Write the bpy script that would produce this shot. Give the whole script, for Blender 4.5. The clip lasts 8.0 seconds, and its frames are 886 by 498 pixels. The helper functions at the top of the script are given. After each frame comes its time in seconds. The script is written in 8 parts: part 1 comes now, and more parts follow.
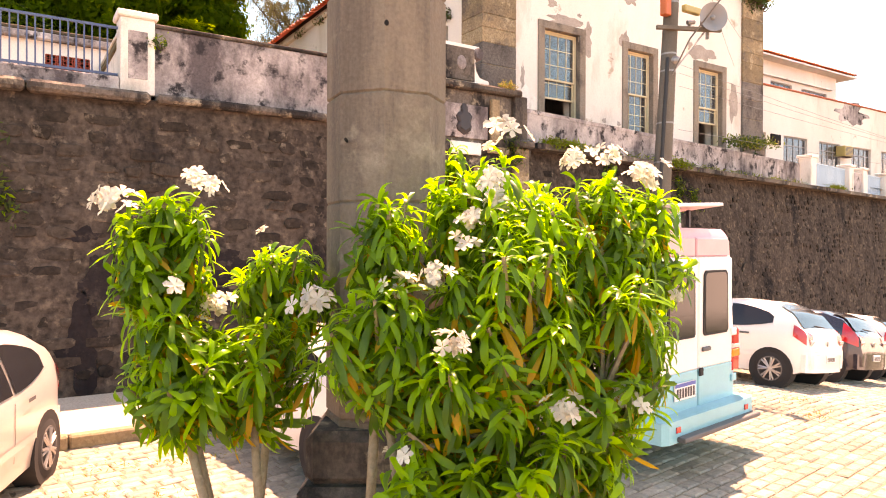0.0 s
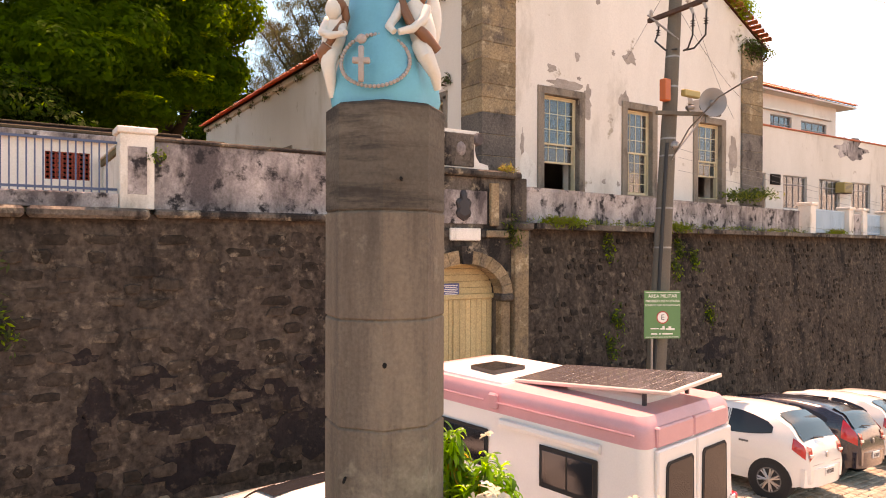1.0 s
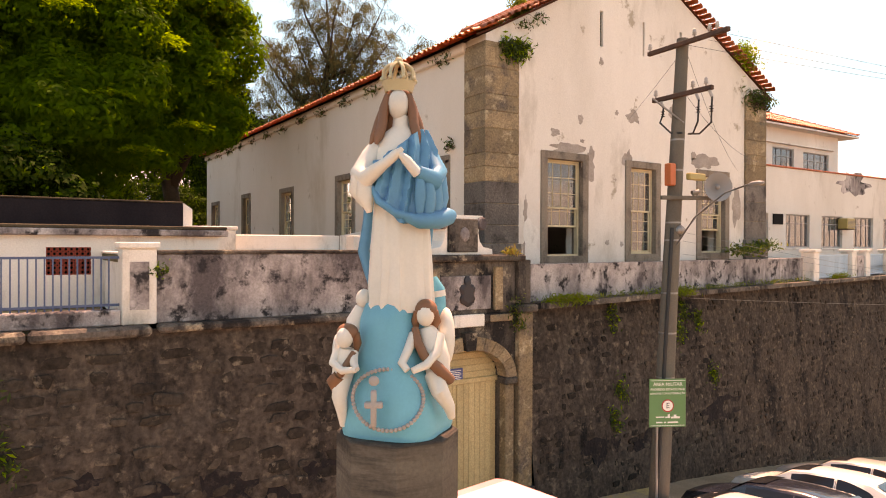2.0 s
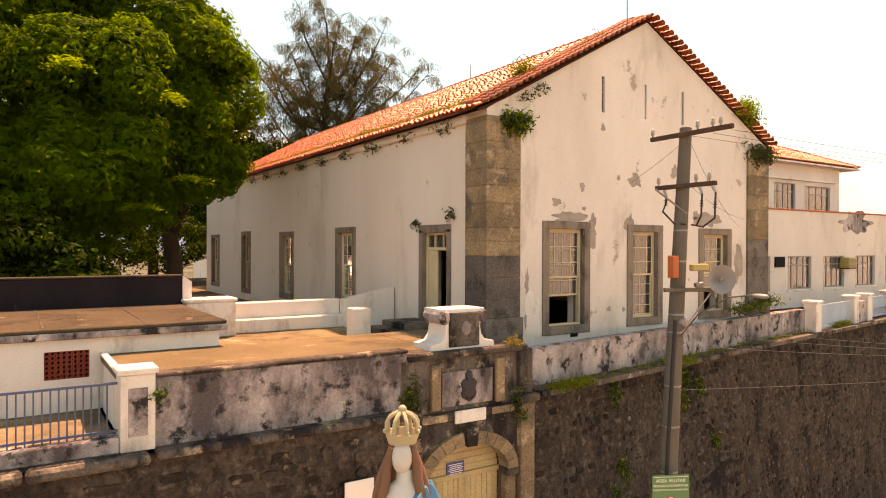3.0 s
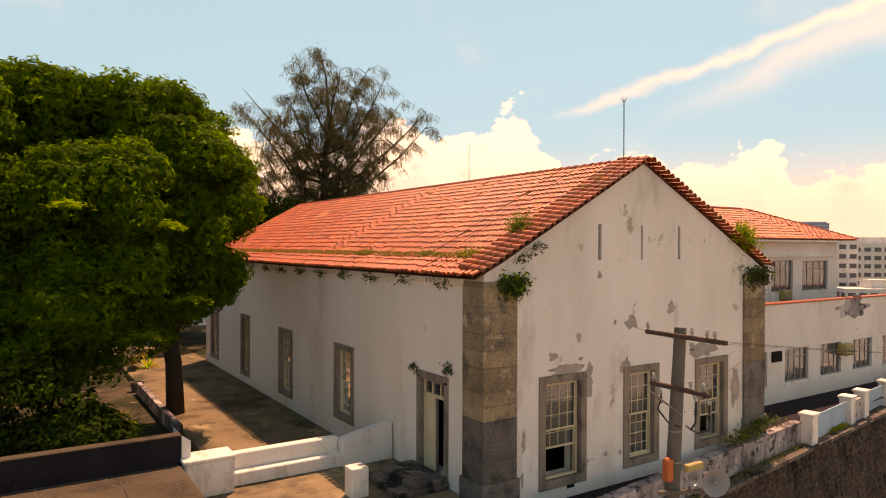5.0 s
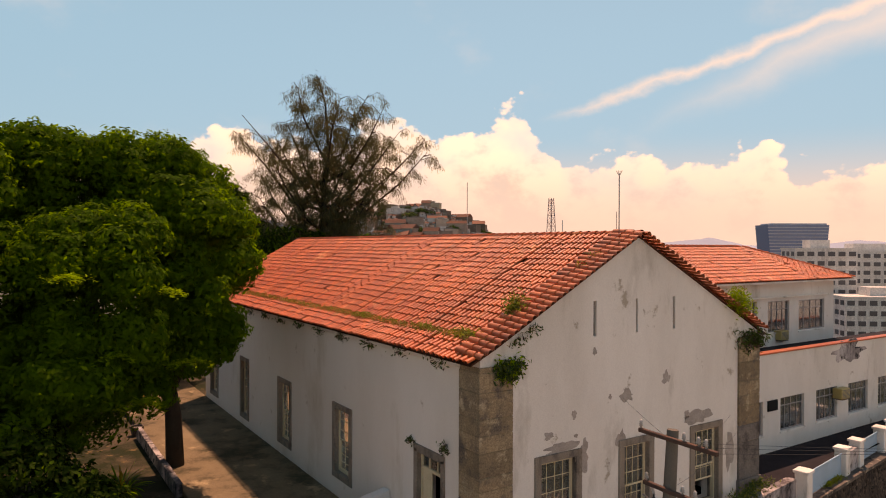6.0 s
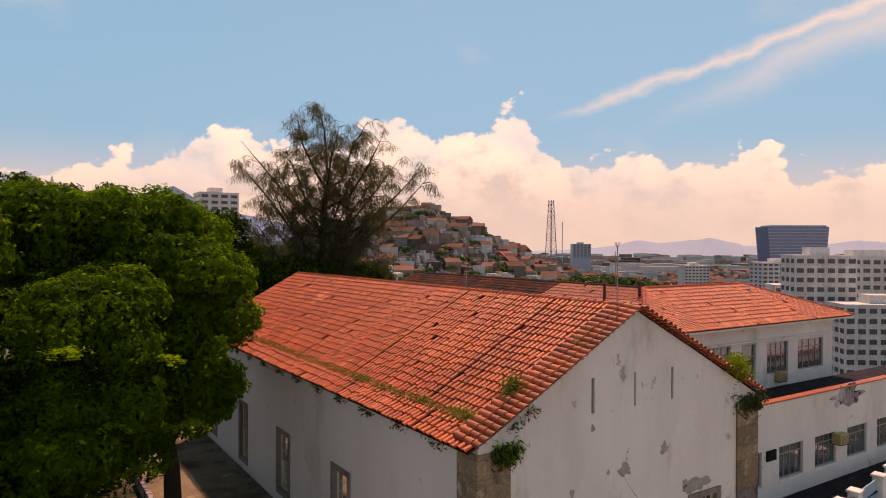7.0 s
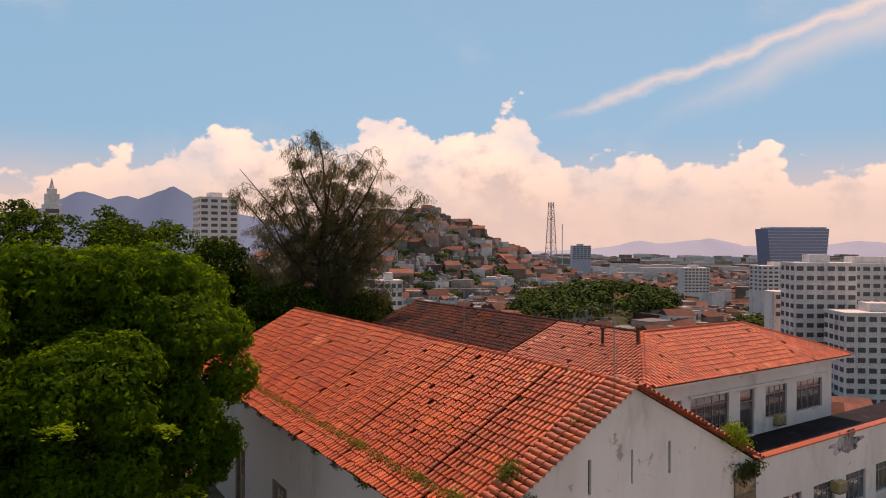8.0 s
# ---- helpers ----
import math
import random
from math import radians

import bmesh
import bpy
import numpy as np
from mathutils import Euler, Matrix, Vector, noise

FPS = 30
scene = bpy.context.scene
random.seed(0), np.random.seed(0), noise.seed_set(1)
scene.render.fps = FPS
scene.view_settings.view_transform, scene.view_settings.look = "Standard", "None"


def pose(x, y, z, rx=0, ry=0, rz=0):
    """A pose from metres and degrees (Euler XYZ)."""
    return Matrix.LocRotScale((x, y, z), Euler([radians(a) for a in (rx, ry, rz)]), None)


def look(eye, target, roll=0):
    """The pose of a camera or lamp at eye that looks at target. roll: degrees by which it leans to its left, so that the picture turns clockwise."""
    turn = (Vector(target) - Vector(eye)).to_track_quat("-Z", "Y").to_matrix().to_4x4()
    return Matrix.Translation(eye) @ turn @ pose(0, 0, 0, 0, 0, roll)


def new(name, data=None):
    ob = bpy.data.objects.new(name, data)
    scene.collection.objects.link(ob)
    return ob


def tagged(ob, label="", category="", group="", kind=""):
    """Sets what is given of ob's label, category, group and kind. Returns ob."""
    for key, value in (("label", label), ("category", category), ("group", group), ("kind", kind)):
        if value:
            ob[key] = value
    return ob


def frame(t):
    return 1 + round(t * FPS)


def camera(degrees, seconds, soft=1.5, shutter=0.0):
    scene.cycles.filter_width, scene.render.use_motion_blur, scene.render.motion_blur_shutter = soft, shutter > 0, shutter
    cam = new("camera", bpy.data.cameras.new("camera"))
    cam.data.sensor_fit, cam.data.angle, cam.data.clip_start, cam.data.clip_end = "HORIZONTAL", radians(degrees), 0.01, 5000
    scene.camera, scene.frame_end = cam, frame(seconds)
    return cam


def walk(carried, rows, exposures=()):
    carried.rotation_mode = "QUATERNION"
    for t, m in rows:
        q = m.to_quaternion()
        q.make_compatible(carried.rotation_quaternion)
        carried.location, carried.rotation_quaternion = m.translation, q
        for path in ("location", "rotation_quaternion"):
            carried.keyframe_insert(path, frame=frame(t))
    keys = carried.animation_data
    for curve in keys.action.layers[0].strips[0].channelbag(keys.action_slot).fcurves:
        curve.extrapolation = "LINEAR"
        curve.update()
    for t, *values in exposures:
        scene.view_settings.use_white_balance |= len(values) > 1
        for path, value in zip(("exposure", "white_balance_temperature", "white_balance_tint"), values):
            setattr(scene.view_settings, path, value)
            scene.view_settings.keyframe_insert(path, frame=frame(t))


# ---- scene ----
cam = camera(66.96, 8.0, soft=1.05)
# seconds and the eye; a drone that rises with a level, steady gimbal
ROWS = [
    (0, -0.000, 0.000, 2.300),
    (0.5, 0.032, 0.018, 3.269),
    (1, 0.006, -0.001, 4.239),
    (1.5, -0.022, 0.046, 5.188),
    (3, 0.031, 0.264, 8.252),
    (3.5, 0.017, 0.248, 9.337),
    (4, -0.013, 0.252, 10.492),
    (4.5, 0.036, 0.225, 11.666),
    (6, -0.008, -0.084, 15.271),
    (6.5, 0.005, -0.137, 16.509),
    (7, 0.052, -0.097, 17.706),
    (7.5, 0.117, -0.073, 18.972),
    (8, 0.223, -0.060, 20.250),
]
EXPO = [(0.0, 1.85, 13000, 62), (0.5, 1.46, 12800, 60), (1.0, 1.15, 12300, 59), (2.0, 1.02, 14000, 59), (3.0, 0.94, 18500, 59), (4.5, 0.36, 15800, 56), (6.0, -0.20, 11500, 55), (8.0, -0.44, 9200, 55)]
walk(cam, [(t, pose(x, y, z, 89.73, -0.19, -32.99)) for t, x, y, z in ROWS], EXPO)

# ---- sky and sun ----
SUN_TO = Vector((0.35, 0.32, 1.0)).normalized()
world = bpy.data.worlds.new("sky")
scene.world = world
world.use_nodes = True
wn, wl = world.node_tree.nodes, world.node_tree.links
wn.clear()


def wmath(op, a, b=None, c=None):
    n = wn.new("ShaderNodeMath")
    n.operation = op
    for i, v in enumerate((a, b, c)):
        if v is None:
            continue
        if isinstance(v, (int, float)):
            n.inputs[i].default_value = v
        else:
            wl.new(v, n.inputs[i])
    return n.outputs[0]


def wmix(f, a, b):
    n = wn.new("ShaderNodeMix")
    n.data_type = "RGBA"
    for sock, v in ((n.inputs[0], f), (n.inputs[6], a), (n.inputs[7], b)):
        if isinstance(v, (int, float)):
            sock.default_value = v
        elif isinstance(v, tuple):
            sock.default_value = (*v, 1)
        else:
            wl.new(v, sock)
    return n.outputs[2]


def wstep(v, lo, hi):
    n = wn.new("ShaderNodeMapRange")
    n.interpolation_type = "SMOOTHSTEP"
    n.inputs[1].default_value, n.inputs[2].default_value = lo, hi
    wl.new(v, n.inputs[0])
    return n.outputs[0]


def wnoise(vec, scale, detail, rough=0.55):
    n = wn.new("ShaderNodeTexNoise")
    n.inputs["Scale"].default_value, n.inputs["Detail"].default_value, n.inputs["Roughness"].default_value = scale, detail, rough
    wl.new(vec, n.inputs["Vector"])
    return n.outputs[0]


nish = wn.new("ShaderNodeTexSky")
nish.sky_type, nish.sun_disc = "NISHITA", False
nish.sun_elevation, nish.sun_rotation = math.asin(SUN_TO.z), math.atan2(SUN_TO.x, SUN_TO.y)
nish.air_density, nish.dust_density, nish.ozone_density = 1.0, 2.0, 1.2
tc = wn.new("ShaderNodeTexCoord")
rot = wn.new("ShaderNodeVectorRotate")
rot.rotation_type = "Z_AXIS"
rot.inputs["Angle"].default_value = radians(33)
wl.new(tc.outputs["Generated"], rot.inputs["Vector"])
sep = wn.new("ShaderNodeSeparateXYZ")
wl.new(rot.outputs[0], sep.inputs[0])
sx, sy, sz = sep.outputs
flat = wmath("SQRT", wmath("ADD", wmath("MULTIPLY", sx, sx), wmath("MULTIPLY", sy, sy)))
az = wmath("ARCTAN2", sx, sy)
el = wmath("DIVIDE", sz, wmath("MAXIMUM", flat, 0.02))
comb = wn.new("ShaderNodeCombineXYZ")
wl.new(az, comb.inputs[0])
wl.new(wmath("MULTIPLY", el, 1.25), comb.inputs[1])
uv = comb.outputs[0]
# tops of the cumulus bank along the azimuth
tops = wn.new("ShaderNodeValToRGB")
tops.color_ramp.interpolation = "CARDINAL"
TOPS = [(-0.585, .088), (-0.52, .10), (-0.47, .135), (-0.416, .132), (-0.343, .16), (-0.282, .18), (-0.219, .17), (-0.179, .155), (-0.137, .174), (-0.079, .206), (-0.02, .19), (0.022, .174), (0.056, .195),
        (0.089, .222), (0.139, .188), (0.18, .138), (0.229, .136), (0.276, .157), (0.311, .149), (0.338, .13), (0.403, .134), (0.446, .153), (0.469, .128), (0.506, .113), (0.585, .122)]
while len(tops.color_ramp.elements) < len(TOPS):
    tops.color_ramp.elements.new(0.5)
for e, (a, h) in zip(tops.color_ramp.elements, TOPS):
    e.position, e.color = (a + 0.8) / 1.6, (h, h, h, 1)
wl.new(wmath("DIVIDE", wmath("ADD", az, 0.8), 1.6), tops.inputs[0])
billow = wnoise(uv, 14, 9, 0.62)
puffs = wn.new("ShaderNodeTexVoronoi")
puffs.feature = "SMOOTH_F1"
puffs.inputs["Scale"].default_value, puffs.inputs["Detail"].default_value = 22, 3
wl.new(uv, puffs.inputs["Vector"])
rag = wmath("ADD", wmath("MULTIPLY", wmath("SUBTRACT", billow, 0.5), 0.075), wmath("MULTIPLY", wmath("SUBTRACT", 0.36, puffs.outputs[0]), 0.065))
over = wmath("SUBTRACT", wmath("ADD", wmath("ADD", tops.outputs[0], 0.014), rag), el)
cum = wmath("MULTIPLY", wstep(over, -0.001, 0.011), wmath("ADD", 0.55, wmath("MULTIPLY", wstep(wnoise(uv, 7, 4), 0.35, 0.6), 0.45)))
# two long cirrus streaks and thin veils
d1 = wmath("SUBTRACT", el, wmath("ADD", wmath("MULTIPLY", wmath("SUBTRACT", az, 0.16), 0.30), 0.187))
wob = wmath("MULTIPLY", wmath("SUBTRACT", wnoise(uv, 8, 8, 0.6), 0.5), 0.06)
w1 = wmath("ADD", 0.001, wmath("MULTIPLY", wmath("SUBTRACT", az, 0.14), 0.017))
s1 = wmath("MULTIPLY", wstep(wmath("SUBTRACT", w1, wmath("ABSOLUTE", wmath("ADD", d1, wob))), -0.012, 0.012), wstep(az, 0.13, 0.25))
d2 = wmath("SUBTRACT", el, wmath("ADD", wmath("MULTIPLY", wmath("SUBTRACT", az, 0.36), 0.42), 0.20))
w2 = wmath("MULTIPLY", wmath("SUBTRACT", az, 0.28), 0.09)
s2 = wmath("MULTIPLY", wstep(wmath("SUBTRACT", w2, wmath("ABSOLUTE", wmath("ADD", d2, wob))), -0.03, 0.05), wstep(az, 0.22, 0.5))
veil = wmath("MULTIPLY", wstep(wnoise(uv, 4, 6), 0.54, 0.78), 0.22)
cirrus = wmath("MAXIMUM", wmath("MULTIPLY", s1, 0.75), wmath("MAXIMUM", wmath("MULTIPLY", s2, 0.6), veil))
lit = wmix(wstep(wmath("SUBTRACT", billow, wmath("MULTIPLY", over, 1.2)), 0.24, 0.46), (0.67, 0.72, 0.64), (1.06, 1.15, 1.00))
haze = wstep(wmath("SUBTRACT", 0.165, el), 0.0, 0.14)
SKY = 0.105
base = wn.new("ShaderNodeVectorMath")
base.operation = "SCALE"
wl.new(nish.outputs[0], base.inputs[0])
base.inputs["Scale"].default_value = SKY
blue = wmix(0.75, base.outputs[0], wmix(wstep(el, 0.25, 1.1), (0.115, 0.675, 1.05), (0.03, 0.17, 0.36)))
col = wmix(cirrus, blue, (0.91, 0.98, 0.86))
col = wmix(cum, col, lit)
col = wmix(wmath("MULTIPLY", haze, 0.90), col, (0.69, 0.75, 0.70))
bg = wn.new("ShaderNodeBackground")
wl.new(col, bg.inputs[0])
bg.inputs[1].default_value = 1.15
wout = wn.new("ShaderNodeOutputWorld")
wl.new(bg.outputs[0], wout.inputs[0])

sun_data = bpy.data.lights.new("sun", "SUN")
sun_data.energy, sun_data.angle, sun_data.color = 5.0, radians(0.55), (1.0, 0.93, 0.80)
sun = new("sun", sun_data)
sun.matrix_world = look(Vector((0, 0, 60)) + SUN_TO * 50, (0, 0, 60))

# ---- materials ----
def surf(name, c1, c2, rough=0.8, scale=1.0, grain=25.0, bump=0.25, metal=0.0, stain=None, stain_scale=0.6, stain_lo=0.5, stain_hi=0.62,
         streak=1.0, rand=0.0, island=0.0, spec=0.15, grain_amt=0.25, stain2=None, s2=(2.5, 0.55, 0.62), warp=0.0):
    m = bpy.data.materials.new(name)
    m.use_nodes = True
    N, L = m.node_tree.nodes, m.node_tree.links
    P = N["Principled BSDF"]
    P.inputs["Roughness"].default_value, P.inputs["Metallic"].default_value = rough, metal
    P.inputs["Specular IOR Level"].default_value = spec
    geo = N.new("ShaderNodeNewGeometry")
    mp = N.new("ShaderNodeMapping")
    mp.inputs["Scale"].default_value = (1, 1, streak)
    L.new(geo.outputs["Position"], mp.inputs["Vector"])

    def noise_(s, detail, vec=mp.outputs[0], rg=0.6):
        n = N.new("ShaderNodeTexNoise")
        n.inputs["Scale"].default_value, n.inputs["Detail"].default_value, n.inputs["Roughness"].default_value = s, detail, rg
        L.new(vec, n.inputs["Vector"])
        return n.outputs[0]

    def mixc(f, a, b, mode="MIX"):
        n = N.new("ShaderNodeMix")
        n.data_type, n.blend_type = "RGBA", mode
        for sock, v in ((n.inputs[0], f), (n.inputs[6], a), (n.inputs[7], b)):
            if isinstance(v, float):
                sock.default_value = v
            elif isinstance(v, tuple):
                sock.default_value = (*v, 1)
            else:
                L.new(v, sock)
        return n.outputs[2]

    def step(v, lo, hi):
        n = N.new("ShaderNodeMapRange")
        n.inputs[1].default_value, n.inputs[2].default_value = lo, hi
        L.new(v, n.inputs[0])
        return n.outputs[0]

    big = noise_(scale, 5)
    fine = noise_(grain, 4, geo.outputs["Position"])
    c = mixc(step(big, 0.32, 0.68), c1, c2)
    if rand:
        info = N.new("ShaderNodeObjectInfo")
        c = mixc(step(info.outputs["Random"], 0.0, 1.0), c, mixc(1.0, c, (1 - rand, 1 - rand, 1 - rand), "MULTIPLY"))
    if island:
        c = mixc(step(geo.outputs["Random Per Island"], 0.0, 1.0), c, mixc(1.0, c, (1 - island, 1 - island, 1 - island), "MULTIPLY"))
    if stain:
        c = mixc(step(noise_(stain_scale, 8, rg=0.68), stain_lo, stain_hi), c, stain)
    if stain2:
        c = mixc(step(noise_(s2[0], 7, geo.outputs["Position"], 0.65), s2[1], s2[2]), c, stain2)
    g = N.new("ShaderNodeMapRange")
    g.inputs[1].default_value, g.inputs[2].default_value, g.inputs[3].default_value, g.inputs[4].default_value = 0.3, 0.7, 1 - grain_amt, 1 + grain_amt * 0.5
    L.new(fine, g.inputs[0])
    sc = N.new("ShaderNodeVectorMath")
    sc.operation = "SCALE"
    L.new(c, sc.inputs[0])
    L.new(g.outputs[0], sc.inputs["Scale"])
    L.new(sc.outputs[0], P.inputs["Base Color"])
    if bump:
        b = N.new("ShaderNodeBump")
        b.inputs["Strength"].default_value, b.inputs["Distance"].default_value = bump, 0.02
        add = N.new("ShaderNodeMath")
        add.operation = "ADD"
        L.new(fine, add.inputs[0])
        L.new(noise_(grain * 0.25, 3, geo.outputs["Position"]), add.inputs[1])
        L.new(add.outputs[0], b.inputs["Height"])
        L.new(b.outputs[0], P.inputs["Normal"])
    return m


def leafy(name, c1, c2, c3=None, back=0.35, rough=0.5, gloss=0.3):
    """Leaves: thin, some light comes through; the tint varies from leaf to leaf."""
    m = surf(name, c1, c2, rough, 3.0, 40, 0.0, spec=0.5, grain_amt=0.15, rand=0.3, island=0.45)
    m.node_tree.nodes["Principled BSDF"].inputs["Specular IOR Level"].default_value = gloss
    N, L = m.node_tree.nodes, m.node_tree.links
    P = N["Principled BSDF"]
    tr = N.new("ShaderNodeBsdfTranslucent")
    tr.inputs[0].default_value = (*(c3 or c2), 1)
    mx = N.new("ShaderNodeMixShader")
    mx.inputs[0].default_value = back
    L.new(P.outputs[0], mx.inputs[1])
    L.new(tr.outputs[0], mx.inputs[2])
    L.new(mx.outputs[0], N["Material Output"].inputs[0])
    return m


def pane_glass(name, tint=(0.75, 0.85, 0.9), rough=0.03, clear=1.0, ior=1.5):
    m = bpy.data.materials.new(name)
    m.use_nodes = True
    P = m.node_tree.nodes["Principled BSDF"]
    P.inputs["Base Color"].default_value = (*tint, 1)
    P.inputs["Transmission Weight"].default_value, P.inputs["Roughness"].default_value, P.inputs["IOR"].default_value = clear, rough, ior
    return m


def paint(name, c, rough=0.35, coat=0.0, metal=0.0, dirt=0.06):
    m = surf(name, c, tuple(v * (1 - dirt) for v in c), rough, 1.5, 60, 0.03, metal, spec=0.5, grain_amt=0.04)
    m.node_tree.nodes["Principled BSDF"].inputs["Coat Weight"].default_value = coat
    return m


M = {}
M["plaster"] = surf("aged_white_plaster", (0.76, 0.715, 0.66), (0.62, 0.57, 0.51), 0.9, 0.35, 30, 0.25, stain=(0.47, 0.42, 0.36), stain_scale=0.5, stain_lo=0.55, stain_hi=0.72, streak=0.35, grain_amt=0.08,
                    stain2=(0.42, 0.36, 0.29), s2=(1.1, 0.64, 0.69))
M["plaster_damp"] = surf("rain_streaked_plaster", (0.78, 0.735, 0.675), (0.69, 0.63, 0.555), 0.9, 0.22, 30, 0.25, stain=(0.54, 0.46, 0.36), stain_scale=0.35, stain_lo=0.54, stain_hi=0.74, streak=0.35, grain_amt=0.08,
                         stain2=(0.44, 0.36, 0.27), s2=(0.9, 0.64, 0.72))
M["plaster_dirty"] = surf("mould_stained_plaster", (0.60, 0.54, 0.52), (0.36, 0.315, 0.305), 0.92, 0.9, 30, 0.35, stain=(0.105, 0.088, 0.09), stain_scale=0.8, stain_lo=0.42, stain_hi=0.60, streak=0.55, grain_amt=0.25,
                          stain2=(0.035, 0.032, 0.034), s2=(2.6, 0.53, 0.62))
M["plaster_lime"] = surf("whitewashed_wall", (0.80, 0.77, 0.72), (0.68, 0.64, 0.58), 0.9, 0.7, 35, 0.3, stain=(0.42, 0.38, 0.33), stain_scale=1.4, stain_lo=0.54, stain_hi=0.70, streak=0.4, grain_amt=0.12)
M["masonry"] = surf("dark_rubble_masonry", (0.040, 0.031, 0.026), (0.094, 0.071, 0.057), 0.95, 2.4, 9, 1.0, stain=(0.014, 0.012, 0.012), stain_scale=0.9, stain_lo=0.53, stain_hi=0.65, streak=0.4, grain_amt=0.6,
                    stain2=(0.13, 0.10, 0.078), s2=(4.2, 0.55, 0.66))
M["rubble"] = surf("rubble_stone", (0.165, 0.124, 0.094), (0.075, 0.058, 0.050), 0.92, 0.5, 10, 1.0, rand=0.62, island=0.65, stain=(0.018, 0.015, 0.014), stain_scale=0.9, stain_lo=0.56, stain_hi=0.68, streak=0.4, grain_amt=0.5,
                   stain2=(0.21, 0.165, 0.125), s2=(4.0, 0.57, 0.70))
M["granite"] = surf("weathered_granite", (0.42, 0.295, 0.18), (0.27, 0.195, 0.13), 0.88, 1.4, 22, 0.6, stain=(0.14, 0.11, 0.09), stain_scale=1.3, stain_lo=0.50, stain_hi=0.64, rand=0.35, grain_amt=0.4, stain2=(0.52, 0.41, 0.28), s2=(2.0, 0.56, 0.68))
M["granite_grey"] = surf("grey_granite_block", (0.25, 0.215, 0.19), (0.155, 0.135, 0.125), 0.88, 1.2, 22, 0.6, stain=(0.06, 0.052, 0.048), stain_scale=1.3, stain_lo=0.52, stain_hi=0.66, rand=0.4, grain_amt=0.4)
M["jamb"] = surf("weathered_window_stone", (0.31, 0.25, 0.20), (0.21, 0.17, 0.14), 0.88, 1.6, 24, 0.5, stain=(0.11, 0.09, 0.078), stain_scale=1.6, stain_lo=0.52, stain_hi=0.66, streak=0.5, grain_amt=0.3)
# Leaf tone darkened to hold the shade of yard trees and shrubs.
M["shrub"] = leafy("shade_toned_leaf", (0.036, 0.082, 0.005), (0.013, 0.036, 0.004), (0.06, 0.13, 0.006), 0.12, 0.8, 0.05)
M["granite_dark"] = surf("blackened_granite", (0.20, 0.165, 0.138), (0.105, 0.090, 0.080), 0.9, 1.0, 20, 0.6, stain=(0.026, 0.023, 0.022), stain_scale=1.2, stain_lo=0.48, stain_hi=0.58, streak=0.4, rand=0.4, grain_amt=0.4,
                      stain2=(0.34, 0.28, 0.21), s2=(2.4, 0.57, 0.67))
M["concrete"] = surf("column_concrete", (0.26, 0.20, 0.155), (0.17, 0.13, 0.104), 0.85, 1.6, 45, 0.25, stain=(0.115, 0.090, 0.074), stain_scale=2.6, stain_lo=0.50, stain_hi=0.66, streak=0.12, rand=0.18, grain_amt=0.18, stain2=(0.30, 0.245, 0.19), s2=(2.0, 0.58, 0.70))
M["concrete_top"] = surf("rain_stained_concrete", (0.105, 0.085, 0.070), (0.17, 0.14, 0.112), 0.88, 0.55, 40, 0.3, stain=(0.058, 0.048, 0.042), stain_scale=0.6, stain_lo=0.47, stain_hi=0.58, streak=8.0, grain_amt=0.18)
M["pole"] = surf("pole_concrete", (0.125, 0.105, 0.086), (0.17, 0.145, 0.117), 0.85, 2.0, 40, 0.25, streak=0.2, grain_amt=0.15)
M["cobble"] = surf("granite_setts", (0.50, 0.45, 0.37), (0.36, 0.32, 0.26), 0.75, 0.5, 18, 0.5, rand=0.35, island=0.35, grain_amt=0.25)
M["joint"] = surf("sandy_joints", (0.30, 0.25, 0.18), (0.20, 0.17, 0.12), 0.95, 0.8, 30, 0.6, stain=(0.38, 0.30, 0.12), stain_scale=0.7, stain_lo=0.58, stain_hi=0.68)
M["asphalt"] = surf("far_ground", (0.16, 0.155, 0.14), (0.09, 0.10, 0.075), 0.95, 0.02, 0.5, 0.0, stain=(0.05, 0.065, 0.03), stain_scale=0.012, stain_lo=0.46, stain_hi=0.54)
M["walk"] = surf("cement_pavement", (0.56, 0.49, 0.40), (0.46, 0.40, 0.33), 0.9, 0.8, 30, 0.3, stain=(0.34, 0.29, 0.23), stain_scale=0.9, stain_lo=0.55, stain_hi=0.7)
M["kerb"] = surf("kerb_granite", (0.42, 0.33, 0.20), (0.30, 0.25, 0.18), 0.9, 1.5, 20, 0.5, rand=0.25)
M["slab"] = surf("weathered_cement_roof", (0.100, 0.078, 0.052), (0.062, 0.050, 0.036), 0.93, 0.5, 25, 0.35, stain=(0.032, 0.027, 0.022), stain_scale=0.6, stain_lo=0.50, stain_hi=0.64, stain2=(0.24, 0.19, 0.13), s2=(1.2, 0.62, 0.69), grain_amt=0.3)
M["terrace"] = surf("sandy_terrace", (0.33, 0.245, 0.145), (0.20, 0.15, 0.092), 0.93, 0.7, 25, 0.35, stain=(0.095, 0.077, 0.054), stain_scale=0.4, stain_lo=0.47, stain_hi=0.62, stain2=(0.48, 0.37, 0.22), s2=(0.5, 0.60, 0.68))
# Path colour darkened to deepen the house shadow that lies across it.
M["path"] = surf("shade_darkened_sand", (0.24, 0.18, 0.11), (0.14, 0.105, 0.066), 0.95, 0.5, 18, 0.5, stain=(0.07, 0.06, 0.035), stain_scale=0.5, stain_lo=0.52, stain_hi=0.64, stain2=(0.36, 0.27, 0.16), s2=(0.8, 0.60, 0.70))
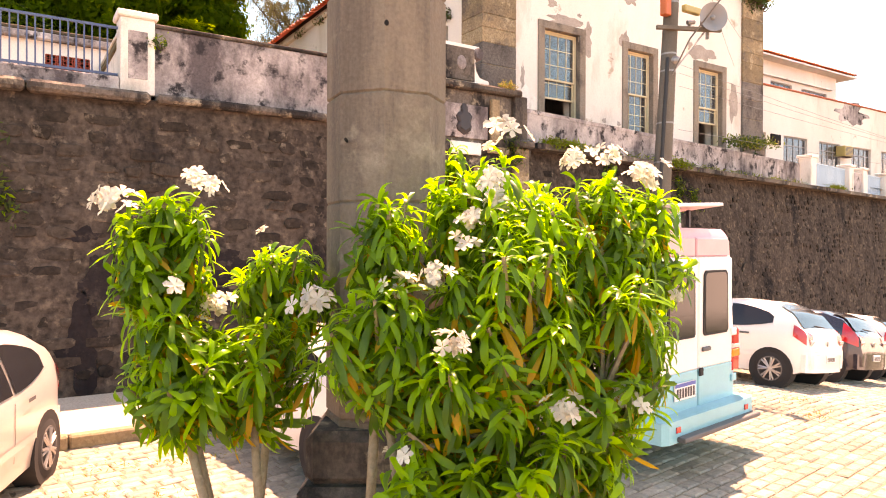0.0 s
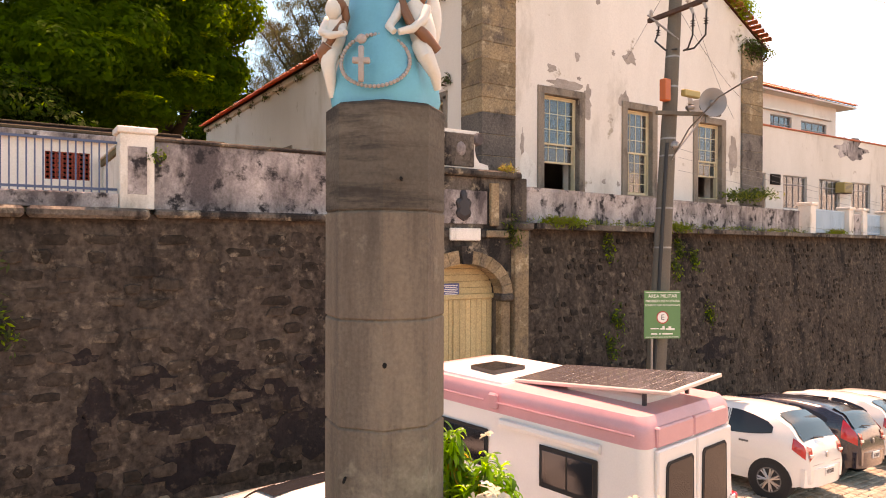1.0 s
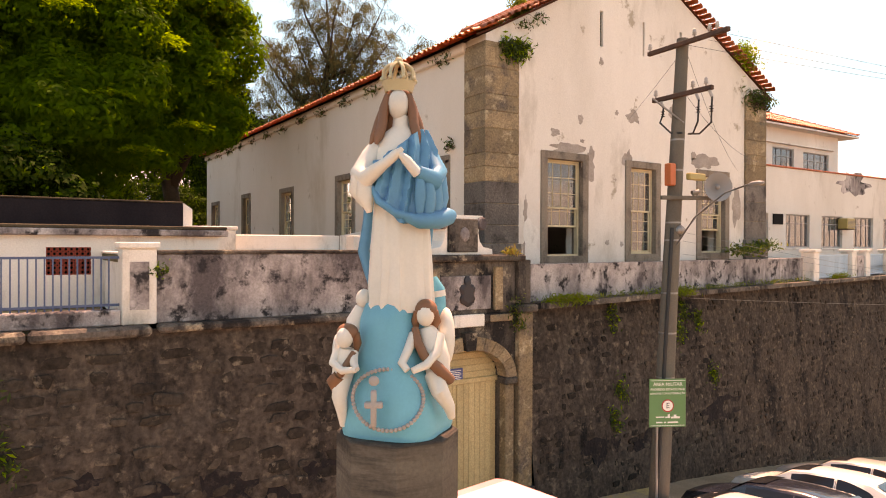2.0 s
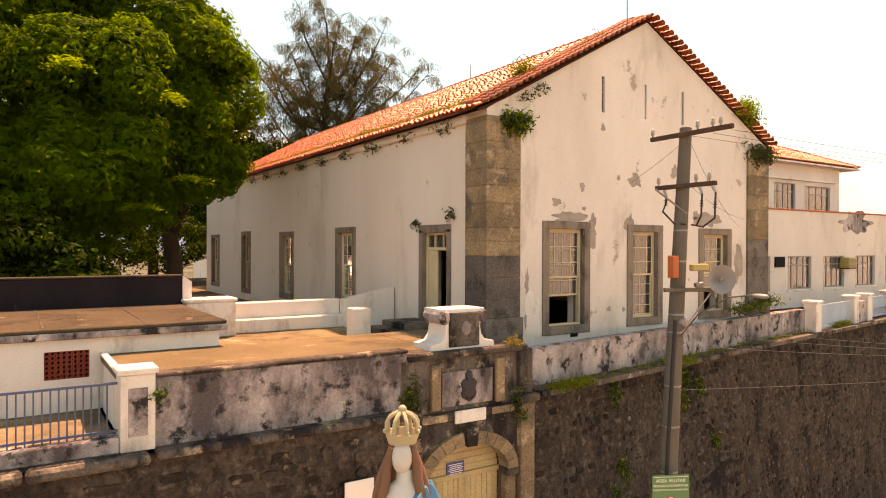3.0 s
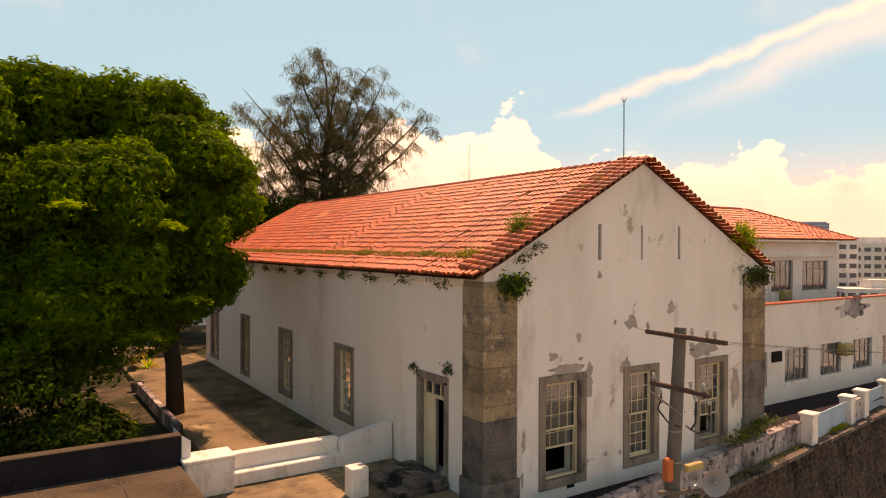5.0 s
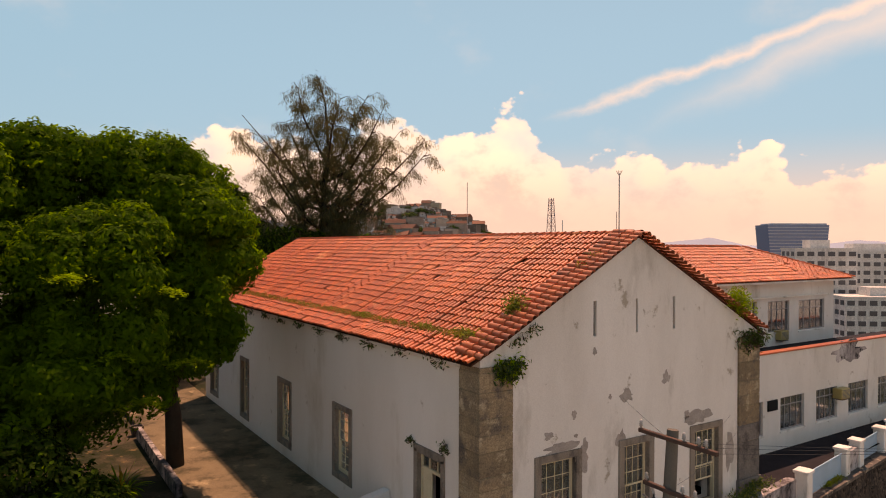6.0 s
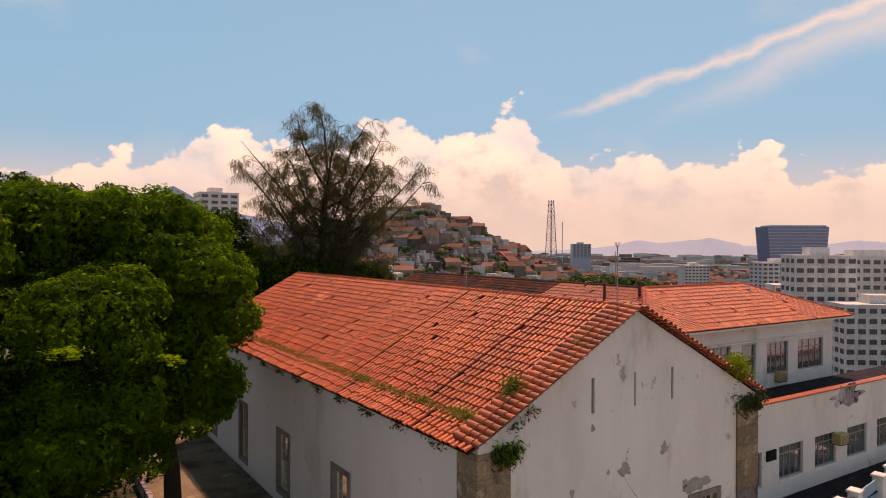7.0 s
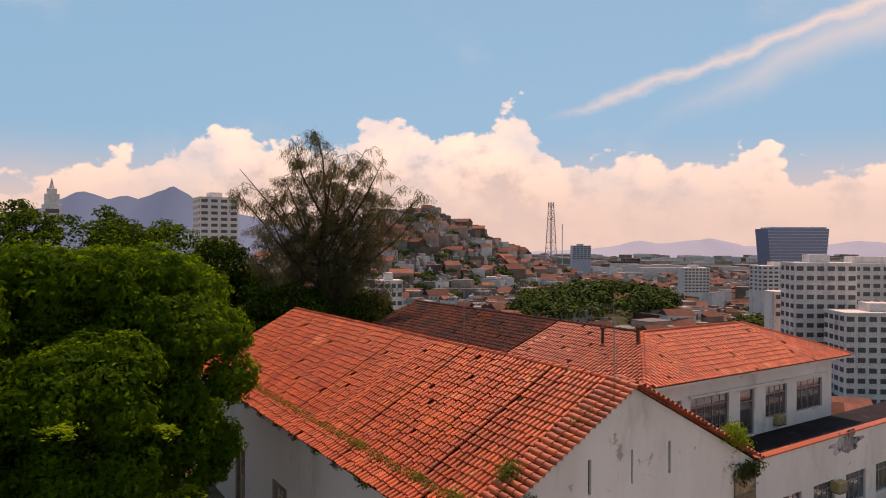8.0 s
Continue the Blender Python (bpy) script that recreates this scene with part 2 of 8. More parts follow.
M["slab_sand"] = surf("sandy_cement_roof", (0.20, 0.152, 0.088), (0.135, 0.104, 0.062), 0.93, 0.5, 25, 0.35, stain=(0.085, 0.068, 0.045), stain_scale=0.45, stain_lo=0.54, stain_hi=0.68, stain2=(0.32, 0.25, 0.155), s2=(1.6, 0.64, 0.71), grain_amt=0.3)
# Soil darkened so its colour carries the deep shade under trees.
M["soil"] = surf("shade_darkened_soil", (0.115, 0.085, 0.055), (0.045, 0.036, 0.025), 0.95, 0.3, 12, 0.5, stain=(0.020, 0.026, 0.010), stain_scale=0.35, stain_lo=0.42, stain_hi=0.54, stain2=(0.20, 0.13, 0.06), s2=(1.6, 0.60, 0.68))
# Near-black wall and roof tone; on the gable strip it paints in shade.
M["tar"] = surf("near_black_surface", (0.014, 0.011, 0.014), (0.026, 0.021, 0.024), 0.9, 0.8, 20, 0.3, stain=(0.060, 0.050, 0.054), stain_scale=1.2, stain_lo=0.58, stain_hi=0.70, streak=0.5)
M["tile"] = surf("terracotta_tile", (0.90, 0.170, 0.030), (0.74, 0.108, 0.021), 0.50, 0.6, 30, 0.3, rand=0.42, island=0.42, stain=(0.36, 0.085, 0.03), stain_scale=0.7, stain_lo=0.58, stain_hi=0.74, grain_amt=0.3, stain2=(0.90, 0.33, 0.12), s2=(0.8, 0.60, 0.74), spec=0.42)
M["tile_old"] = surf("blackened_old_tile", (0.26, 0.085, 0.050), (0.14, 0.06, 0.042), 0.9, 0.9, 25, 0.3, rand=0.3, island=0.5, stain=(0.05, 0.04, 0.036), stain_scale=0.7, stain_lo=0.48, stain_hi=0.62)
M["tile_rake"] = surf("darkened_rake_tile", (0.78, 0.19, 0.065), (0.54, 0.125, 0.046), 0.55, 0.9, 30, 0.3, rand=0.4, island=0.4, stain=(0.20, 0.07, 0.04), stain_scale=0.9, stain_lo=0.58, stain_hi=0.72, spec=0.55)
# Underlay darkened to paint shade into the gaps between tiles.
M["deck"] = surf("gap_shade_underlay", (0.10, 0.032, 0.016), (0.06, 0.02, 0.011), 0.95, 1.0, 20, 0.2)
M["cream"] = surf("cream_window_paint", (0.66, 0.56, 0.38), (0.58, 0.48, 0.32), 0.7, 2.0, 40, 0.1, grain_amt=0.12)
M["doorwood"] = surf("cream_plank_door", (0.60, 0.45, 0.25), (0.50, 0.37, 0.20), 0.75, 1.5, 30, 0.2, streak=0.15, rand=0.15, stain=(0.30, 0.21, 0.11), stain_scale=3.0, stain_lo=0.60, stain_hi=0.72)
# Near-black colour in place of the shade inside rooms and openings.
M["dark"] = surf("room_and_opening_shade", (0.02, 0.018, 0.017), (0.012, 0.012, 0.012), 0.95, 1.0, 10, 0.0)
M["curtain"] = surf("pale_blind", (0.50, 0.50, 0.47), (0.40, 0.41, 0.40), 0.95, 1.0, 10, 0.0)
M["glass"] = pane_glass("dusty_window_glass", (0.42, 0.46, 0.48), 0.06, 0.9, 1.75)
M["carglass"] = paint("tinted_car_glass", (0.016, 0.018, 0.021), 0.06)
M["grey_frame"] = paint("grey_steel_frame", (0.25, 0.25, 0.25), 0.5)
M["bluerail"] = paint("blue_rail_paint", (0.05, 0.095, 0.18), 0.5)
M["bluegate"] = paint("light_blue_gate_paint", (0.30, 0.50, 0.62), 0.5)
M["redbrick"] = surf("red_ceramic_block", (0.42, 0.075, 0.045), (0.30, 0.055, 0.04), 0.85, 3, 40, 0.2)
M["white_car"] = paint("white_car_paint", (0.80, 0.78, 0.74), 0.25, 0.6)
M["silver_car"] = paint("silver_car_paint", (0.62, 0.58, 0.54), 0.28, 0.6, 0.3)
M["dark_car"] = paint("navy_car_paint", (0.012, 0.016, 0.028), 0.22, 0.8)
M["pink"] = paint("faded_pink_paint", (0.72, 0.34, 0.36), 0.4, 0.3, dirt=0.15)
M["van_white"] = paint("van_white_paint", (0.78, 0.75, 0.72), 0.35, 0.3)
M["van_blue"] = paint("sky_blue_paint", (0.085, 0.50, 0.58), 0.35, 0.3, dirt=0.12)
M["rubber"] = paint("black_rubber", (0.018, 0.018, 0.018), 0.85)
M["plastic"] = paint("grey_plastic", (0.10, 0.10, 0.10), 0.6)
M["rim"] = paint("alloy_rim", (0.45, 0.44, 0.43), 0.35, metal=0.7)
M["redlens"] = paint("red_lens", (0.60, 0.012, 0.015), 0.15, 0.8)
M["amber"] = paint("amber_lens", (0.75, 0.26, 0.02), 0.2, 0.8)
M["clearlens"] = paint("clear_lens", (0.7, 0.6, 0.55), 0.15, 0.8)
M["plate"] = paint("plate_white", (0.72, 0.72, 0.70), 0.4)
M["plateblue"] = paint("plate_blue", (0.03, 0.09, 0.35), 0.4)
M["ink"] = paint("dark_ink", (0.03, 0.03, 0.035), 0.5)
M["steel"] = paint("galvanised_steel", (0.28, 0.27, 0.26), 0.45, metal=0.8)
M["rust"] = surf("rusty_iron", (0.14, 0.075, 0.055), (0.08, 0.05, 0.042), 0.85, 4, 40, 0.3)
M["cable"] = paint("black_cable", (0.02, 0.02, 0.02), 0.6)
M["wire"] = paint("aluminium_wire", (0.22, 0.21, 0.20), 0.5)
M["porcelain"] = paint("grey_insulator", (0.42, 0.40, 0.38), 0.3)
M["orange"] = paint("orange_box_paint", (0.60, 0.12, 0.035), 0.5)
M["brass"] = paint("yellowed_plastic", (0.45, 0.33, 0.12), 0.5)
M["sign_green"] = paint("sign_green_paint", (0.055, 0.22, 0.085), 0.5)
M["sign_white"] = paint("sign_white_paint", (0.75, 0.75, 0.70), 0.5)
M["sign_red"] = paint("sign_red_paint", (0.5, 0.03, 0.03), 0.5)
M["plaque_blue"] = paint("plaque_blue_paint", (0.05, 0.08, 0.22), 0.45)
M["solar"] = paint("solar_cell", (0.085, 0.08, 0.085), 0.25, 0.5)
M["alu"] = paint("aluminium_frame", (0.62, 0.58, 0.55), 0.4, metal=0.6)
M["st_white"] = paint("statue_white_paint", (0.74, 0.70, 0.63), 0.55, dirt=0.18)
M["st_blue"] = paint("statue_sky_blue_paint", (0.016, 0.42, 0.54), 0.5, dirt=0.25)
M["st_deep"] = paint("statue_deep_blue_paint", (0.008, 0.275, 0.45), 0.5, dirt=0.25)
M["st_brown"] = paint("statue_brown_paint", (0.26, 0.10, 0.05), 0.55, dirt=0.2)
M["st_grey"] = paint("statue_grey_paint", (0.42, 0.36, 0.33), 0.55, dirt=0.2)
M["st_gold"] = paint("statue_pale_gold_paint", (0.55, 0.47, 0.30), 0.5, dirt=0.2)
M["bronze"] = paint("dark_bronze", (0.035, 0.033, 0.037), 0.5, metal=0.3)
M["bark"] = surf("pale_bark", (0.34, 0.27, 0.19), (0.24, 0.18, 0.12), 0.9, 3, 30, 0.6, streak=0.3)
M["bark_dark"] = surf("dark_bark", (0.075, 0.055, 0.04), (0.045, 0.035, 0.028), 0.95, 2, 20, 0.8, streak=0.3)
M["leaf"] = leafy("glossy_green_leaf", (0.18, 0.52, 0.018), (0.065, 0.27, 0.013), (0.42, 0.90, 0.032), 0.48, 0.28)
M["leaf_dark"] = leafy("deep_green_leaf", (0.055, 0.20, 0.013), (0.018, 0.085, 0.010), (0.20, 0.56, 0.025), 0.40, 0.34)
M["leaf_yellow"] = leafy("yellowing_leaf", (0.75, 0.42, 0.02), (0.62, 0.28, 0.02), (0.9, 0.5, 0.03), 0.4, 0.45)
M["petal"] = leafy("white_petal", (0.85, 0.84, 0.76), (0.80, 0.78, 0.68), (0.85, 0.83, 0.7), 0.35, 0.6)
M["petal"].node_tree.nodes["Principled BSDF"].inputs["Specular IOR Level"].default_value = 0.2
M["crown"] = leafy("tree_foliage", (0.080, 0.200, 0.005), (0.015, 0.055, 0.003), (0.24, 0.52, 0.007), 0.30, 0.8, 0.05)
M["crown_light"] = leafy("young_foliage", (0.26, 0.44, 0.012), (0.15, 0.31, 0.010), (0.40, 0.66, 0.014), 0.28, 0.8, 0.08)
M["needle"] = leafy("casuarina_needles", (0.165, 0.165, 0.075), (0.10, 0.11, 0.055), (0.22, 0.21, 0.09), 0.35, 0.8, 0.05)
M["grass"] = leafy("wall_grass", (0.22, 0.28, 0.03), (0.12, 0.19, 0.022), (0.34, 0.38, 0.04), 0.35, 0.6)
M["drygrass"] = leafy("dry_grass", (0.42, 0.30, 0.07), (0.30, 0.22, 0.05), (0.45, 0.34, 0.08), 0.3, 0.7)
M["moss"] = leafy("fern_green", (0.06, 0.11, 0.018), (0.035, 0.07, 0.015), (0.10, 0.18, 0.02), 0.3, 0.6)
M["far_forest"] = surf("far_tree_green", (0.075, 0.150, 0.014), (0.028, 0.062, 0.009), 0.9, 0.06, 0.5, 0.0, island=0.65)
# Town house walls lightened in colour to suggest distance haze.
M["house"] = surf("haze_lightened_render", (0.62, 0.49, 0.40), (0.40, 0.25, 0.18), 0.9, 0.02, 0.3, 0.0, island=0.75)
M["house_roof"] = surf("far_tile_roof", (0.36, 0.155, 0.10), (0.20, 0.10, 0.075), 0.9, 0.03, 0.4, 0.0, island=0.6)
M["house_roof_grey"] = surf("far_cement_roof", (0.36, 0.34, 0.32), (0.20, 0.19, 0.18), 0.9, 0.03, 0.4, 0.0, island=0.7)
M["house_colour"] = surf("far_tinted_render", (0.22, 0.42, 0.46), (0.55, 0.33, 0.17), 0.9, 0.012, 0.3, 0.0, island=0.5)
M["house_white"] = surf("far_white_render", (0.78, 0.74, 0.69), (0.62, 0.58, 0.54), 0.9, 0.05, 0.4, 0.0, island=0.25)
M["apt"] = surf("apartment_render", (0.76, 0.72, 0.67), (0.64, 0.60, 0.55), 0.9, 0.15, 2.0, 0.0, stain=(0.40, 0.36, 0.33), stain_scale=0.2, stain_lo=0.55, stain_hi=0.7, streak=0.2)
M["apt_win"] = paint("apartment_window", (0.07, 0.07, 0.075), 0.3)
M["tower_glass"] = paint("far_curtain_wall", (0.08, 0.17, 0.30), 0.15, 0.5)
M["tower_band"] = paint("far_floor_band", (0.36, 0.42, 0.48), 0.4)
# Distance haze is put into these two mountain base colours.
M["mount"] = surf("haze_blue_mountain", (0.22, 0.31, 0.43), (0.20, 0.28, 0.40), 1.0, 0.002, 0.02, 0.0, spec=0.0, grain_amt=0.0)
M["mount2"] = surf("haze_pale_mountain", (0.36, 0.42, 0.50), (0.33, 0.39, 0.48), 1.0, 0.002, 0.02, 0.0, spec=0.0, grain_amt=0.0)
M["lattice"] = paint("tower_steel", (0.42, 0.26, 0.24), 0.6)


# ---- mesh helpers ----
class Mb:
    """Collects vertices and faces of one mesh."""

    def __init__(self):
        self.v, self.f, self.m = [], [], []
        self.mi = 0

    def add(self, verts, faces):
        o = len(self.v)
        self.v.extend(tuple(p) for p in verts)
        self.f.extend(tuple(i + o for i in f) for f in faces)
        self.m.extend([self.mi] * len(faces))
        return self

    def box(self, x0, y0, z0, x1, y1, z1, bev=0.0, m=None):
        x0, x1, y0, y1, z0, z1 = min(x0, x1), max(x0, x1), min(y0, y1), max(y0, y1), min(z0, z1), max(z0, z1)
        if not bev:
            vs = [(x, y, z) for x in (x0, x1) for y in (y0, y1) for z in (z0, z1)]
            fs = [(0, 1, 3, 2), (4, 6, 7, 5), (0, 4, 5, 1), (2, 3, 7, 6), (0, 2, 6, 4), (1, 5, 7, 3)]
        else:
            b = min(bev, (x1 - x0) * 0.45, (y1 - y0) * 0.45, (z1 - z0) * 0.45)
            vs, idx = [], {}
            for i, (x, sx_) in enumerate(((x0, b), (x1, -b))):
                for j, (y, sy_) in enumerate(((y0, b), (y1, -b))):
                    for k, (z, sz_) in enumerate(((z0, b), (z1, -b))):
                        for a, p in enumerate(((x, y + sy_, z + sz_), (x + sx_, y, z + sz_), (x + sx_, y + sy_, z))):
                            idx[i, j, k, a] = len(vs)
                            vs.append(p)
            q = lambda *t: tuple(idx[u] for u in t)
            fs = []
            for s in (0, 1):
                a = [(s, 0, 0, 0), (s, 0, 1, 0), (s, 1, 1, 0), (s, 1, 0, 0)]
                fs.append(q(*(a if s == 0 else a[::-1])))
                a = [(0, s, 0, 1), (1, s, 0, 1), (1, s, 1, 1), (0, s, 1, 1)]
                fs.append(q(*(a if s == 0 else a[::-1])))
                a = [(0, 0, s, 2), (0, 1, s, 2), (1, 1, s, 2), (1, 0, s, 2)]
                fs.append(q(*(a if s == 0 else a[::-1])))
            for j in (0, 1):
                for k in (0, 1):
                    a = [(0, j, k, 1), (1, j, k, 1), (1, j, k, 2), (0, j, k, 2)]
                    fs.append(q(*(a if j != k else a[::-1])))
                    a = [(j, 0, k, 0), (j, 1, k, 0), (j, 1, k, 2), (j, 0, k, 2)]
                    fs.append(q(*(a[::-1] if j != k else a)))
                    a = [(j, k, 0, 0), (j, k, 1, 0), (j, k, 1, 1), (j, k, 0, 1)]
                    fs.append(q(*(a if j != k else a[::-1])))
            for i in (0, 1):
                for j in (0, 1):
                    for k in (0, 1):
                        a = [(i, j, k, 0), (i, j, k, 1), (i, j, k, 2)]
                        fs.append(q(*(a[::-1] if (i + j + k) % 2 else a)))
        if m is not None:
            vs = [m @ Vector(p) for p in vs]
        return self.add(vs, fs)

    def rings(self, rings, cap0=True, cap1=True, closed=True):
        n, o = len(rings[0]), len(self.v)
        self.v.extend(tuple(p) for r in rings for p in r)
        fs = []
        for k in range(len(rings) - 1):
            for i in range(n if closed else n - 1):
                j = (i + 1) % n
                fs.append((o + k * n + i, o + k * n + j, o + (k + 1) * n + j, o + (k + 1) * n + i))
        if closed and cap0:
            fs.append(tuple(o + i for i in range(n))[::-1])
        if closed and cap1:
            fs.append(tuple(o + (len(rings) - 1) * n + i for i in range(n)))
        self.f.extend(fs)
        self.m.extend([self.mi] * len(fs))
        return self

    def lathe(self, c, prof, n=16, turn=0.0):
        return self.rings([[(c[0] + r * math.cos(turn + 2 * math.pi * i / n), c[1] + r * math.sin(turn + 2 * math.pi * i / n), c[2] + z) for i in range(n)] for r, z in prof])

    def tube(self, pts, rad, n=8):
        pts = [Vector(p) for p in pts]
        rad = rad if isinstance(rad, (list, tuple)) else [rad] * len(pts)
        rs = []
        for i, p in enumerate(pts):
            d = (pts[min(i + 1, len(pts) - 1)] - pts[max(i - 1, 0)]).normalized()
            a = d.orthogonal().normalized() if not rs else (ref - d * ref.dot(d)).normalized()
            ref = a
            b = d.cross(a)
            rs.append([p + rad[i] * (math.cos(2 * math.pi * k / n) * a + math.sin(2 * math.pi * k / n) * b) for k in range(n)])
        return self.rings(rs)

    def ball(self, c, r, n=10, k=7, m=None):
        r = r if isinstance(r, (tuple, list)) else (r, r, r)
        rs = []
        for j in range(k + 1):
            t = math.pi * (0.02 + 0.96 * j / k)
            rs.append([(r[0] * math.sin(t) * math.cos(2 * math.pi * i / n), r[1] * math.sin(t) * math.sin(2 * math.pi * i / n), -r[2] * math.cos(t)) for i in range(n)])
        rs = [[(m @ Vector(p) if m else Vector(p)) + Vector(c) for p in q] for q in rs]
        return self.rings(rs)

    def mesh(self, name, mats, smooth=False):
        me = bpy.data.meshes.new(name)
        me.from_pydata(self.v, [], self.f)
        for m in (mats if isinstance(mats, (list, tuple)) else [mats]):
            me.materials.append(M[m] if isinstance(m, str) else m)
        if any(self.m):
            me.polygons.foreach_set("material_index", self.m)
        if smooth:
            me.shade_smooth()
            if smooth is not True:
                me.set_sharp_from_angle(angle=radians(smooth))
        me.validate()
        me.update()
        return me


def part(name, mb, mats, parent=None, label="", smooth=False, m=None):
    me = mb.mesh(name, mats, smooth) if isinstance(mb, Mb) else mb
    ob = new(name, me)
    if parent is not None:
        ob.parent = parent
    if m is not None:
        ob.matrix_basis = m
    if label:
        tagged(ob, label)
    return ob


def thing(name, m, label, category, group="", kind=""):
    ob = new(name)
    ob.matrix_basis = m
    ob.empty_display_size = 0.2
    return tagged(ob, label, category, group, kind)


def structure(name, mb, mats, label="", category="", smooth=False):
    return tagged(part(name, mb, mats, None, "", smooth), label, category or name.replace("_", " "), "", "structure")


def box(x0, y0, z0, x1, y1, z1, bev=0.0):
    return Mb().box(x0, y0, z0, x1, y1, z1, bev)


def pierced(length, height, thick, holes):
    """A wall in its own x-z plane with openings through it; its front is y = 0 and its back y = thick. holes: x0, z0, x1, z1."""
    xs = sorted({0, length, *(h[0] for h in holes), *(h[2] for h in holes)})
    zs = sorted({0, height, *(h[1] for h in holes), *(h[3] for h in holes)})
    mb = Mb()
    inside = lambda x, z: any(h[0] < x < h[2] and h[1] < z < h[3] for h in holes)
    for a, b in zip(xs, xs[1:]):
        for c, d in zip(zs, zs[1:]):
            if not inside((a + b) / 2, (c + d) / 2):
                mb.add([(a, 0, c), (b, 0, c), (b, 0, d), (a, 0, d)], [(0, 1, 2, 3)])
                mb.add([(a, thick, c), (b, thick, c), (b, thick, d), (a, thick, d)], [(3, 2, 1, 0)])
    for x0, z0, x1, z1 in holes:
        mb.add([(x0, 0, z0), (x1, 0, z0), (x1, 0, z1), (x0, 0, z1), (x0, thick, z0), (x1, thick, z0), (x1, thick, z1), (x0, thick, z1)],
               [(0, 4, 5, 1), (1, 5, 6, 2), (2, 6, 7, 3), (3, 7, 4, 0)])
    mb.add([(0, 0, 0), (length, 0, 0), (length, 0, height), (0, 0, height), (0, thick, 0), (length, thick, 0), (length, thick, height), (0, thick, height)],
           [(0, 1, 5, 4), (1, 2, 6, 5), (2, 3, 7, 6), (3, 0, 4, 7)])
    return mb


rng = np.random.default_rng(7)


def leaf_mesh(name, centres, normals, size, mats, aspect=0.5, droop=0.3, per=1.0):
    """Many small leaves in one mesh, each a folded diamond of two faces."""
    n = len(centres)
    a = np.cross(normals, rng.normal(size=(n, 3)))
    a /= np.linalg.norm(a, axis=1, keepdims=True) + 1e-9
    b = np.cross(normals, a)
    s = (size * rng.uniform(0.6, 1.3, n))[:, None]
    tip, tail = centres + a * s, centres - a * s
    side = normals * s * droop * 0.5
    l, r = centres + b * s * aspect + side, centres - b * s * aspect + side
    v = np.stack([tail, r, tip, l], 1).reshape(-1, 3)
    me = bpy.data.meshes.new(name)
    me.vertices.add(4 * n)
    me.vertices.foreach_set("co", v.ravel().astype(np.float32))
    tri = np.arange(n)[:, None] * 4 + np.array([0, 1, 2, 0, 2, 3])[None]
    me.loops.add(6 * n)
    me.polygons.add(2 * n)
    me.loops.foreach_set("vertex_index", tri.ravel().astype(np.int32))
    me.polygons.foreach_set("loop_start", np.arange(0, 6 * n, 3, dtype=np.int32))
    for m in (mats if isinstance(mats, (list, tuple)) else [mats]):
        me.materials.append(M[m])
    if isinstance(mats, (list, tuple)) and len(mats) > 1:
        mi = np.repeat((rng.random(n) > per).astype(np.int32), 2)
        me.polygons.foreach_set("material_index", mi)
    me.update(calc_edges=True)
    return me


def weld(mb):
    """Joins vertices that lie at one place, so that a pierced wall is one piece."""
    seen, to = {}, []
    for p in mb.v:
        k = tuple(round(c, 4) for c in p)
        to.append(seen.setdefault(k, len(seen)))
    mb.v = [k for k in seen]
    out, used = [], set()
    for f in mb.f:
        g_ = [to[i] for i in f]
        g_ = tuple(a for a, b in zip(g_, g_[1:] + g_[:1]) if a != b)
        if len(g_) > 2 and frozenset(g_) not in used:
            used.add(frozenset(g_))
            out.append(g_)
    mb.f, mb.m = out, [0] * len(out)
    return mb


def unit(v):
    return v / (np.linalg.norm(v, axis=-1, keepdims=True) + 1e-9)

# ---- ground: one sheet from the street down to the city and out to the horizon ----
FWD, RGT = Vector((math.sin(radians(33)), math.cos(radians(33)), 0)), Vector((math.cos(radians(33)), -math.sin(radians(33)), 0))


def ramp(v, lo, hi):
    t = min(max((v - lo) / (hi - lo), 0.0), 1.0)
    return t * t * (3 - 2 * t)


def land(x, y):
    """Height of the ground; its hills are set and sized to fit the camera's view."""
    s, r = FWD.x * x + FWD.y * y, RGT.x * x + RGT.y * y
    z = -(0.20 * min(max(x - 9.0, 0.0), 60.0) + 0.15) * (1 - ramp(s, 85, 185))
    z += -36.0 * ramp(s, 85, 185) - 14.0 * ramp(s, 300, 900)
    z += 88 * math.exp(-((s - 720) / 170) ** 2 - ((r + 40) / (120 if r > -40 else 200)) ** 2)
    z += 22 * math.exp(-((s - 400) / 95) ** 2 - ((r - 100) / 62) ** 2)
    z += 44 * math.exp(-((s - 900) / 200) ** 2 - ((r - 70) / 150) ** 2)
    return z


def at_sight(s, r):
    p = FWD * s + RGT * r
    return p.x, p.y


mb = Mb()
S = [-60, -20, 0, 20, 40, 60, 75, 85, 95, 105, 115, 125, 135, 145, 155, 165, 175, 185, 210, 240, 280, 330, 380, 430, 480, 520, 560, 600, 640, 680, 720, 760, 800, 850, 900, 1000, 1200, 1600, 2200, 3200, 4600]
rows = []
for s in S:
    w = 90 + max(s, 0) * 1.0
    rows.append([(*at_sight(s, r * w), land(*at_sight(s, r * w)) - 0.06) for r in np.linspace(-1, 1, 61)])
mb.rings(rows, closed=False)
structure("ground", mb, "asphalt", "hazy ground that falls away to the city", "ground", smooth=True)

# paved street in front of the wall
def street(x):
    """Height of the street, which runs downhill east of the gateway."""
    return -0.055 * (x - 10.3 + math.sqrt((x - 10.3) ** 2 + 1.2)) - 0.0022 * min(max(x - 14.0, 0.0), 32.0) ** 2 + 0.01


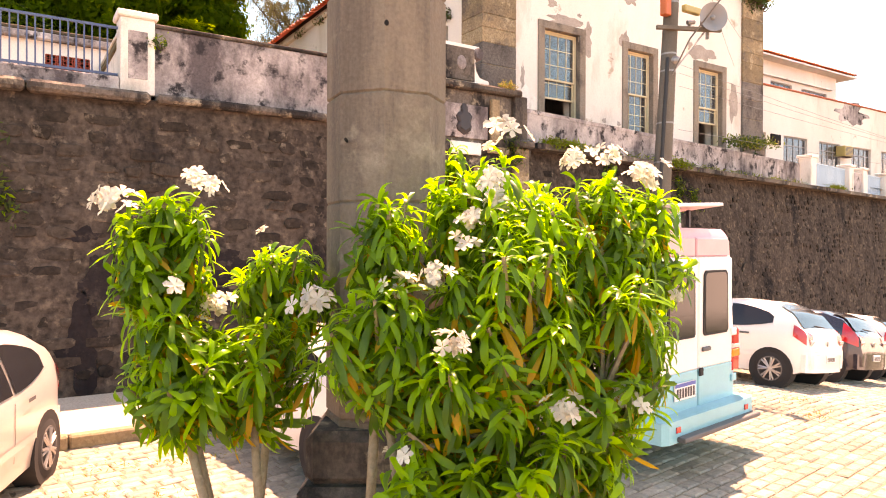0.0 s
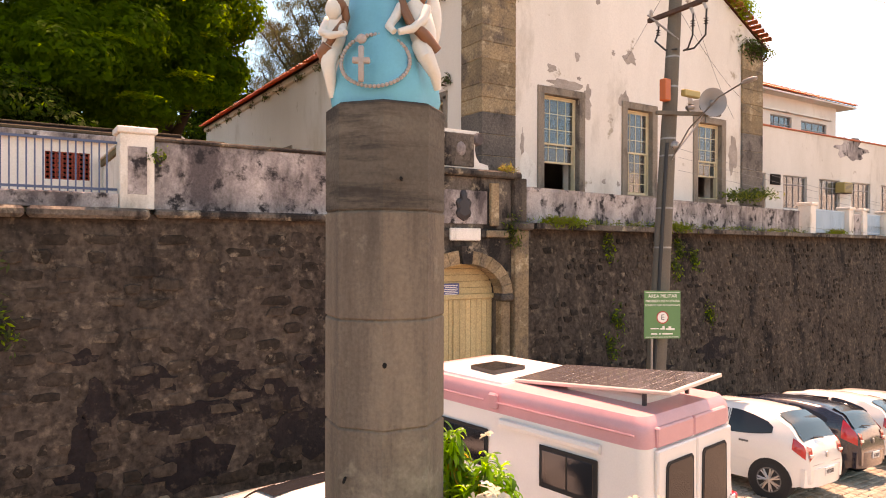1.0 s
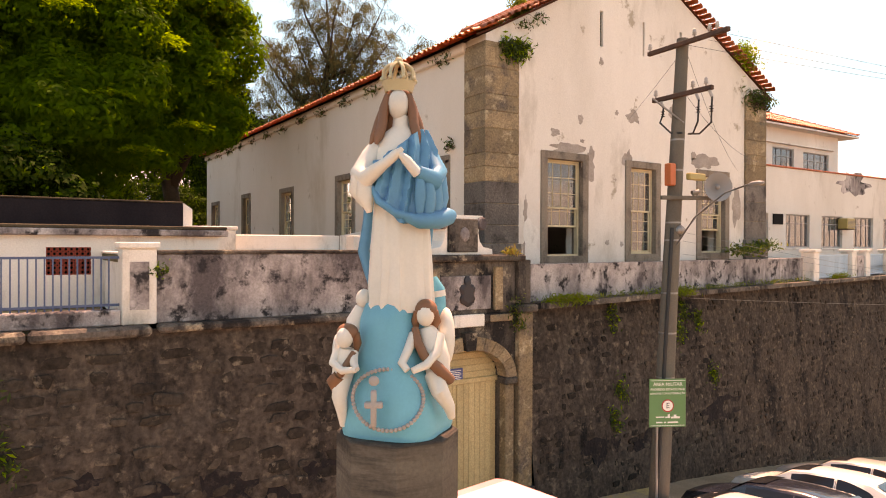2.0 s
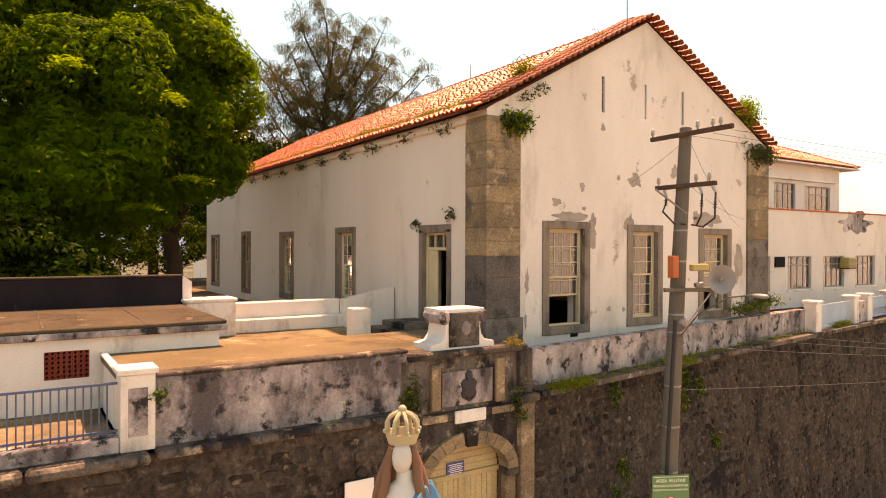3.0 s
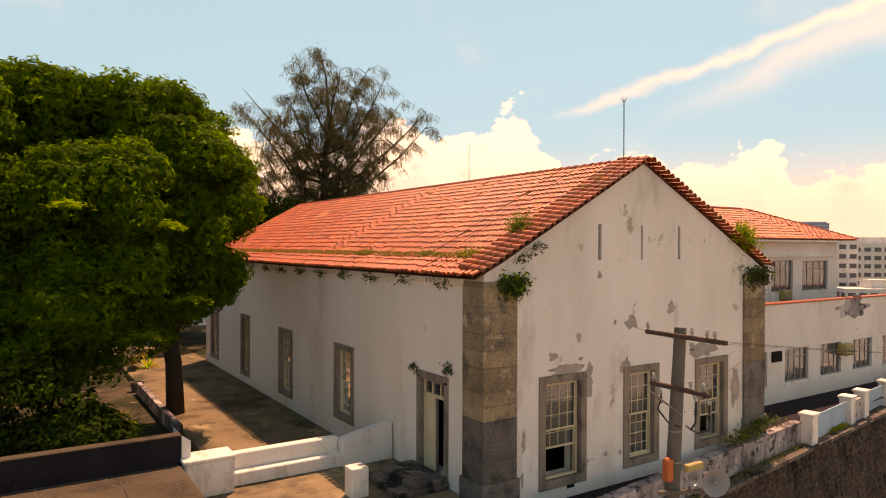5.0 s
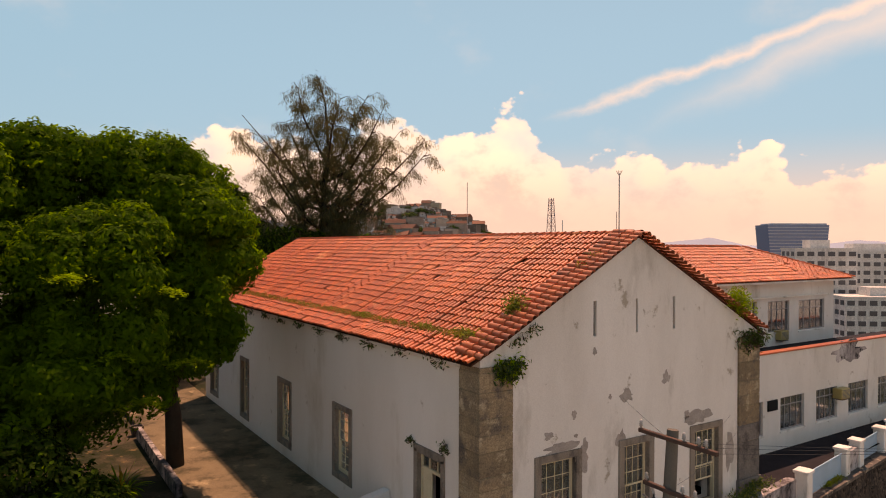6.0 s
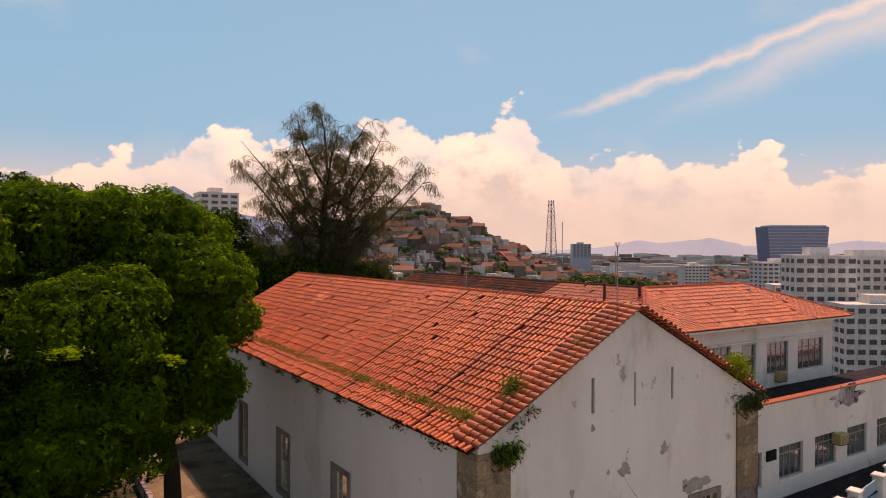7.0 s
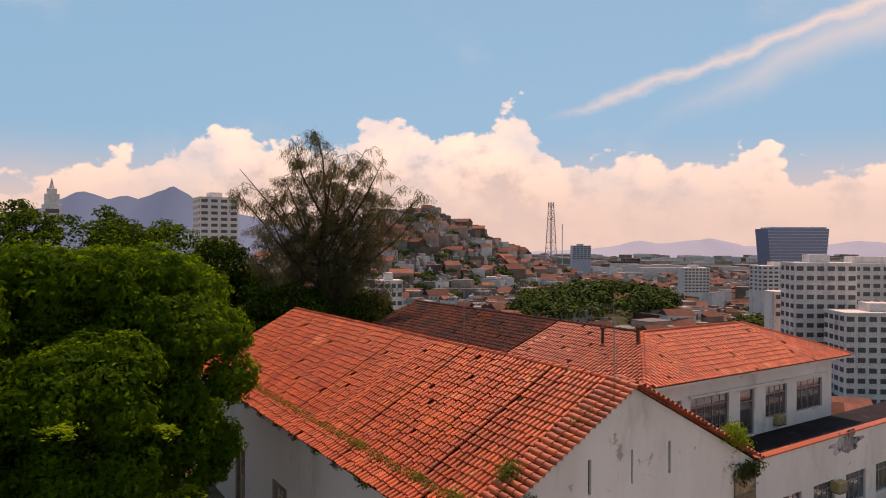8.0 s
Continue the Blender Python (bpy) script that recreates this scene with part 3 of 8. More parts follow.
mb = Mb()
for zo, flip in ((-0.025, 1), (-0.3, -1)):
    mb.rings([[(x, y, street(x) + zo) for x in np.linspace(-14, 62, 77)] for y in (-8, 20)[::flip]], closed=False)
structure("road", mb, "joint", "sandy joints of a cobbled street in full sun", "road")
walkway = structure("pavement", Mb().rings([[(x, 8.75, -0.2), (x, 12.2, -0.2), (x, 12.2, -0.05), (x, 8.75, 0.13)] for x in (-14, 2.2)]), "walk", "sunlit cement pavement beside the old wall", "pavement")

# ---- the retaining wall ----
def wall_y(x, z):
    """Front of the battered retaining wall."""
    base = 11.62 + max(x - 7, 0) * 0.137
    return base + 0.13 * z


mb = Mb()
ZS = np.linspace(-0.3, 4.75, 24)
ZS_E = np.linspace(-8.6, 4.75, 54)


def wall_sheet(mb, xs, zs, deep=0.05):
    g = []
    for z in zs:
        row = []
        for x in xs:
            n = noise.fractal(Vector((x * 1.3, 3.1, z * 1.6)), 1.0, 2.0, 4)
            row.append((x, wall_y(x, z) + deep * n, z))
        g.append(row)
    mb.rings(g, closed=False)
    back = [[(x, 13.9 + max(0, x - 10) * 0.137, z) for x in xs] for z in (zs[0], zs[-1])]
    mb.rings([g[-1], back[-1]], closed=False)
    mb.rings([back[0], back[1]][::-1], closed=False)


wall_sheet(mb, np.linspace(-14, 6.75, 90), ZS)
wall_l = structure("wall_retaining_west", mb, "masonry", "dark weathered rubble masonry retaining wall", "retaining wall", smooth=True)
mb = Mb()
wall_sheet(mb, np.linspace(10.4, 60, 150), ZS_E)
wall_r = structure("wall_retaining_east", mb, "masonry", "dark weathered rubble masonry retaining wall with ferns", "retaining wall", smooth=True)

# black flaked patches low on the western wall
def blot(cx, cz, rx, rz, seed, n=26, rough=0.55):
    pts = []
    for k in range(n):
        a = 2 * math.pi * k / n
        q = 0.78 + rough * noise.fractal(Vector((math.cos(a) * 1.7 + seed, math.sin(a) * 1.7, seed * 2.3)), 1.0, 2.0, 3)
        pts.append((cx + rx * q * math.cos(a), cz + rz * q * math.sin(a)))
    return pts


M["soot"] = surf("soot_black_wall", (0.014, 0.011, 0.012), (0.026, 0.020, 0.020), 0.95, 2.0, 14, 0.9, stain=(0.07, 0.055, 0.045), stain_scale=2.2, stain_lo=0.54, stain_hi=0.66, stain2=(0.07, 0.055, 0.042), s2=(6.0, 0.58, 0.68))
for i, (cx, cz, rx, rz) in enumerate(((2.0, 2.02, 0.62, 0.26), (3.2, 1.95, 0.60, 0.42), (2.5, 1.35, 0.95, 0.36), (4.0, 1.45, 0.70, 0.5), (4.6, 0.8, 0.75, 0.6), (2.7, 0.55, 1.1, 0.42), (1.2, 1.6, 0.32, 0.5), (0.95, 0.7, 0.35, 0.7), (1.0, 2.45, 0.34, 0.16), (4.9, 1.95, 0.45, 0.3),
                                     (-1.2, 1.0, 0.6, 0.5), (5.6, 1.4, 0.5, 0.8), (12.9, 0.9, 0.9, 0.5), (15.5, 0.7, 1.2, 0.4), (19.5, 0.9, 1.4, 0.45))):
    p = blot(cx, cz, rx, rz, i * 1.9)
    part("soot_patch", Mb().rings([[(x, wall_y(x, z) + 0.06, z) for x, z in p], [(x, wall_y(x, z) - 0.016, z) for x, z in p]]), "soot", wall_l if cx < 8 else wall_r)

wb = thing("wall_board", pose(5.75, wall_y(5.75, 3.49) - 0.05, 3.28), "blank white board fixed to the rubble wall", "board")
part("panel", box(-0.31, -0.015, 0, 0.31, 0.015, 0.42, 0.006), "sign_white", wb)
part("batten", box(-0.28, 0.015, 0.18, 0.28, 0.08, 0.24), "rust", wb)

# stone moulding on top of the western wall
mb = Mb()
for i in range(9):
    mb.box(-14 + i * 1.78, 11.98, 4.66, -14 + i * 1.78 + 1.75, 12.4, 4.84, 0.05)
mb.box(2.1, 12.02, 4.70, 6.75, 12.4, 4.84, 0.04)
structure("trim_moulding", mb, "granite_dark", "weathered stone moulding along the wall top", "moulding")

# terrace grounds behind the wall
structure("floor_patio", box(-14, 12.4, 4.3, 1.6, 15.7, 4.88), "terrace", "sunlit sandy patio behind the railing", "patio floor")
structure("floor_terrace", box(4.05, 15.5, 4.3, 11.2, 20.5, 5.6), "terrace", "sandy brown terrace before the old house", "terrace floor")
# Near-black colour stands in for shade between gable and parapet.
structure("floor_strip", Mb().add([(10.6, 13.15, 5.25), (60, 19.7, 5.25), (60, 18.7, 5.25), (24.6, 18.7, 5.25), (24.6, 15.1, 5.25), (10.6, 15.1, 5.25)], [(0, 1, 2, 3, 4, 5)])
          .add([(10.6, 13.15, 4.7), (60, 19.7, 4.7), (60, 19.7, 5.25), (10.6, 13.15, 5.25)], [(0, 1, 2, 3)]), "tar", "ground strip at the gable foot, its shade painted black", "yard strip")
mb = Mb()
g = []
for j in range(14):
    y = 20.5 + j * 3.6
    g.append([(x, y, 5.0 + 0.15 * noise.noise(Vector((x * 0.3, y * 0.3, 0))) + (0.1 if x > 8 else 0)) for x in np.linspace(-40, 60, 50)])
mb.rings(g, closed=False)
for a, b in ((g[-1][0], g[-1][-1]), (g[0][0], g[-1][0])):
    mb.add([a, b, (b[0], b[1] + 0.5, -2), (a[0], a[1] + 0.5, -2)], [(0, 1, 2, 3)])
structure("ground_yard", mb, "soil", "shady yard of bare soil and grass", "yard", smooth=True)

structure("floor_path", box(5.98, 21.6, 4.6, 11.06, 54, 5.24, 0.03), "path", "sandy path between the yard wall and the house, half in shade", "yard path")
# ---- parapets, piers, slabs of the forecourt ----
def piece(name, mb, mat, label, category, smooth=False):
    ob = part(name, mb, mat, None, label, smooth)
    return tagged(ob, label, category)


mb = Mb()
mb.box(2.1, 12.35, 4.84, 7.0, 12.68, 6.02, 0.015)
pw = thing("parapet_wall", pose(0, 0, 0), "white plaster parapet blackened by mould and rain", "parapet")
part("wall", mb, "plaster_dirty", pw)
part("coping", box(2.1, 12.30, 6.02, 7.0, 12.71, 6.085, 0.02), "granite_dark", pw, "blackened cement coping")
gp = thing("gate_pier", pose(1.83, 12.5, 4.84), "square whitewashed pier with a flat cap at the railing", "pier")
part("shaft", box(-0.27, -0.24, 0, 0.27, 0.24, 1.27, 0.015), "plaster_lime", gp)
part("cap", box(-0.32, -0.29, 1.27, 0.32, 0.29, 1.38, 0.02), "plaster_lime", gp)
part("sunk_panel", box(-0.15, -0.252, 0.25, 0.15, -0.235, 1.05, 0.005), "plaster_dirty", gp)
piece("railing_plinth", box(-14, 12.30, 4.84, 1.56, 12.62, 5.10, 0.02), "plaster_dirty", "low blackened plinth below the blue railing", "plinth")

rl = thing("railing", pose(-6.2, 12.5, 5.10), "blue-grey iron railing of thin upright bars on a plinth", "railing")
part("top_bar", box(-7.8, -0.02, 0.84, 7.75, 0.02, 0.88), "bluerail", rl)
part("bottom_bar", box(-7.8, -0.02, 0.05, 7.75, 0.02, 0.09), "bluerail", rl)
bar = box(-0.012, -0.012, 0, 0.012, 0.012, 0.86).mesh("bar", "bluerail")
for i in range(134):
    part("bar", bar, None, rl, m=pose(-7.7 + i * 0.115, 0, 0))

# brown cement roof over the rooms behind the parapet
mb = Mb()
mb.box(1.62, 12.72, 5.86, 7.9, 15.66, 6.0, 0.02).box(7.9, 13.2, 5.86, 9.4, 15.66, 6.0, 0.02)
sl = thing("flat_roof", pose(0, 0, 0), "weathered brown cement flat roof behind the parapet", "flat roof")
part("slab", mb, "slab_sand", sl)
part("side_wall", box(1.66, 12.75, 4.88, 1.9, 15.5, 5.86), "plaster_lime", sl)
part("edge_lip", box(1.6, 12.7, 6.0, 1.74, 15.66, 6.05, 0.015), "plaster_lime", sl)

mb = pierced(18.0, 1.55, 0.25, [(14.62, 0.66, 15.42, 1.22)])
sh = thing("outbuilding", pose(-14, 15.6, 4.9), "low whitewashed outbuilding with a flat roof and a red block vent", "outbuilding")
part("wall", weld(mb), "plaster_lime", sh)
part("side_wall", box(17.75, 0.25, 0, 18.0, 4.6, 1.55), "plaster_lime", sh)
# A near-black sheet stands for the unlit room behind the vent.
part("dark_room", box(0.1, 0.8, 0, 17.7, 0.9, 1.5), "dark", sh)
part("fascia", box(-0.1, -0.16, 1.46, 18.16, 4.6, 1.60, 0.02), "plaster_dirty", sh)
rb = part("roof_slab", box(-0.1, -0.14, 1.60, 18.14, 4.66, 1.68, 0.02), "slab", sh, "brown cement roof slab with cracked edge")
for i in range(2):
    part("slab_joint", box(14.6 + i * 1.9, -0.1, 1.682, 14.62 + i * 1.9, 4.6, 1.688), "granite_dark", rb)
vent = part("vent_grille", box(14.62, 0.06, 0.66, 15.42, 0.07, 0.67), "redbrick", sh, "red ceramic vent blocks with round holes")
mb = Mb()
for i in range(8):
    for j in range(6):
        mb.rings([[(q * math.cos(2 * math.pi * i_ / 8), q * math.sin(2 * math.pi * i_ / 8), z_) for i_ in range(8)] for q, z_ in ((0.060, -0.045), (0.030, -0.045), (0.030, 0.045), (0.060, 0.045), (0.060, -0.045))], False, False)
        k = len(mb.v) - 40
        for q in range(k, len(mb.v)):
            x, y, z = mb.v[q]
            mb.v[q] = (14.67 + i * 0.1 + x, 0.055 + z, 0.71 + j * 0.094 + y)
part("ring_block", mb, "redbrick", vent)

bw = thing("boundary_wall", pose(0, 0, 0), "black boundary wall under the trees", "wall")
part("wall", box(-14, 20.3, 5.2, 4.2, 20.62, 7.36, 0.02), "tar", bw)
part("coping", box(-14, 20.27, 7.36, 4.2, 20.65, 7.41, 0.015), "slab", bw, "thin brown coping")
mb = Mb()
mb.add([(4.2, 20.3, 5.5), (4.45, 20.3, 5.5), (4.45, 21.5, 5.5), (4.2, 21.5, 5.5), (4.2, 20.3, 7.38), (4.45, 20.3, 7.2), (4.45, 21.5, 6.75), (4.2, 21.5, 7.38)],
       [(0, 1, 5, 4), (1, 2, 6, 5), (2, 3, 7, 6), (3, 0, 4, 7), (4, 5, 6, 7)])
piece("wall_end", mb, "plaster_lime", "bright whitewashed stub at the end of the black wall", "wall")
mb = Mb()
mb.box(4.2, 19.9, 5.6, 5.6, 20.75, 6.62, 0.03)
piece("wall_pier", mb.box(4.16, 19.86, 6.62, 5.64, 20.8, 6.72, 0.02), "plaster_lime", "stout whitewashed pier at the terrace wall", "pier")
bn = thing("bench_wall", pose(5.62, 20.3, 5.6), "two-stepped whitewashed low wall along the terrace", "low wall")
part("seat_step", box(0, 0, 0, 3.6, 0.35, 0.42, 0.03), "plaster_lime", bn)
part("back_wall", box(0, 0.35, 0, 3.6, 0.7, 0.9, 0.03), "plaster_lime", bn)
mb = Mb().add([(9.2, 20.2, 5.6), (11.0, 20.2, 5.6), (11.0, 20.6, 5.6), (9.2, 20.6, 5.6), (9.2, 20.2, 6.5), (11.0, 20.2, 6.85), (11.0, 20.6, 6.85), (9.2, 20.6, 6.5)],
              [(0, 1, 5, 4), (1, 2, 6, 5), (2, 3, 7, 6), (3, 0, 4, 7), (4, 5, 6, 7)])
piece("sloped_wall", mb, "plaster_lime", "whitewashed wall that rises to the house wall", "wall")
po = thing("terrace_post", pose(8.5, 17.75, 5.6), "short square whitewashed post on the terrace", "post")
part("shaft", box(-0.27, -0.25, 0, 0.27, 0.25, 0.86, 0.02), "plaster_lime", po)
mb = Mb().box(9.3, 16.7, 5.6, 11.0, 18.9, 5.78, 0.02).box(9.8, 16.8, 5.78, 11.0, 18.8, 5.95, 0.02)
piece("door_steps", mb, "granite_dark", "two dark stone steps below the side door", "steps")

# eastern parapet with its planted ledge, then piers and blue gates
mb = Mb()
pts = [(10.7, 12.85), (24.0, 14.68), (27.2, 15.08)]
for (xa, ya), (xb, yb), top in ((pts[0], pts[1], 5.72), (pts[1], pts[2], 5.72)):
    d = Vector((yb - ya, -(xb - xa), 0)).normalized() * -0.34
    for z0, z1, o in ((4.70, top - 0.1, 0.0), (top - 0.1, top, 0.05)):
        q = [(xa - d.x * o, ya - d.y * o), (xb - d.x * o, yb - d.y * o), (xb + d.x * (1 + o), yb + d.y * (1 + o)), (xa + d.x * (1 + o), ya + d.y * (1 + o))]
        mb.rings([[(x, y, z0) for x, y in q], [(x, y, z1) for x, y in q]])
piece("parapet_wall", mb, "plaster_dirty", "long white parapet stained black above the rubble wall", "parapet")
mb = Mb()
mb.rings([[(10.7, 12.3, z), (60, 19.0, z), (60, 19.75, z), (10.7, 13.0, z)] for z in (4.66, 4.80)])
structure("trim_ledge", mb, "granite_dark", "stone ledge overgrown with grass", "ledge")
for i, (x, y) in enumerate(((27.6, 14.98), (32.3, 15.76), (34.2, 16.05), (37.6, 16.5), (39.6, 16.8), (43.2, 17.3))):
    gpier = thing("gate_pier", pose(x, y, 4.75, 0, 0, 7.8), "whitewashed pier with a flat cap between blue gates", "pier", "gate piers")
    part("shaft", box(-0.28, -0.25, 0, 0.28, 0.25, 1.20, 0.02), "plaster_lime", gpier)
    part("cap", box(-0.34, -0.31, 1.20, 0.34, 0.31, 1.32, 0.02), "plaster_lime", gpier)
    if i % 2 == 0:
        L_ = (4.1, 0, 2.8, 0, 3.0)[i]
        gt = thing("blue_gate", pose(x + 0.30, y + 0.04, 4.85, 0, 0, 8.6), "light blue iron gate of close upright bars", "gate", "blue gates")
        part("top_bar", box(0, -0.02, 0.95, L_, 0.02, 1.0), "bluegate", gt)
        part("bottom_bar", box(0, -0.02, 0.05, L_, 0.02, 0.1), "bluegate", gt)
        gb = box(-0.03, -0.012, 0.0, 0.03, 0.012, 0.98).mesh("bar", "bluegate")
        for k in range(int(L_ / 0.11)):
            part("bar", gb, None, gt, m=pose(0.06 + k * 0.11, 0, 0))
    elif i < 5:
        part("infill_wall", box(0.3, -0.14, 0, 1.65, 0.14, 1.02, 0.02), "plaster_dirty", gpier)

# ---- the old house ----
HX0, HX1, HY0, HY1, HZ0, HZE = 11.06, 24.35, 15.05, 46.0, 5.2, 12.05
house = thing("colonial_house", pose(0, 0, 0), "long white plastered colonial house with a red tile roof", "house")
FW = [(13.31, 5.87, 14.75, 8.78), (16.89, 5.92, 18.12, 8.74), (20.52, 5.95, 21.91, 8.68)]
SW = [(23.55, 6.2, 24.9, 8.75), (30.1, 5.95, 31.5, 8.68), (36.65, 5.85, 37.8, 8.8), (43.0, 5.9, 44.45, 8.7)]
SD = (17.0, 5.75, 18.42, 8.66)
mb = pierced(HX1 - HX0, HZE - HZ0, 0.7, [(a - HX0, b - HZ0, c - HX0, d - HZ0) for a, b, c, d in FW])
for i in range(len(mb.v)):
    x, y, z = mb.v[i]
    mb.v[i] = (x + HX0, y + HY0, z + HZ0)
RX, RZ = 17.55, 15.62
SLITS = [(15.49, 15.63), (17.46, 17.59), (19.33, 19.46)]
# gable triangle with three slits through it
xs = sorted({HX0, RX, HX1, *(v for s in SLITS for v in s)})
top = lambda x: HZE + (RZ - HZE) * (1 - abs(x - RX) / (RX - HX0 if x < RX else HX1 - RX))
for a, b in zip(xs, xs[1:]):
    slit = any(abs(a - s[0]) < 1e-6 for s in SLITS)
    for za, zb in (((HZE, HZE), (12.42, 12.42)), ((13.54, 13.54), (top(a), top(b)))) if slit else (((HZE, HZE), (top(a), top(b))),):
        mb.rings([[(a, y, za[0]), (b, y, za[1]), (b, y, zb[1]), (a, y, zb[0])] for y in (HY0, HY0 + 0.7)])
part("wall", weld(mb), "plaster", house)
# Near-black plugs paint the shade within the slits.
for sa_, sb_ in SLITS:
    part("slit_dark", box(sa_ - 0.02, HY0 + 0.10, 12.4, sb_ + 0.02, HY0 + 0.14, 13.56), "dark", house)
# side wall towards the terrace
mb = pierced(HY1 - HY0 - 0.7, HZE - HZ0, 0.7, [(46.0 - c, b - HZ0, 46.0 - a, d - HZ0) for a, b, c, d in SW + [SD]])
for i in range(len(mb.v)):
    x, y, z = mb.v[i]
    mb.v[i] = (HX0 + y, HY1 - x, z + HZ0)
part("wall", weld(mb), "plaster_damp", house)
part("wall", box(HX1 - 0.7, HY0 + 0.7, HZ0, HX1, HY1, HZE), "plaster", house)
mb = box(HX0 + 0.7, HY1 - 0.7, HZ0, HX1 - 0.7, HY1, HZE).rings([[(HX0, y, HZE), (HX1, y, HZE), (RX, y, RZ)] for y in (HY1 - 0.7, HY1)])
part("wall", mb, "plaster", house)
# The floor is painted near black so the rooms look unlit.
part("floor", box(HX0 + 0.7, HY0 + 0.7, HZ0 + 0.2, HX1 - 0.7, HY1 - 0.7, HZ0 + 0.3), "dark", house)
# plaster patches fallen from the gable, with the grey render below laid bare
M["bare"] = surf("bare_grey_render", (0.44, 0.38, 0.34), (0.31, 0.265, 0.235), 0.95, 2, 30, 0.5)
for i, (cx, cz, rx, rz) in enumerate(((17.05, 10.38, 0.42, 0.24), (14.68, 10.05, 0.15, 0.17), (13.65, 9.55, 0.26, 0.13), (16.25, 10.42, 0.09, 0.09), (14.75, 9.4, 0.1, 0.08), (16.2, 8.3, 0.07, 0.05),
                                     (15.85, 6.3, 0.10, 0.12), (16.5, 6.25, 0.10, 0.10), (15.55, 11.95, 0.09, 0.17), (19.0, 10.75, 0.22, 0.3), (20.1, 9.35, 0.16, 0.22), (12.5, 7.2, 0.10, 0.55), (22.6, 7.6, 0.3, 0.8), (20.7, 9.2, 0.9, 0.32),
                                     (16.75, 8.95, 0.28, 0.42), (15.05, 8.75, 0.32, 0.62), (14.1, 9.1, 0.8, 0.22), (12.55, 5.6, 0.22, 0.9))):
    p = blot(cx, cz, rx, rz, i * 1.7)
    part("plaster_patch", Mb().rings([[(x, HY0 + 0.02, z) for x, z in p], [(x, HY0 - 0.006, z) for x, z in p]]), "bare", house)
part("lower_repair", Mb().rings([[(x, y, z) for x, z in blot(12.75, 6.1, 0.42, 0.95, 3.3)] for y in (HY0 + 0.02, HY0 - 0.008)]), "plaster_lime", house)
# The vent is a near-black plate, the shade of its opening painted.
part("wall_vent", box(14.2, HY0 - 0.01, 5.52, 14.5, HY0 + 0.05, 5.64), "dark", house)

# stone quoins: the corner pilasters in blocks
def quoin(x0, x1, y0, y1, z0, z1, seed):
    q = part("quoin", box(x0 + 0.02, y0 + 0.02, z0, x1 - 0.02, y1 - 0.02, z1), "granite", house, "weathered brown granite corner pilaster")
    r, z = random.Random(seed), z0
    while z < z1 - 0.2:
        h = min(r.uniform(0.38, 0.75), z1 - z)
        o = 0.06 if z < 6.1 else 0.0
        part("block", box(x0 - o, y0 - o, z, x1 + o, y1 + o, z + h - 0.012, 0.015), "granite" if z > 7.9 else "granite_grey", q)
        z += h


quoin(HX0 - 0.07, 12.2, HY0 - 0.08, HY0 + 0.95, HZ0, 11.85, 3)
quoin(23.1, HX1 + 0.07, HY0 - 0.08, HY0 + 0.9, HZ0, 11.85, 5)


def sash_window(w, face, rows_up, rows_low, lift=0.0, cols=4, curtain=True):
    """A tall sash window in its opening with a stone surround; face maps (along, out, up) to the house."""
    a, b, c, d = w
    t = 0.24

    def turn_(m_):
        m_.v = [face(*p) for p in m_.v]

    fr = Mb()
    for x0, z0, x1, z1 in ((a, b, a + 0.06, d), (c - 0.06, b, c, d), (a + 0.06, d - 0.07, c - 0.06, d), (a + 0.06, b, c - 0.06, b + 0.06)):
        fr.box(x0, 0.14, z0, x1, 0.30, z1, 0.01)
    turn_(fr)
    win = part("window", weld(fr), "cream", house, "tall sash window with cream muntins in a granite surround")
    for nm, x0, z0, x1, z1 in (("jamb", a - t, b, a + 0.012, d), ("jamb", c - 0.012, b, c + t, d), ("lintel", a - t - 0.003, d - 0.012, c + t + 0.003, d + t * 0.9), ("sill", a - t - 0.003, b - 0.24, c + t + 0.003, b + 0.012)):
        st_ = Mb().box(x0, -0.05, z0, x1, 0.45, z1, 0.015)
        turn_(st_)
        part(nm, st_, "jamb", win)
    mid = (b + d) / 2
    for k, (z0, z1, out, rows_) in enumerate(((mid - 0.03, d - 0.07, 0.16, rows_up), (b + 0.06 + lift, mid + 0.03 + lift, 0.21, rows_low))):
        x0, x1 = a + 0.06, c - 0.06
        sa = Mb()
        for p in ((x0, z0, x0 + 0.05, z1), (x1 - 0.05, z0, x1, z1), (x0 + 0.05, z1 - 0.05, x1 - 0.05, z1), (x0 + 0.05, z0, x1 - 0.05, z0 + 0.06)):
            sa.box(p[0], out, p[1], p[2], out + 0.04, p[3], 0.006)
        for i in range(1, cols):
            x = x0 + (x1 - x0) * i / cols
            sa.box(x - 0.011, out + 0.005, z0 + 0.05, x + 0.011, out + 0.035, z1 - 0.05)
        for j in range(1, rows_):
            z = z0 + (z1 - z0) * j / rows_
            sa.box(x0 + 0.05, out + 0.008, z - 0.011, x1 - 0.05, out + 0.032, z + 0.011)
        turn_(sa)
        part("sash", sa, "cream", win)
        pa = box(x0 + 0.045, out + 0.018, z0 + 0.05, x1 - 0.045, out + 0.022, z1 - 0.045)
        turn_(pa)
        part("pane", pa, "glass", win)
    if curtain:
        cu = box(a, 0.32, mid - (0.2 if lift else 1.2), c, 0.33, d)
        turn_(cu)
        part("blind", cu, "curtain", win)


front = lambda x, o, z: (x, HY0 + o, z)
side = lambda y, o, z: (HX0 + o, y, z)
sash_window(FW[0], front, 3, 3, 0.82, curtain=False)
sash_window(FW[1], front, 3, 4, 0.0, curtain=False)
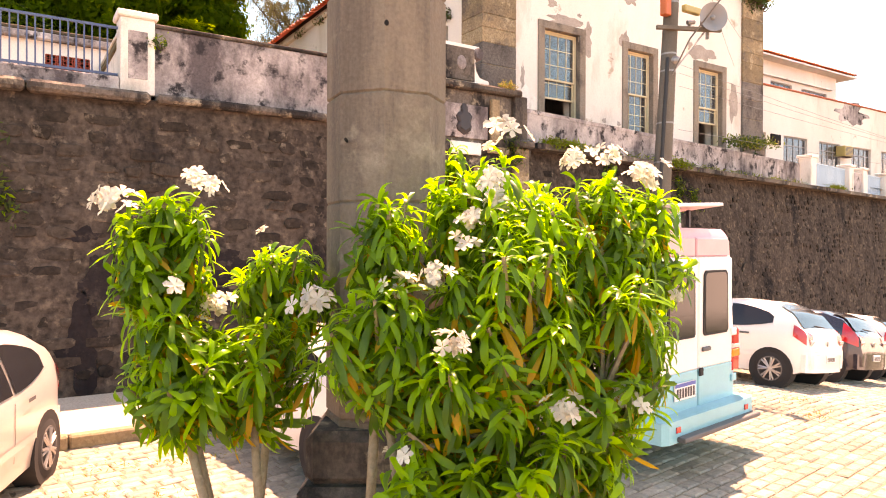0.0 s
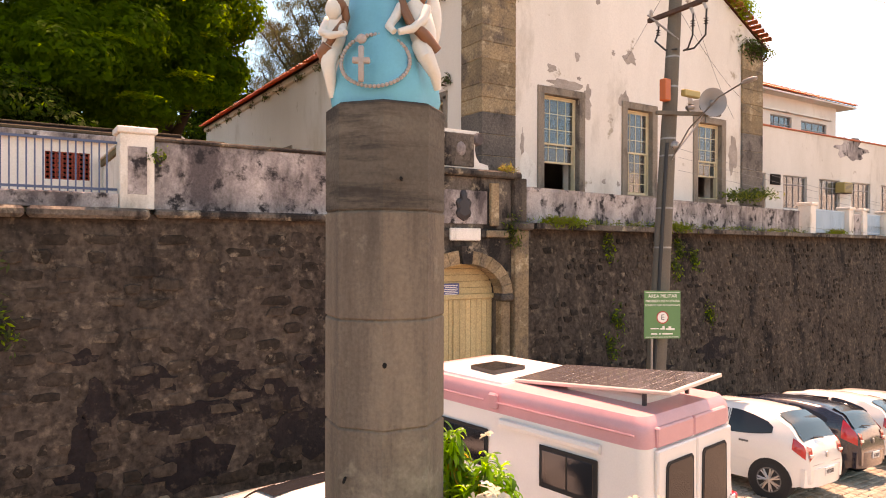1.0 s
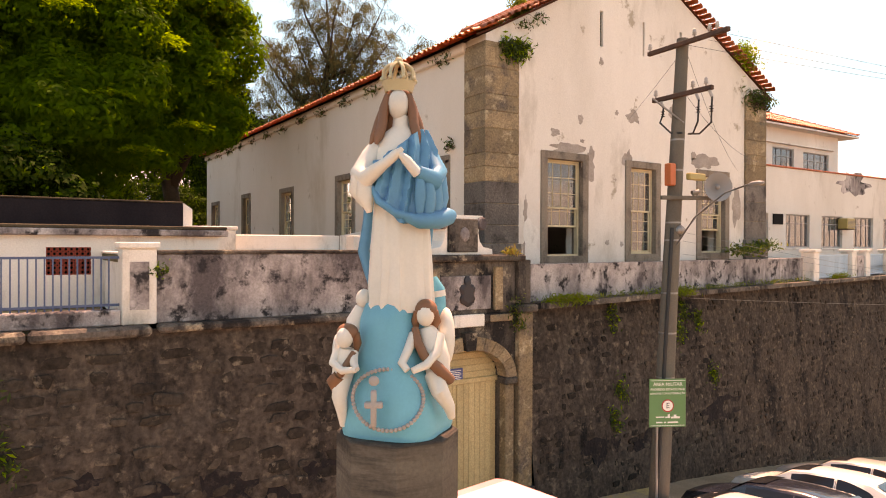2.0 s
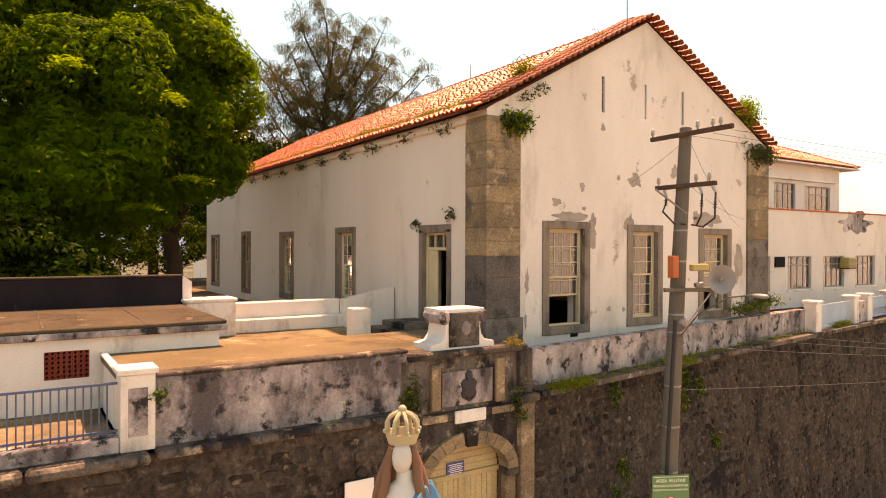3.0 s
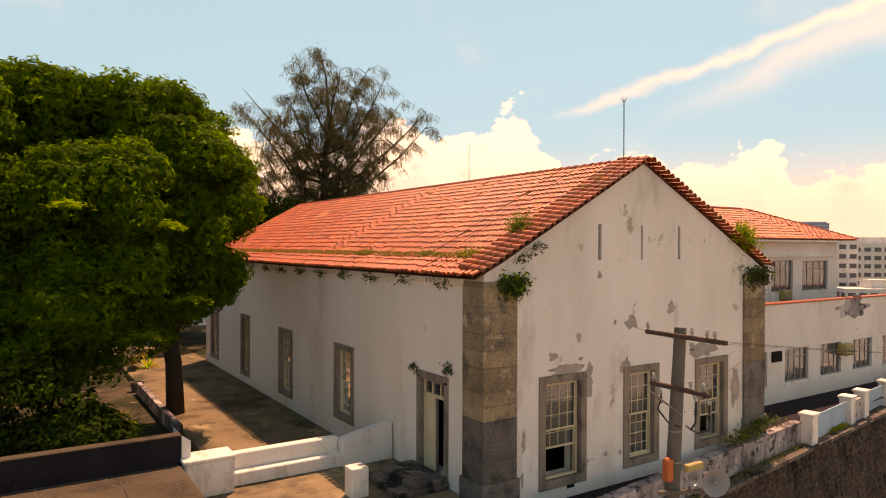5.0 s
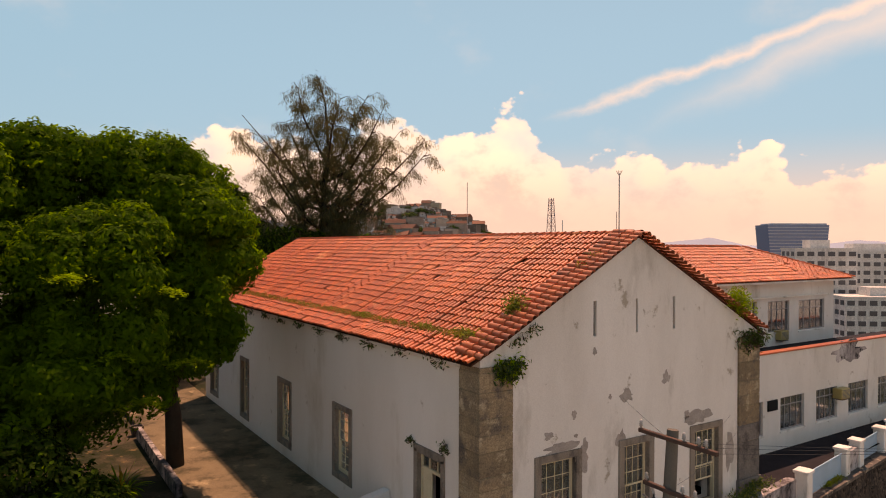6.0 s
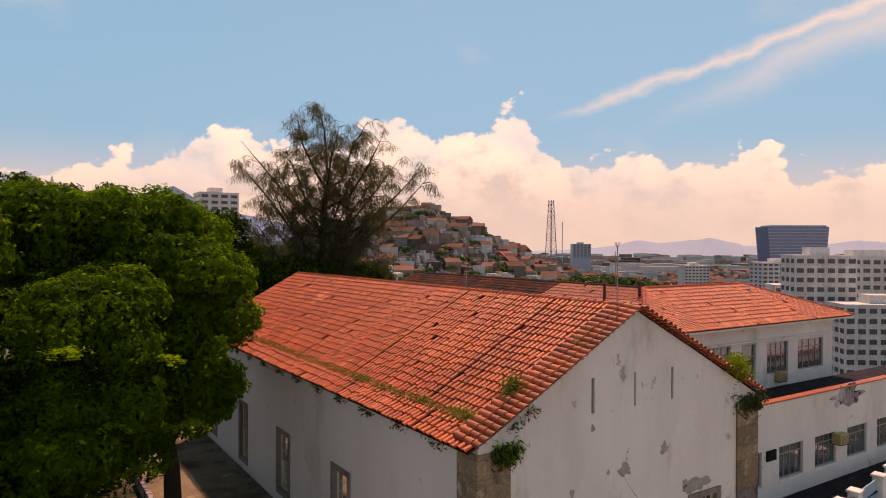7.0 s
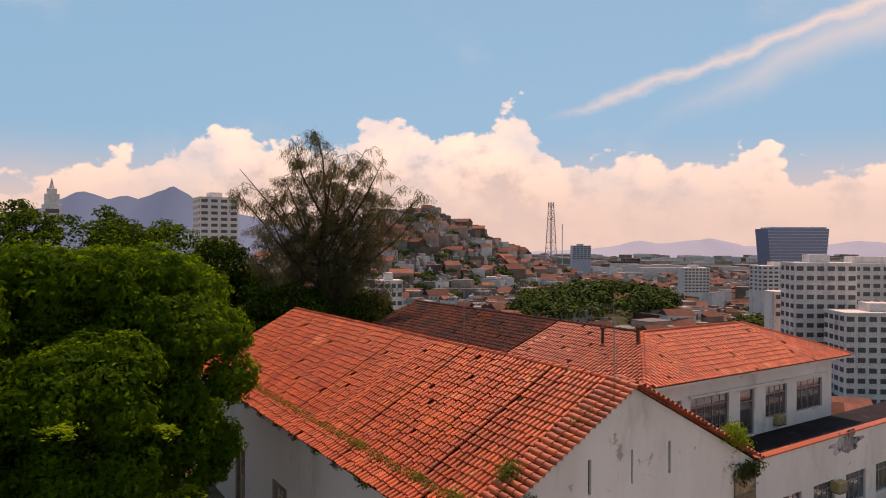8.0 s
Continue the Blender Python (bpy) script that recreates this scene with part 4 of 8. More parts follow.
sash_window(FW[2], front, 3, 3, 0.75, curtain=False)
for w in SW:
    sash_window(w, side, 3, 4, 0.0, 3, curtain=False)
# side door: stone frame, transom light, one leaf ajar
a, b, c, d = SD
mb = Mb()
for x0, z0, x1, z1 in ((a - 0.2, b, a + 0.012, d + 0.1), (c - 0.012, b, c + 0.2, d + 0.1), (a - 0.203, d - 0.012, c + 0.203, d + 0.24)):
    mb.box(x0, -0.05, z0, x1, 0.45, z1, 0.015)
mb.v = [side(*p) for p in mb.v]
dr = part("door", weld(mb), "jamb", house, "side door in a granite frame, one cream leaf open on darkness")
mb = Mb()
for x0, z0, x1, z1 in ((a, b, a + 0.08, d), (c - 0.08, b, c, d), (a, d - 0.08, c, d), (a, d - 0.55, c, d - 0.45), (a + 0.42, d - 0.5, a + 0.46, d), (a + 0.9, d - 0.5, a + 0.94, d)):
    mb.box(x0, 0.12, z0, x1, 0.26, z1, 0.008)
mb.v = [side(*p) for p in mb.v]
part("door_frame", mb, "cream", dr)
mb = box(c - 0.62, 0.16, b, c - 0.08, 0.22, d - 0.55, 0.01)
for z0, z1 in ((b + 0.2, b + 0.8), (b + 1.0, b + 2.1)):
    mb.box(c - 0.54, 0.145, z0, c - 0.16, 0.165, z1, 0.008)
mb.v = [side(*p) for p in mb.v]
part("door_leaf", mb, "cream", dr)
part("transom_pane", Mb().box(HX0 + 0.18, a + 0.08, d - 0.45, HX0 + 0.19, c - 0.08, d - 0.08), "glass", dr)

# ---- roofs ----
BRX, BRZ, EVX, EVZ = 11.62, 12.43, 10.66, 11.98       # break of the slope and the eave on the terrace side
EVX2, EVZ2 = 24.85, 11.9
RAKE = 15.75
def slope_frame(p0, p1):
    """Unit vectors down a slope and out of it, in the x-z plane."""
    d = Vector((p1[0] - p0[0], 0, p1[1] - p0[1]))
    return d.length, d.normalized()


mb = Mb()
ya, yb = 15.0, 46.4
for q in (((RX, RZ + 0.02), (BRX, BRZ - 0.02)), ((BRX, BRZ - 0.02), (EVX + 0.05, EVZ)), ((RX, RZ + 0.02), (EVX2, EVZ2))):
    (xa_, za_), (xb_, zb_) = q
    mb.add([(xa_, ya, za_), (xb_, ya, zb_), (xb_, yb, zb_), (xa_, yb, za_)], [(0, 1, 2, 3)])
    mb.add([(xa_, ya, za_ - 0.06), (xb_, ya, zb_ - 0.06), (xb_, yb, zb_ - 0.06), (xa_, yb, za_ - 0.06)], [(3, 2, 1, 0)])
    mb.add([(xa_, ya, za_ - 0.06), (xb_, ya, zb_ - 0.06), (xb_, ya, zb_), (xa_, ya, za_)], [(0, 1, 2, 3)])
roof = part("roof", mb, "deck", house, "red clay barrel tile roof with slipped tiles and weeds")
part("cornice", box(HX0 - 0.16, HY0 + 0.9, 11.74, HX0 + 0.3, HY1, 12.02, 0.04), "plaster", house)


def tile_mesh(name, mat, w=0.20, ln=0.50, r0=0.100, r1=0.078, seg=6):
    """One barrel tile along -y of its own frame: wide end down the slope, thin clay."""
    mb = Mb()
    for lift, th in ((0.0, 0.014),):
        outer = [[(r * math.cos(math.pi * i / seg), y, r * 0.85 * math.sin(math.pi * i / seg) + z0) for i in range(seg + 1)] for y, r, z0 in ((0.0, r0, 0.030), (ln, r1, 0.0))]
        inner = [[(x * 0.86, y, z - 0.016) for x, y, z in q] for q in outer]
        mb.rings(outer, closed=False)
        mb.rings([outer[0], inner[0]], closed=False)
    return mb.mesh(name, mat, True)


tile_a, tile_b = tile_mesh("roof_tile", "tile"), tile_mesh("roof_tile", "tile_rake", r0=0.115, r1=0.095)


def lay_tiles(mat, p_top, p_low, y0, y1, near, parent, seed, tile, pitch=0.245, gauge=0.385, skip=None, name="tile_field"):
    """Barrel tiles down a slope between the two x-z points; those for which near(y, k) holds are single parts, the rest one mesh."""
    r = random.Random(seed)
    L_, d = slope_frame(p_top, p_low)
    nrow = int(L_ / gauge)
    ncol = int((y1 - y0) / pitch)
    up = Vector((-d.z, 0, d.x)) if d.x > 0 else Vector((d.z, 0, -d.x))
    up = up if up.z > 0 else -up
    base = [v.co.copy() for v in tile.vertices]
    faces = [tuple(p.vertices) for p in tile.polygons]
    mb = Mb()
    for c in range(ncol):
        wob = 0.025 * math.sin(c * 0.7) + r.uniform(-0.02, 0.02) + 0.10 * (c % 23 > 11)
        slip = r.uniform(-0.03, 0.03) + (r.uniform(0.05, 0.14) if r.random() < 0.10 else 0)
        for k in range(nrow + 1):
            y = y0 + (c + 0.5) * pitch + wob + r.uniform(-0.006, 0.006)
            if (skip and skip(y, k * gauge)) or r.random() < 0.016:
                continue
            s = min((k + 1) * gauge + slip + r.uniform(-0.02, 0.02) + (r.uniform(0.04, 0.18) if r.random() < 0.07 else 0), L_ + 0.08)
            o = Vector((p_top[0], y, p_top[1])) + d * s + up * (0.025 + r.uniform(0, 0.008))
            e = -d
            ex = e.cross(up)
            tw = r.uniform(-0.03, 0.03) if r.random() < 0.9 else r.uniform(-0.12, 0.12)
            ex2 = ex * math.cos(tw) + e * math.sin(tw)
            e2 = up.cross(ex2)
            m = Matrix((( *ex2, 0), (*e2, 0), (*up, 0), (0, 0, 0, 1))).transposed()
            m.translation = o
            if near(y, k):
                part("roof_tile", tile, None, parent, m=m)
            else:
                mb.add([m @ p for p in base], faces)
    ob = part(name, mb, mat, parent, smooth=True)
    tagged(ob, kind="stuff")


lay_tiles("tile", (RX, RZ + 0.04), (BRX, BRZ), RAKE + 0.1, 46.3, lambda y, k: y < 19.6 and k >= 1, roof, 11, tile_a)
lay_tiles("tile", (BRX + 0.05, BRZ + 0.02), (EVX, EVZ + 0.02), RAKE - 0.8, 46.3, lambda y, k: False, roof, 12, tile_a)
lay_tiles("tile", (RX, RZ + 0.04), (EVX2, EVZ2 + 0.02), RAKE + 0.1, 46.3, lambda y, k: False, roof, 13, tile_a, pitch=0.25, gauge=0.42)
# rake: tiles laid towards the gable edge
mb = Mb()
base = [v.co.copy() for v in tile_b.vertices]
faces = [tuple(p.vertices) for p in tile_b.polygons]
for (xa_, za_), (xb_, zb_) in (((RX, RZ + 0.05), (EVX + 0.15, EVZ + 0.05)), ((RX, RZ + 0.05), (EVX2 - 0.1, EVZ2 + 0.05))):
    L_, d = slope_frame((xa_, za_), (xb_, zb_))
    up = Vector((0, 0, 1)) - d * d.z
    up.normalize()
    for i in range(int(L_ / 0.262)):
        for k in range(3):
            o = Vector((xa_, 0, za_)) + d * (0.13 + i * 0.262) + up * 0.05
            o.y = 15.42 - k * 0.35 + random.uniform(-0.02, 0.02)
            o += up * (0.075 - 0.045 * k)
            e = Vector((0, 1, 0.0)) + up * 0.14
            e.normalize()
            ex = e.cross(up).normalized()
            m = Matrix(((*ex, 0), (*e, 0), (*ex.cross(e), 0), (0, 0, 0, 1))).transposed()
            m.translation = o
            part("roof_tile", tile_b, None, roof, m=m) if xb_ < RX and k == 2 else mb.add([m @ p for p in base], faces)
tagged(part("rake_tiles", mb, "tile_rake", roof, "darkened rake tiles laid towards the gable edge", smooth=True), kind="stuff")
# ridge and hip caps
def caps(parent, a, b, mat="tile", r=0.13, step=0.4):
    a, b = Vector(a), Vector(b)
    n, d = max(int((b - a).length / step), 1), (b - a).normalized()
    me = tile_mesh("ridge_tile", mat, r0=r, r1=r * 0.85, ln=step * 1.2)
    for i in range(n):
        ex = d.cross(Vector((0, 0, 1))).normalized()
        up = ex.cross(d)
        m = Matrix(((*ex, 0), (*d, 0), (*up, 0), (0, 0, 0, 1))).transposed()
        m.translation = a + d * (i * step)
        part("ridge_tile", me, None, parent, m=m)


caps(roof, (RX, 14.9, RZ + 0.07), (RX, 46.2, RZ + 0.09))
caps(roof, (EVX + 0.5, RAKE - 0.02, EVZ + 0.32), (RX - 0.1, RAKE, RZ + 0.10), "tile_rake", 0.10)

# ---- the later wing behind the house ----
wing = thing("modern_wing", pose(0, 0, 0), "white two-storey wing with steel windows and a red hipped roof", "building")
BW = [(28.3, 6.15, 30.55, 7.8), (32.05, 6.15, 34.2, 7.8), (35.35, 6.15, 37.45, 7.8), (38.65, 6.15, 40.8, 7.8), (42.0, 6.15, 44.2, 7.8), (45.6, 6.15, 47.8, 7.8)]
mb = pierced(30.0, 4.85, 0.3, [(a - 25, b - 5.2, c - 25, d - 5.2) for a, b, c, d in BW])
mb.v = [(x + 25, y + 18.58, z + 5.2) for x, y, z in mb.v]
part("wall", weld(mb), "plaster", wing)
part("wall", box(25.0, 18.9, 5.2, 25.3, 22.5, 10.05), "plaster", wing)
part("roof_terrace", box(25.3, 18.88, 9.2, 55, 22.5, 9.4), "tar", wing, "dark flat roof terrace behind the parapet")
part("coping", box(24.95, 18.5, 10.05, 55.0, 18.98, 10.13, 0.02), "tile", wing, "worn red coping on the parapet")
part("stain", Mb().rings([[(x, y, z) for x, z in blot(38.6, 9.55, 1.9, 0.62, 5.1)] for y in (18.6, 18.572)]), "plaster_dirty", wing)
UW = [(27.6, 9.6, 29.8, 12.2), (30.52, 10.15, 33.9, 12.15), (34.93, 9.45, 36.3, 12.1), (37.42, 10.2, 39.68, 12.05), (40.72, 10.15, 43.66, 12.0)]
mb = pierced(18.0, 4.2, 0.3, [(a - 26.8, b - 9.2, c - 26.8, d - 9.2) for a, b, c, d in UW])
mb.v = [(x + 26.8, y + 22.5, z + 9.2) for x, y, z in mb.v]
part("wall", weld(mb), "plaster", wing)
part("wall", box(26.8, 22.8, 5.0, 27.1, 51.5, 13.3), "plaster", wing)
part("wall", box(44.5, 22.8, 5.0, 44.8, 31.0, 13.3), "plaster", wing)
# Near-black sheets stand in for the unlit rooms behind these windows.
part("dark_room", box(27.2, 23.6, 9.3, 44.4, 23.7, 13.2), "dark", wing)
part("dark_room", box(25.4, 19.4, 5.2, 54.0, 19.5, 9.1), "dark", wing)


def steel_window(w, y, bars, blind):
    a, b, c, d = w
    fr = Mb()
    for x0, z0, x1, z1 in ((a, b, a + 0.06, d), (c - 0.06, b, c, d), (a, d - 0.06, c, d), (a, b, c, b + 0.06), (a, b + (d - b) * 0.72, c, b + (d - b) * 0.72 + 0.05)):
        fr.box(x0, y + 0.1, z0, x1, y + 0.18, z1, 0.006)
    win = part("window", box(a - 0.05, y - 0.05, b - 0.10, c + 0.05, y + 0.12, b - 0.005, 0.01), "plaster_lime", wing, "grey steel window with many panes")
    for i in range(1, bars):
        x = a + (c - a) * i / bars
        fr.box(x - 0.018, y + 0.11, b, x + 0.018, y + 0.17, d)
    part("window_frame", fr, "grey_frame", win)
    part("pane", box(a, y + 0.135, b, c, y + 0.14, d), "glass", win)
    if blind:
        part("blind", box(a, y + 0.26, b + (d - b) * blind, c, y + 0.27, d), "curtain", win)


for i, w in enumerate(BW):
    steel_window(w, 18.58, 4, (0.3, 0.15, 0.5, 0.6, 0.3, 0.4)[i])
for i, w in enumerate(UW):
    steel_window(w, 22.5, (3, 5, 1, 4, 4)[i], (0.7, 0.55, 0.75, 0.72, 0.72)[i])
part("sunshade", box(30.3, 22.3, 12.25, 44.0, 22.5, 12.33, 0.01), "plaster_lime", wing)
# air conditioners
for x, y, z in ((37.2, 18.2, 7.15), (38.2, 22.15, 9.75)):
    ac = thing("air_conditioner", pose(x, y, z), "rusty window air conditioner in a wall bracket", "air conditioner", "air conditioners")
    part("case", box(0, 0, 0, 0.85, 0.5, 0.55, 0.03), "brass", ac)
    g_ = Mb()
    for k in range(7):
        g_.box(0.06, -0.012, 0.06 + k * 0.065, 0.79, 0.012, 0.09 + k * 0.065)
    part("grille", g_, "plastic", ac)
    part("bracket", box(0.05, 0.0, -0.05, 0.8, 0.45, -0.005), "rust", ac)
lbx = piece("wall_box", box(30.9, 18.50, 7.27, 31.7, 18.585, 7.78, 0.01), "dark", "square dark opening plate on the white wall", "wall box")

# hipped roof over both arms
ex0, ey0, ex1, ez, rz_ = 26.1, 21.8, 46.0, 13.28, 15.2
mb = Mb()
py_ = 26.2
rf = part("roof", mb.add([(ex0, ey0, ez), (ex1, ey0, ez), (40.6, py_, rz_), (31.0, py_, rz_), (ex0, 52, ez), (31.0, 52, rz_), (ex1, 31.0, ez), (35.5, 31.0, ez), (35.5, 52, ez)],
                         [(0, 1, 2, 3), (0, 3, 5, 4), (1, 6, 2), (2, 6, 7, 3), (3, 7, 8, 5)]), "deck", wing, "red hipped tile roof, blackened on its old far arm")
part("eave_board", Mb().rings([[(ex0, ey0, z), (ex1, ey0, z), (ex1, 31, z), (ex0, 52, z)] for z in (ez - 0.12, ez - 0.02)]), "plaster", wing)


def wing_tiles(rows_of, mat, name, seed):
    """Tiles down a plane: rows_of yields (top point, low point) for each column."""
    r = random.Random(seed)
    mb = Mb()
    base = [v.co.copy() for v in tile_a.vertices]
    faces = [tuple(p.vertices) for p in tile_a.polygons]
    for p, q in rows_of:
        p, q = Vector(p), Vector(q)
        d = (q - p)
        L_ = d.length
        if L_ < 0.3:
            continue
        d.normalize()
        ex = Vector((-d.y, d.x, 0)).normalized()
        up = ex.cross(-d)
        if up.z < 0:
            ex, up = -ex, -up
        slip = r.uniform(-0.03, 0.03)
        for k in range(int(L_ / 0.42) + 1):
            if r.random() < 0.02:
                continue
            o = p + d * min((k + 1) * 0.42 + slip + r.uniform(-0.02, 0.02) + (r.uniform(0.04, 0.2) if r.random() < 0.06 else 0), L_ + 0.05) + up * 0.03 + ex * r.uniform(-0.01, 0.01)
            m = Matrix(((*ex, 0), (*(-d), 0), (*up, 0), (0, 0, 0, 1))).transposed()
            m.translation = o
            mb.add([m @ v for v in base], faces)
    tagged(part(name, mb, mat, rf, smooth=True), kind="stuff")


def south_cols():
    for i in range(int((ex1 - ex0) / 0.25)):
        x = ex0 + 0.12 + i * 0.25
        t = min(1.0, (x - ex0) / 4.9, (ex1 - x) / 5.4)
        yield (x, ey0 + (py_ - ey0) * t, ez + (rz_ - ez) * t), (x, ey0, ez)


def west_cols(y0, y1):
    for i in range(int((y1 - y0) / 0.25)):
        y = y0 + 0.12 + i * 0.25
        t = min(1.0, (y - ey0) / (py_ - ey0))
        yield (ex0 + 4.9 * t, y, ez + (rz_ - ez) * t), (ex0, y, ez)


wing_tiles(south_cols(), "tile", "tile_field", 21)
wing_tiles(west_cols(ey0, 33.2), "tile", "tile_field", 22)
wing_tiles(west_cols(33.2, 52), "tile_old", "old_tile_field", 23)
caps(rf, (ex0, ey0, ez + 0.05), (31.0, py_, rz_ + 0.08), "tile", 0.12)
caps(rf, (31.0, py_, rz_ + 0.08), (40.6, py_, rz_ + 0.08), "tile", 0.12)
caps(rf, (46.0, ey0, ez + 0.05), (40.6, py_, rz_ + 0.08), "tile", 0.12)
caps(rf, (31.0, py_, rz_ + 0.08), (31.0, 52, rz_ + 0.08), "tile_old", 0.12)
for x, y, z in ((29.3, 27.6, 14.5), (30.0, 25.6, 14.7)):
    vp = thing("roof_vent_pipe", pose(x, y, z), "short dark vent pipe on the tiles", "vent pipe", "roof vents")
    part("pipe", Mb().tube([(0, 0, 0), (0, 0, 0.95)], 0.09), "rust", vp)
    part("cowl", Mb().lathe((0, 0, 0.95), [(0.16, 0), (0.16, 0.05), (0.05, 0.2)], 10), "rust", vp)

# ---- the flowering bush round the column ----
def spoon_leaf(mb, base, out, length, width, droop, r, mi=0):
    """One long leaf, broad beyond the middle, arching over."""
    out = out.normalized()
    sidev = out.cross(Vector((0, 0, 1)))
    sidev = sidev.normalized() if sidev.length > 1e-3 else Vector((1, 0, 0))
    twist = r.uniform(-0.4, 0.4)
    mb.mi = mi
    L_, C_, R_ = [], [], []
    p, d = Vector(base), out.copy()
    n = 6
    for k in range(n + 1):
        t = k / n
        w = width * (0.16 + 1.5 * t ** 1.3 * (1 - t) ** 0.55 + 0.1 * (1 - t)) if k < n else 0.004
        sv = (sidev + Vector((0, 0, twist * t))).normalized()
        upv = sv.cross(d).normalized()
        L_.append(p + sv * w * 0.5 + upv * w * 0.16)
        C_.append(p.copy())
        R_.append(p - sv * w * 0.5 + upv * w * 0.16)
        d = (d + Vector((0, 0, -droop / n))).normalized()
        p = p + d * length / n
    vs = [q for tri in zip(L_, C_, R_) for q in tri]
    fs = []
    for k in range(n):
        a = k * 3
        fs += [(a, a + 1, a + 4, a + 3), (a + 1, a + 2, a + 5, a + 4)]
    mb.add(vs, fs)


def rosette(seed, n, length, dark, yellow):
    """A tuft of leaves about a stem tip that points up its own z."""
    r = random.Random(seed)
    mb = Mb()
    for k in range(n):
        a = k * 2.399 + r.uniform(-0.7, 0.7)
        t = k / n
        elev = 1.15 - 1.75 * t + r.uniform(-0.35, 0.35)
        out = Vector((math.cos(a) * math.cos(elev), math.sin(a) * math.cos(elev), math.sin(elev)))
        mi = 2 if t > 0.75 and r.random() < yellow else (1 if r.random() < dark + 0.4 * t else 0)
        spoon_leaf(mb, (0, 0, 0.02 - 0.16 * t), out, length * (0.55 + 0.55 * min(1, t * 2.0)) * r.uniform(0.85, 1.12), 0.044 * r.uniform(0.7, 1.3), r.uniform(0.5, 4.0), r, mi)
    mb.mi = 0
    return mb.mesh("leaf_tuft", ["leaf", "leaf_dark", "leaf_yellow"], True)


def blossom(seed, n):
    r = random.Random(seed)
    mb = Mb()
    for k in range(n):
        a, q = r.uniform(0, 6.28), r.uniform(0.0, 0.105) if n > 2 else 0.01
        c = Vector((q * math.cos(a), q * math.sin(a), 0.05 + r.uniform(-0.02, 0.05)))
        nrm = (Vector((math.cos(a) * 0.8, math.sin(a) * 0.8, 0.7)) + Vector((r.uniform(-.4, .4), r.uniform(-.4, .4), 0))).normalized()
        e1 = nrm.orthogonal().normalized()
        e2 = nrm.cross(e1)
        t0 = r.uniform(0, 6.28)
        for j in range(5):
            b = t0 + j * 2 * math.pi / 5
            dd = e1 * math.cos(b) + e2 * math.sin(b)
            ss = nrm.cross(dd)
            pts = [c, c + dd * 0.018 + ss * 0.012 + nrm * 0.004, c + dd * 0.036 + ss * 0.017 + nrm * 0.006, c + dd * 0.048 + nrm * 0.001, c + dd * 0.036 - ss * 0.013 + nrm * 0.010, c + dd * 0.018 - ss * 0.009 + nrm * 0.006]
            mb.add(pts, [(0, 1, 2, 3), (0, 3, 4, 5)])
    return mb.mesh("blossom", "petal", True)


# The last three tufts hold more of the darker leaf colour.
TUFTS = [rosette(31 + i, 31, 0.19, 0.30, 0.5) for i in range(5)] + [rosette(41 + i, 22, 0.175, 0.75, 0.55) for i in range(3)]
BLOOMS = [blossom(61 + i, n) for i, n in enumerate((15, 11, 7, 4, 2))]


def bush(base, lobes, seed, label, tips, flower):
    """Stems rise from the base and fork to tips that fill the lobes; each tip bears a tuft, some bear blossoms."""
    r = random.Random(seed)
    root = thing("flowering_bush", Matrix.Translation(base), label, "bush", "flowering bushes")
    b0 = Vector(base)
    stems = []
    tot = sum(l[2] for l in lobes)
    for (c, rad, share) in lobes:
        c = Vector(c) - b0
        foot = Vector((r.uniform(-0.12, 0.12) + c.x * 0.18, r.uniform(-0.1, 0.1) + c.y * 0.18, 0))
        knee = foot.lerp(c, 0.45) + Vector((r.uniform(-.08, .08), r.uniform(-.08, .08), -0.05))
        low = c - Vector((0, 0, rad[2] * 0.55))
        part("stem", Mb().tube([foot, foot.lerp(knee, 0.5) + Vector((r.uniform(-.04, .04), r.uniform(-.04, .04), 0.05)), knee, low], [0.034, 0.03, 0.026, 0.02], 8), "bark", root, smooth=True)
        k_n = int(tips * share / tot)
        for k in range(k_n):
            # tips lie on and inside the lobe, more of them outside
            v = Vector((r.gauss(0, 1), r.gauss(0, 1), r.gauss(0, 1))).normalized()
            q = r.uniform(0.35, 1.0) ** 0.5
            p = c + Vector((v.x * rad[0], v.y * rad[1], v.z * rad[2])) * q
            if p.z < 0.25:
                p.z = r.uniform(0.25, 0.6)
            grow = (v * 0.7 + Vector((0, 0, 1.0)) * (1.2 if v.z > -0.2 else 0.7)).normalized()
            m_ = grow.to_track_quat("Z", "Y").to_matrix().to_4x4() @ pose(0, 0, 0, 0, 0, r.uniform(0, 360)) @ Matrix.Scale(r.uniform(0.8, 1.15), 4)
            m_.translation = p
            outer = q > 0.75 and v.z > -0.3
            part("leaf_tuft", TUFTS[r.randrange(5) if outer else r.randrange(8)], None, root, m=m_)
            if k % 2 == 0:
                part("twig", Mb().tube([low.lerp(c, r.uniform(0, 0.5)), p.lerp(low, 0.35) + Vector((0, 0, -0.05)), p], [0.014, 0.012, 0.010], 5), "bark", root)
            if outer and v.z > 0.05 and r.random() < flower:
                m2 = m_.copy()
                m2.translation = p + grow * 0.11
                part("blossom", BLOOMS[min(int(r.random() * 5), 4)], None, root, m=m2)
    return root


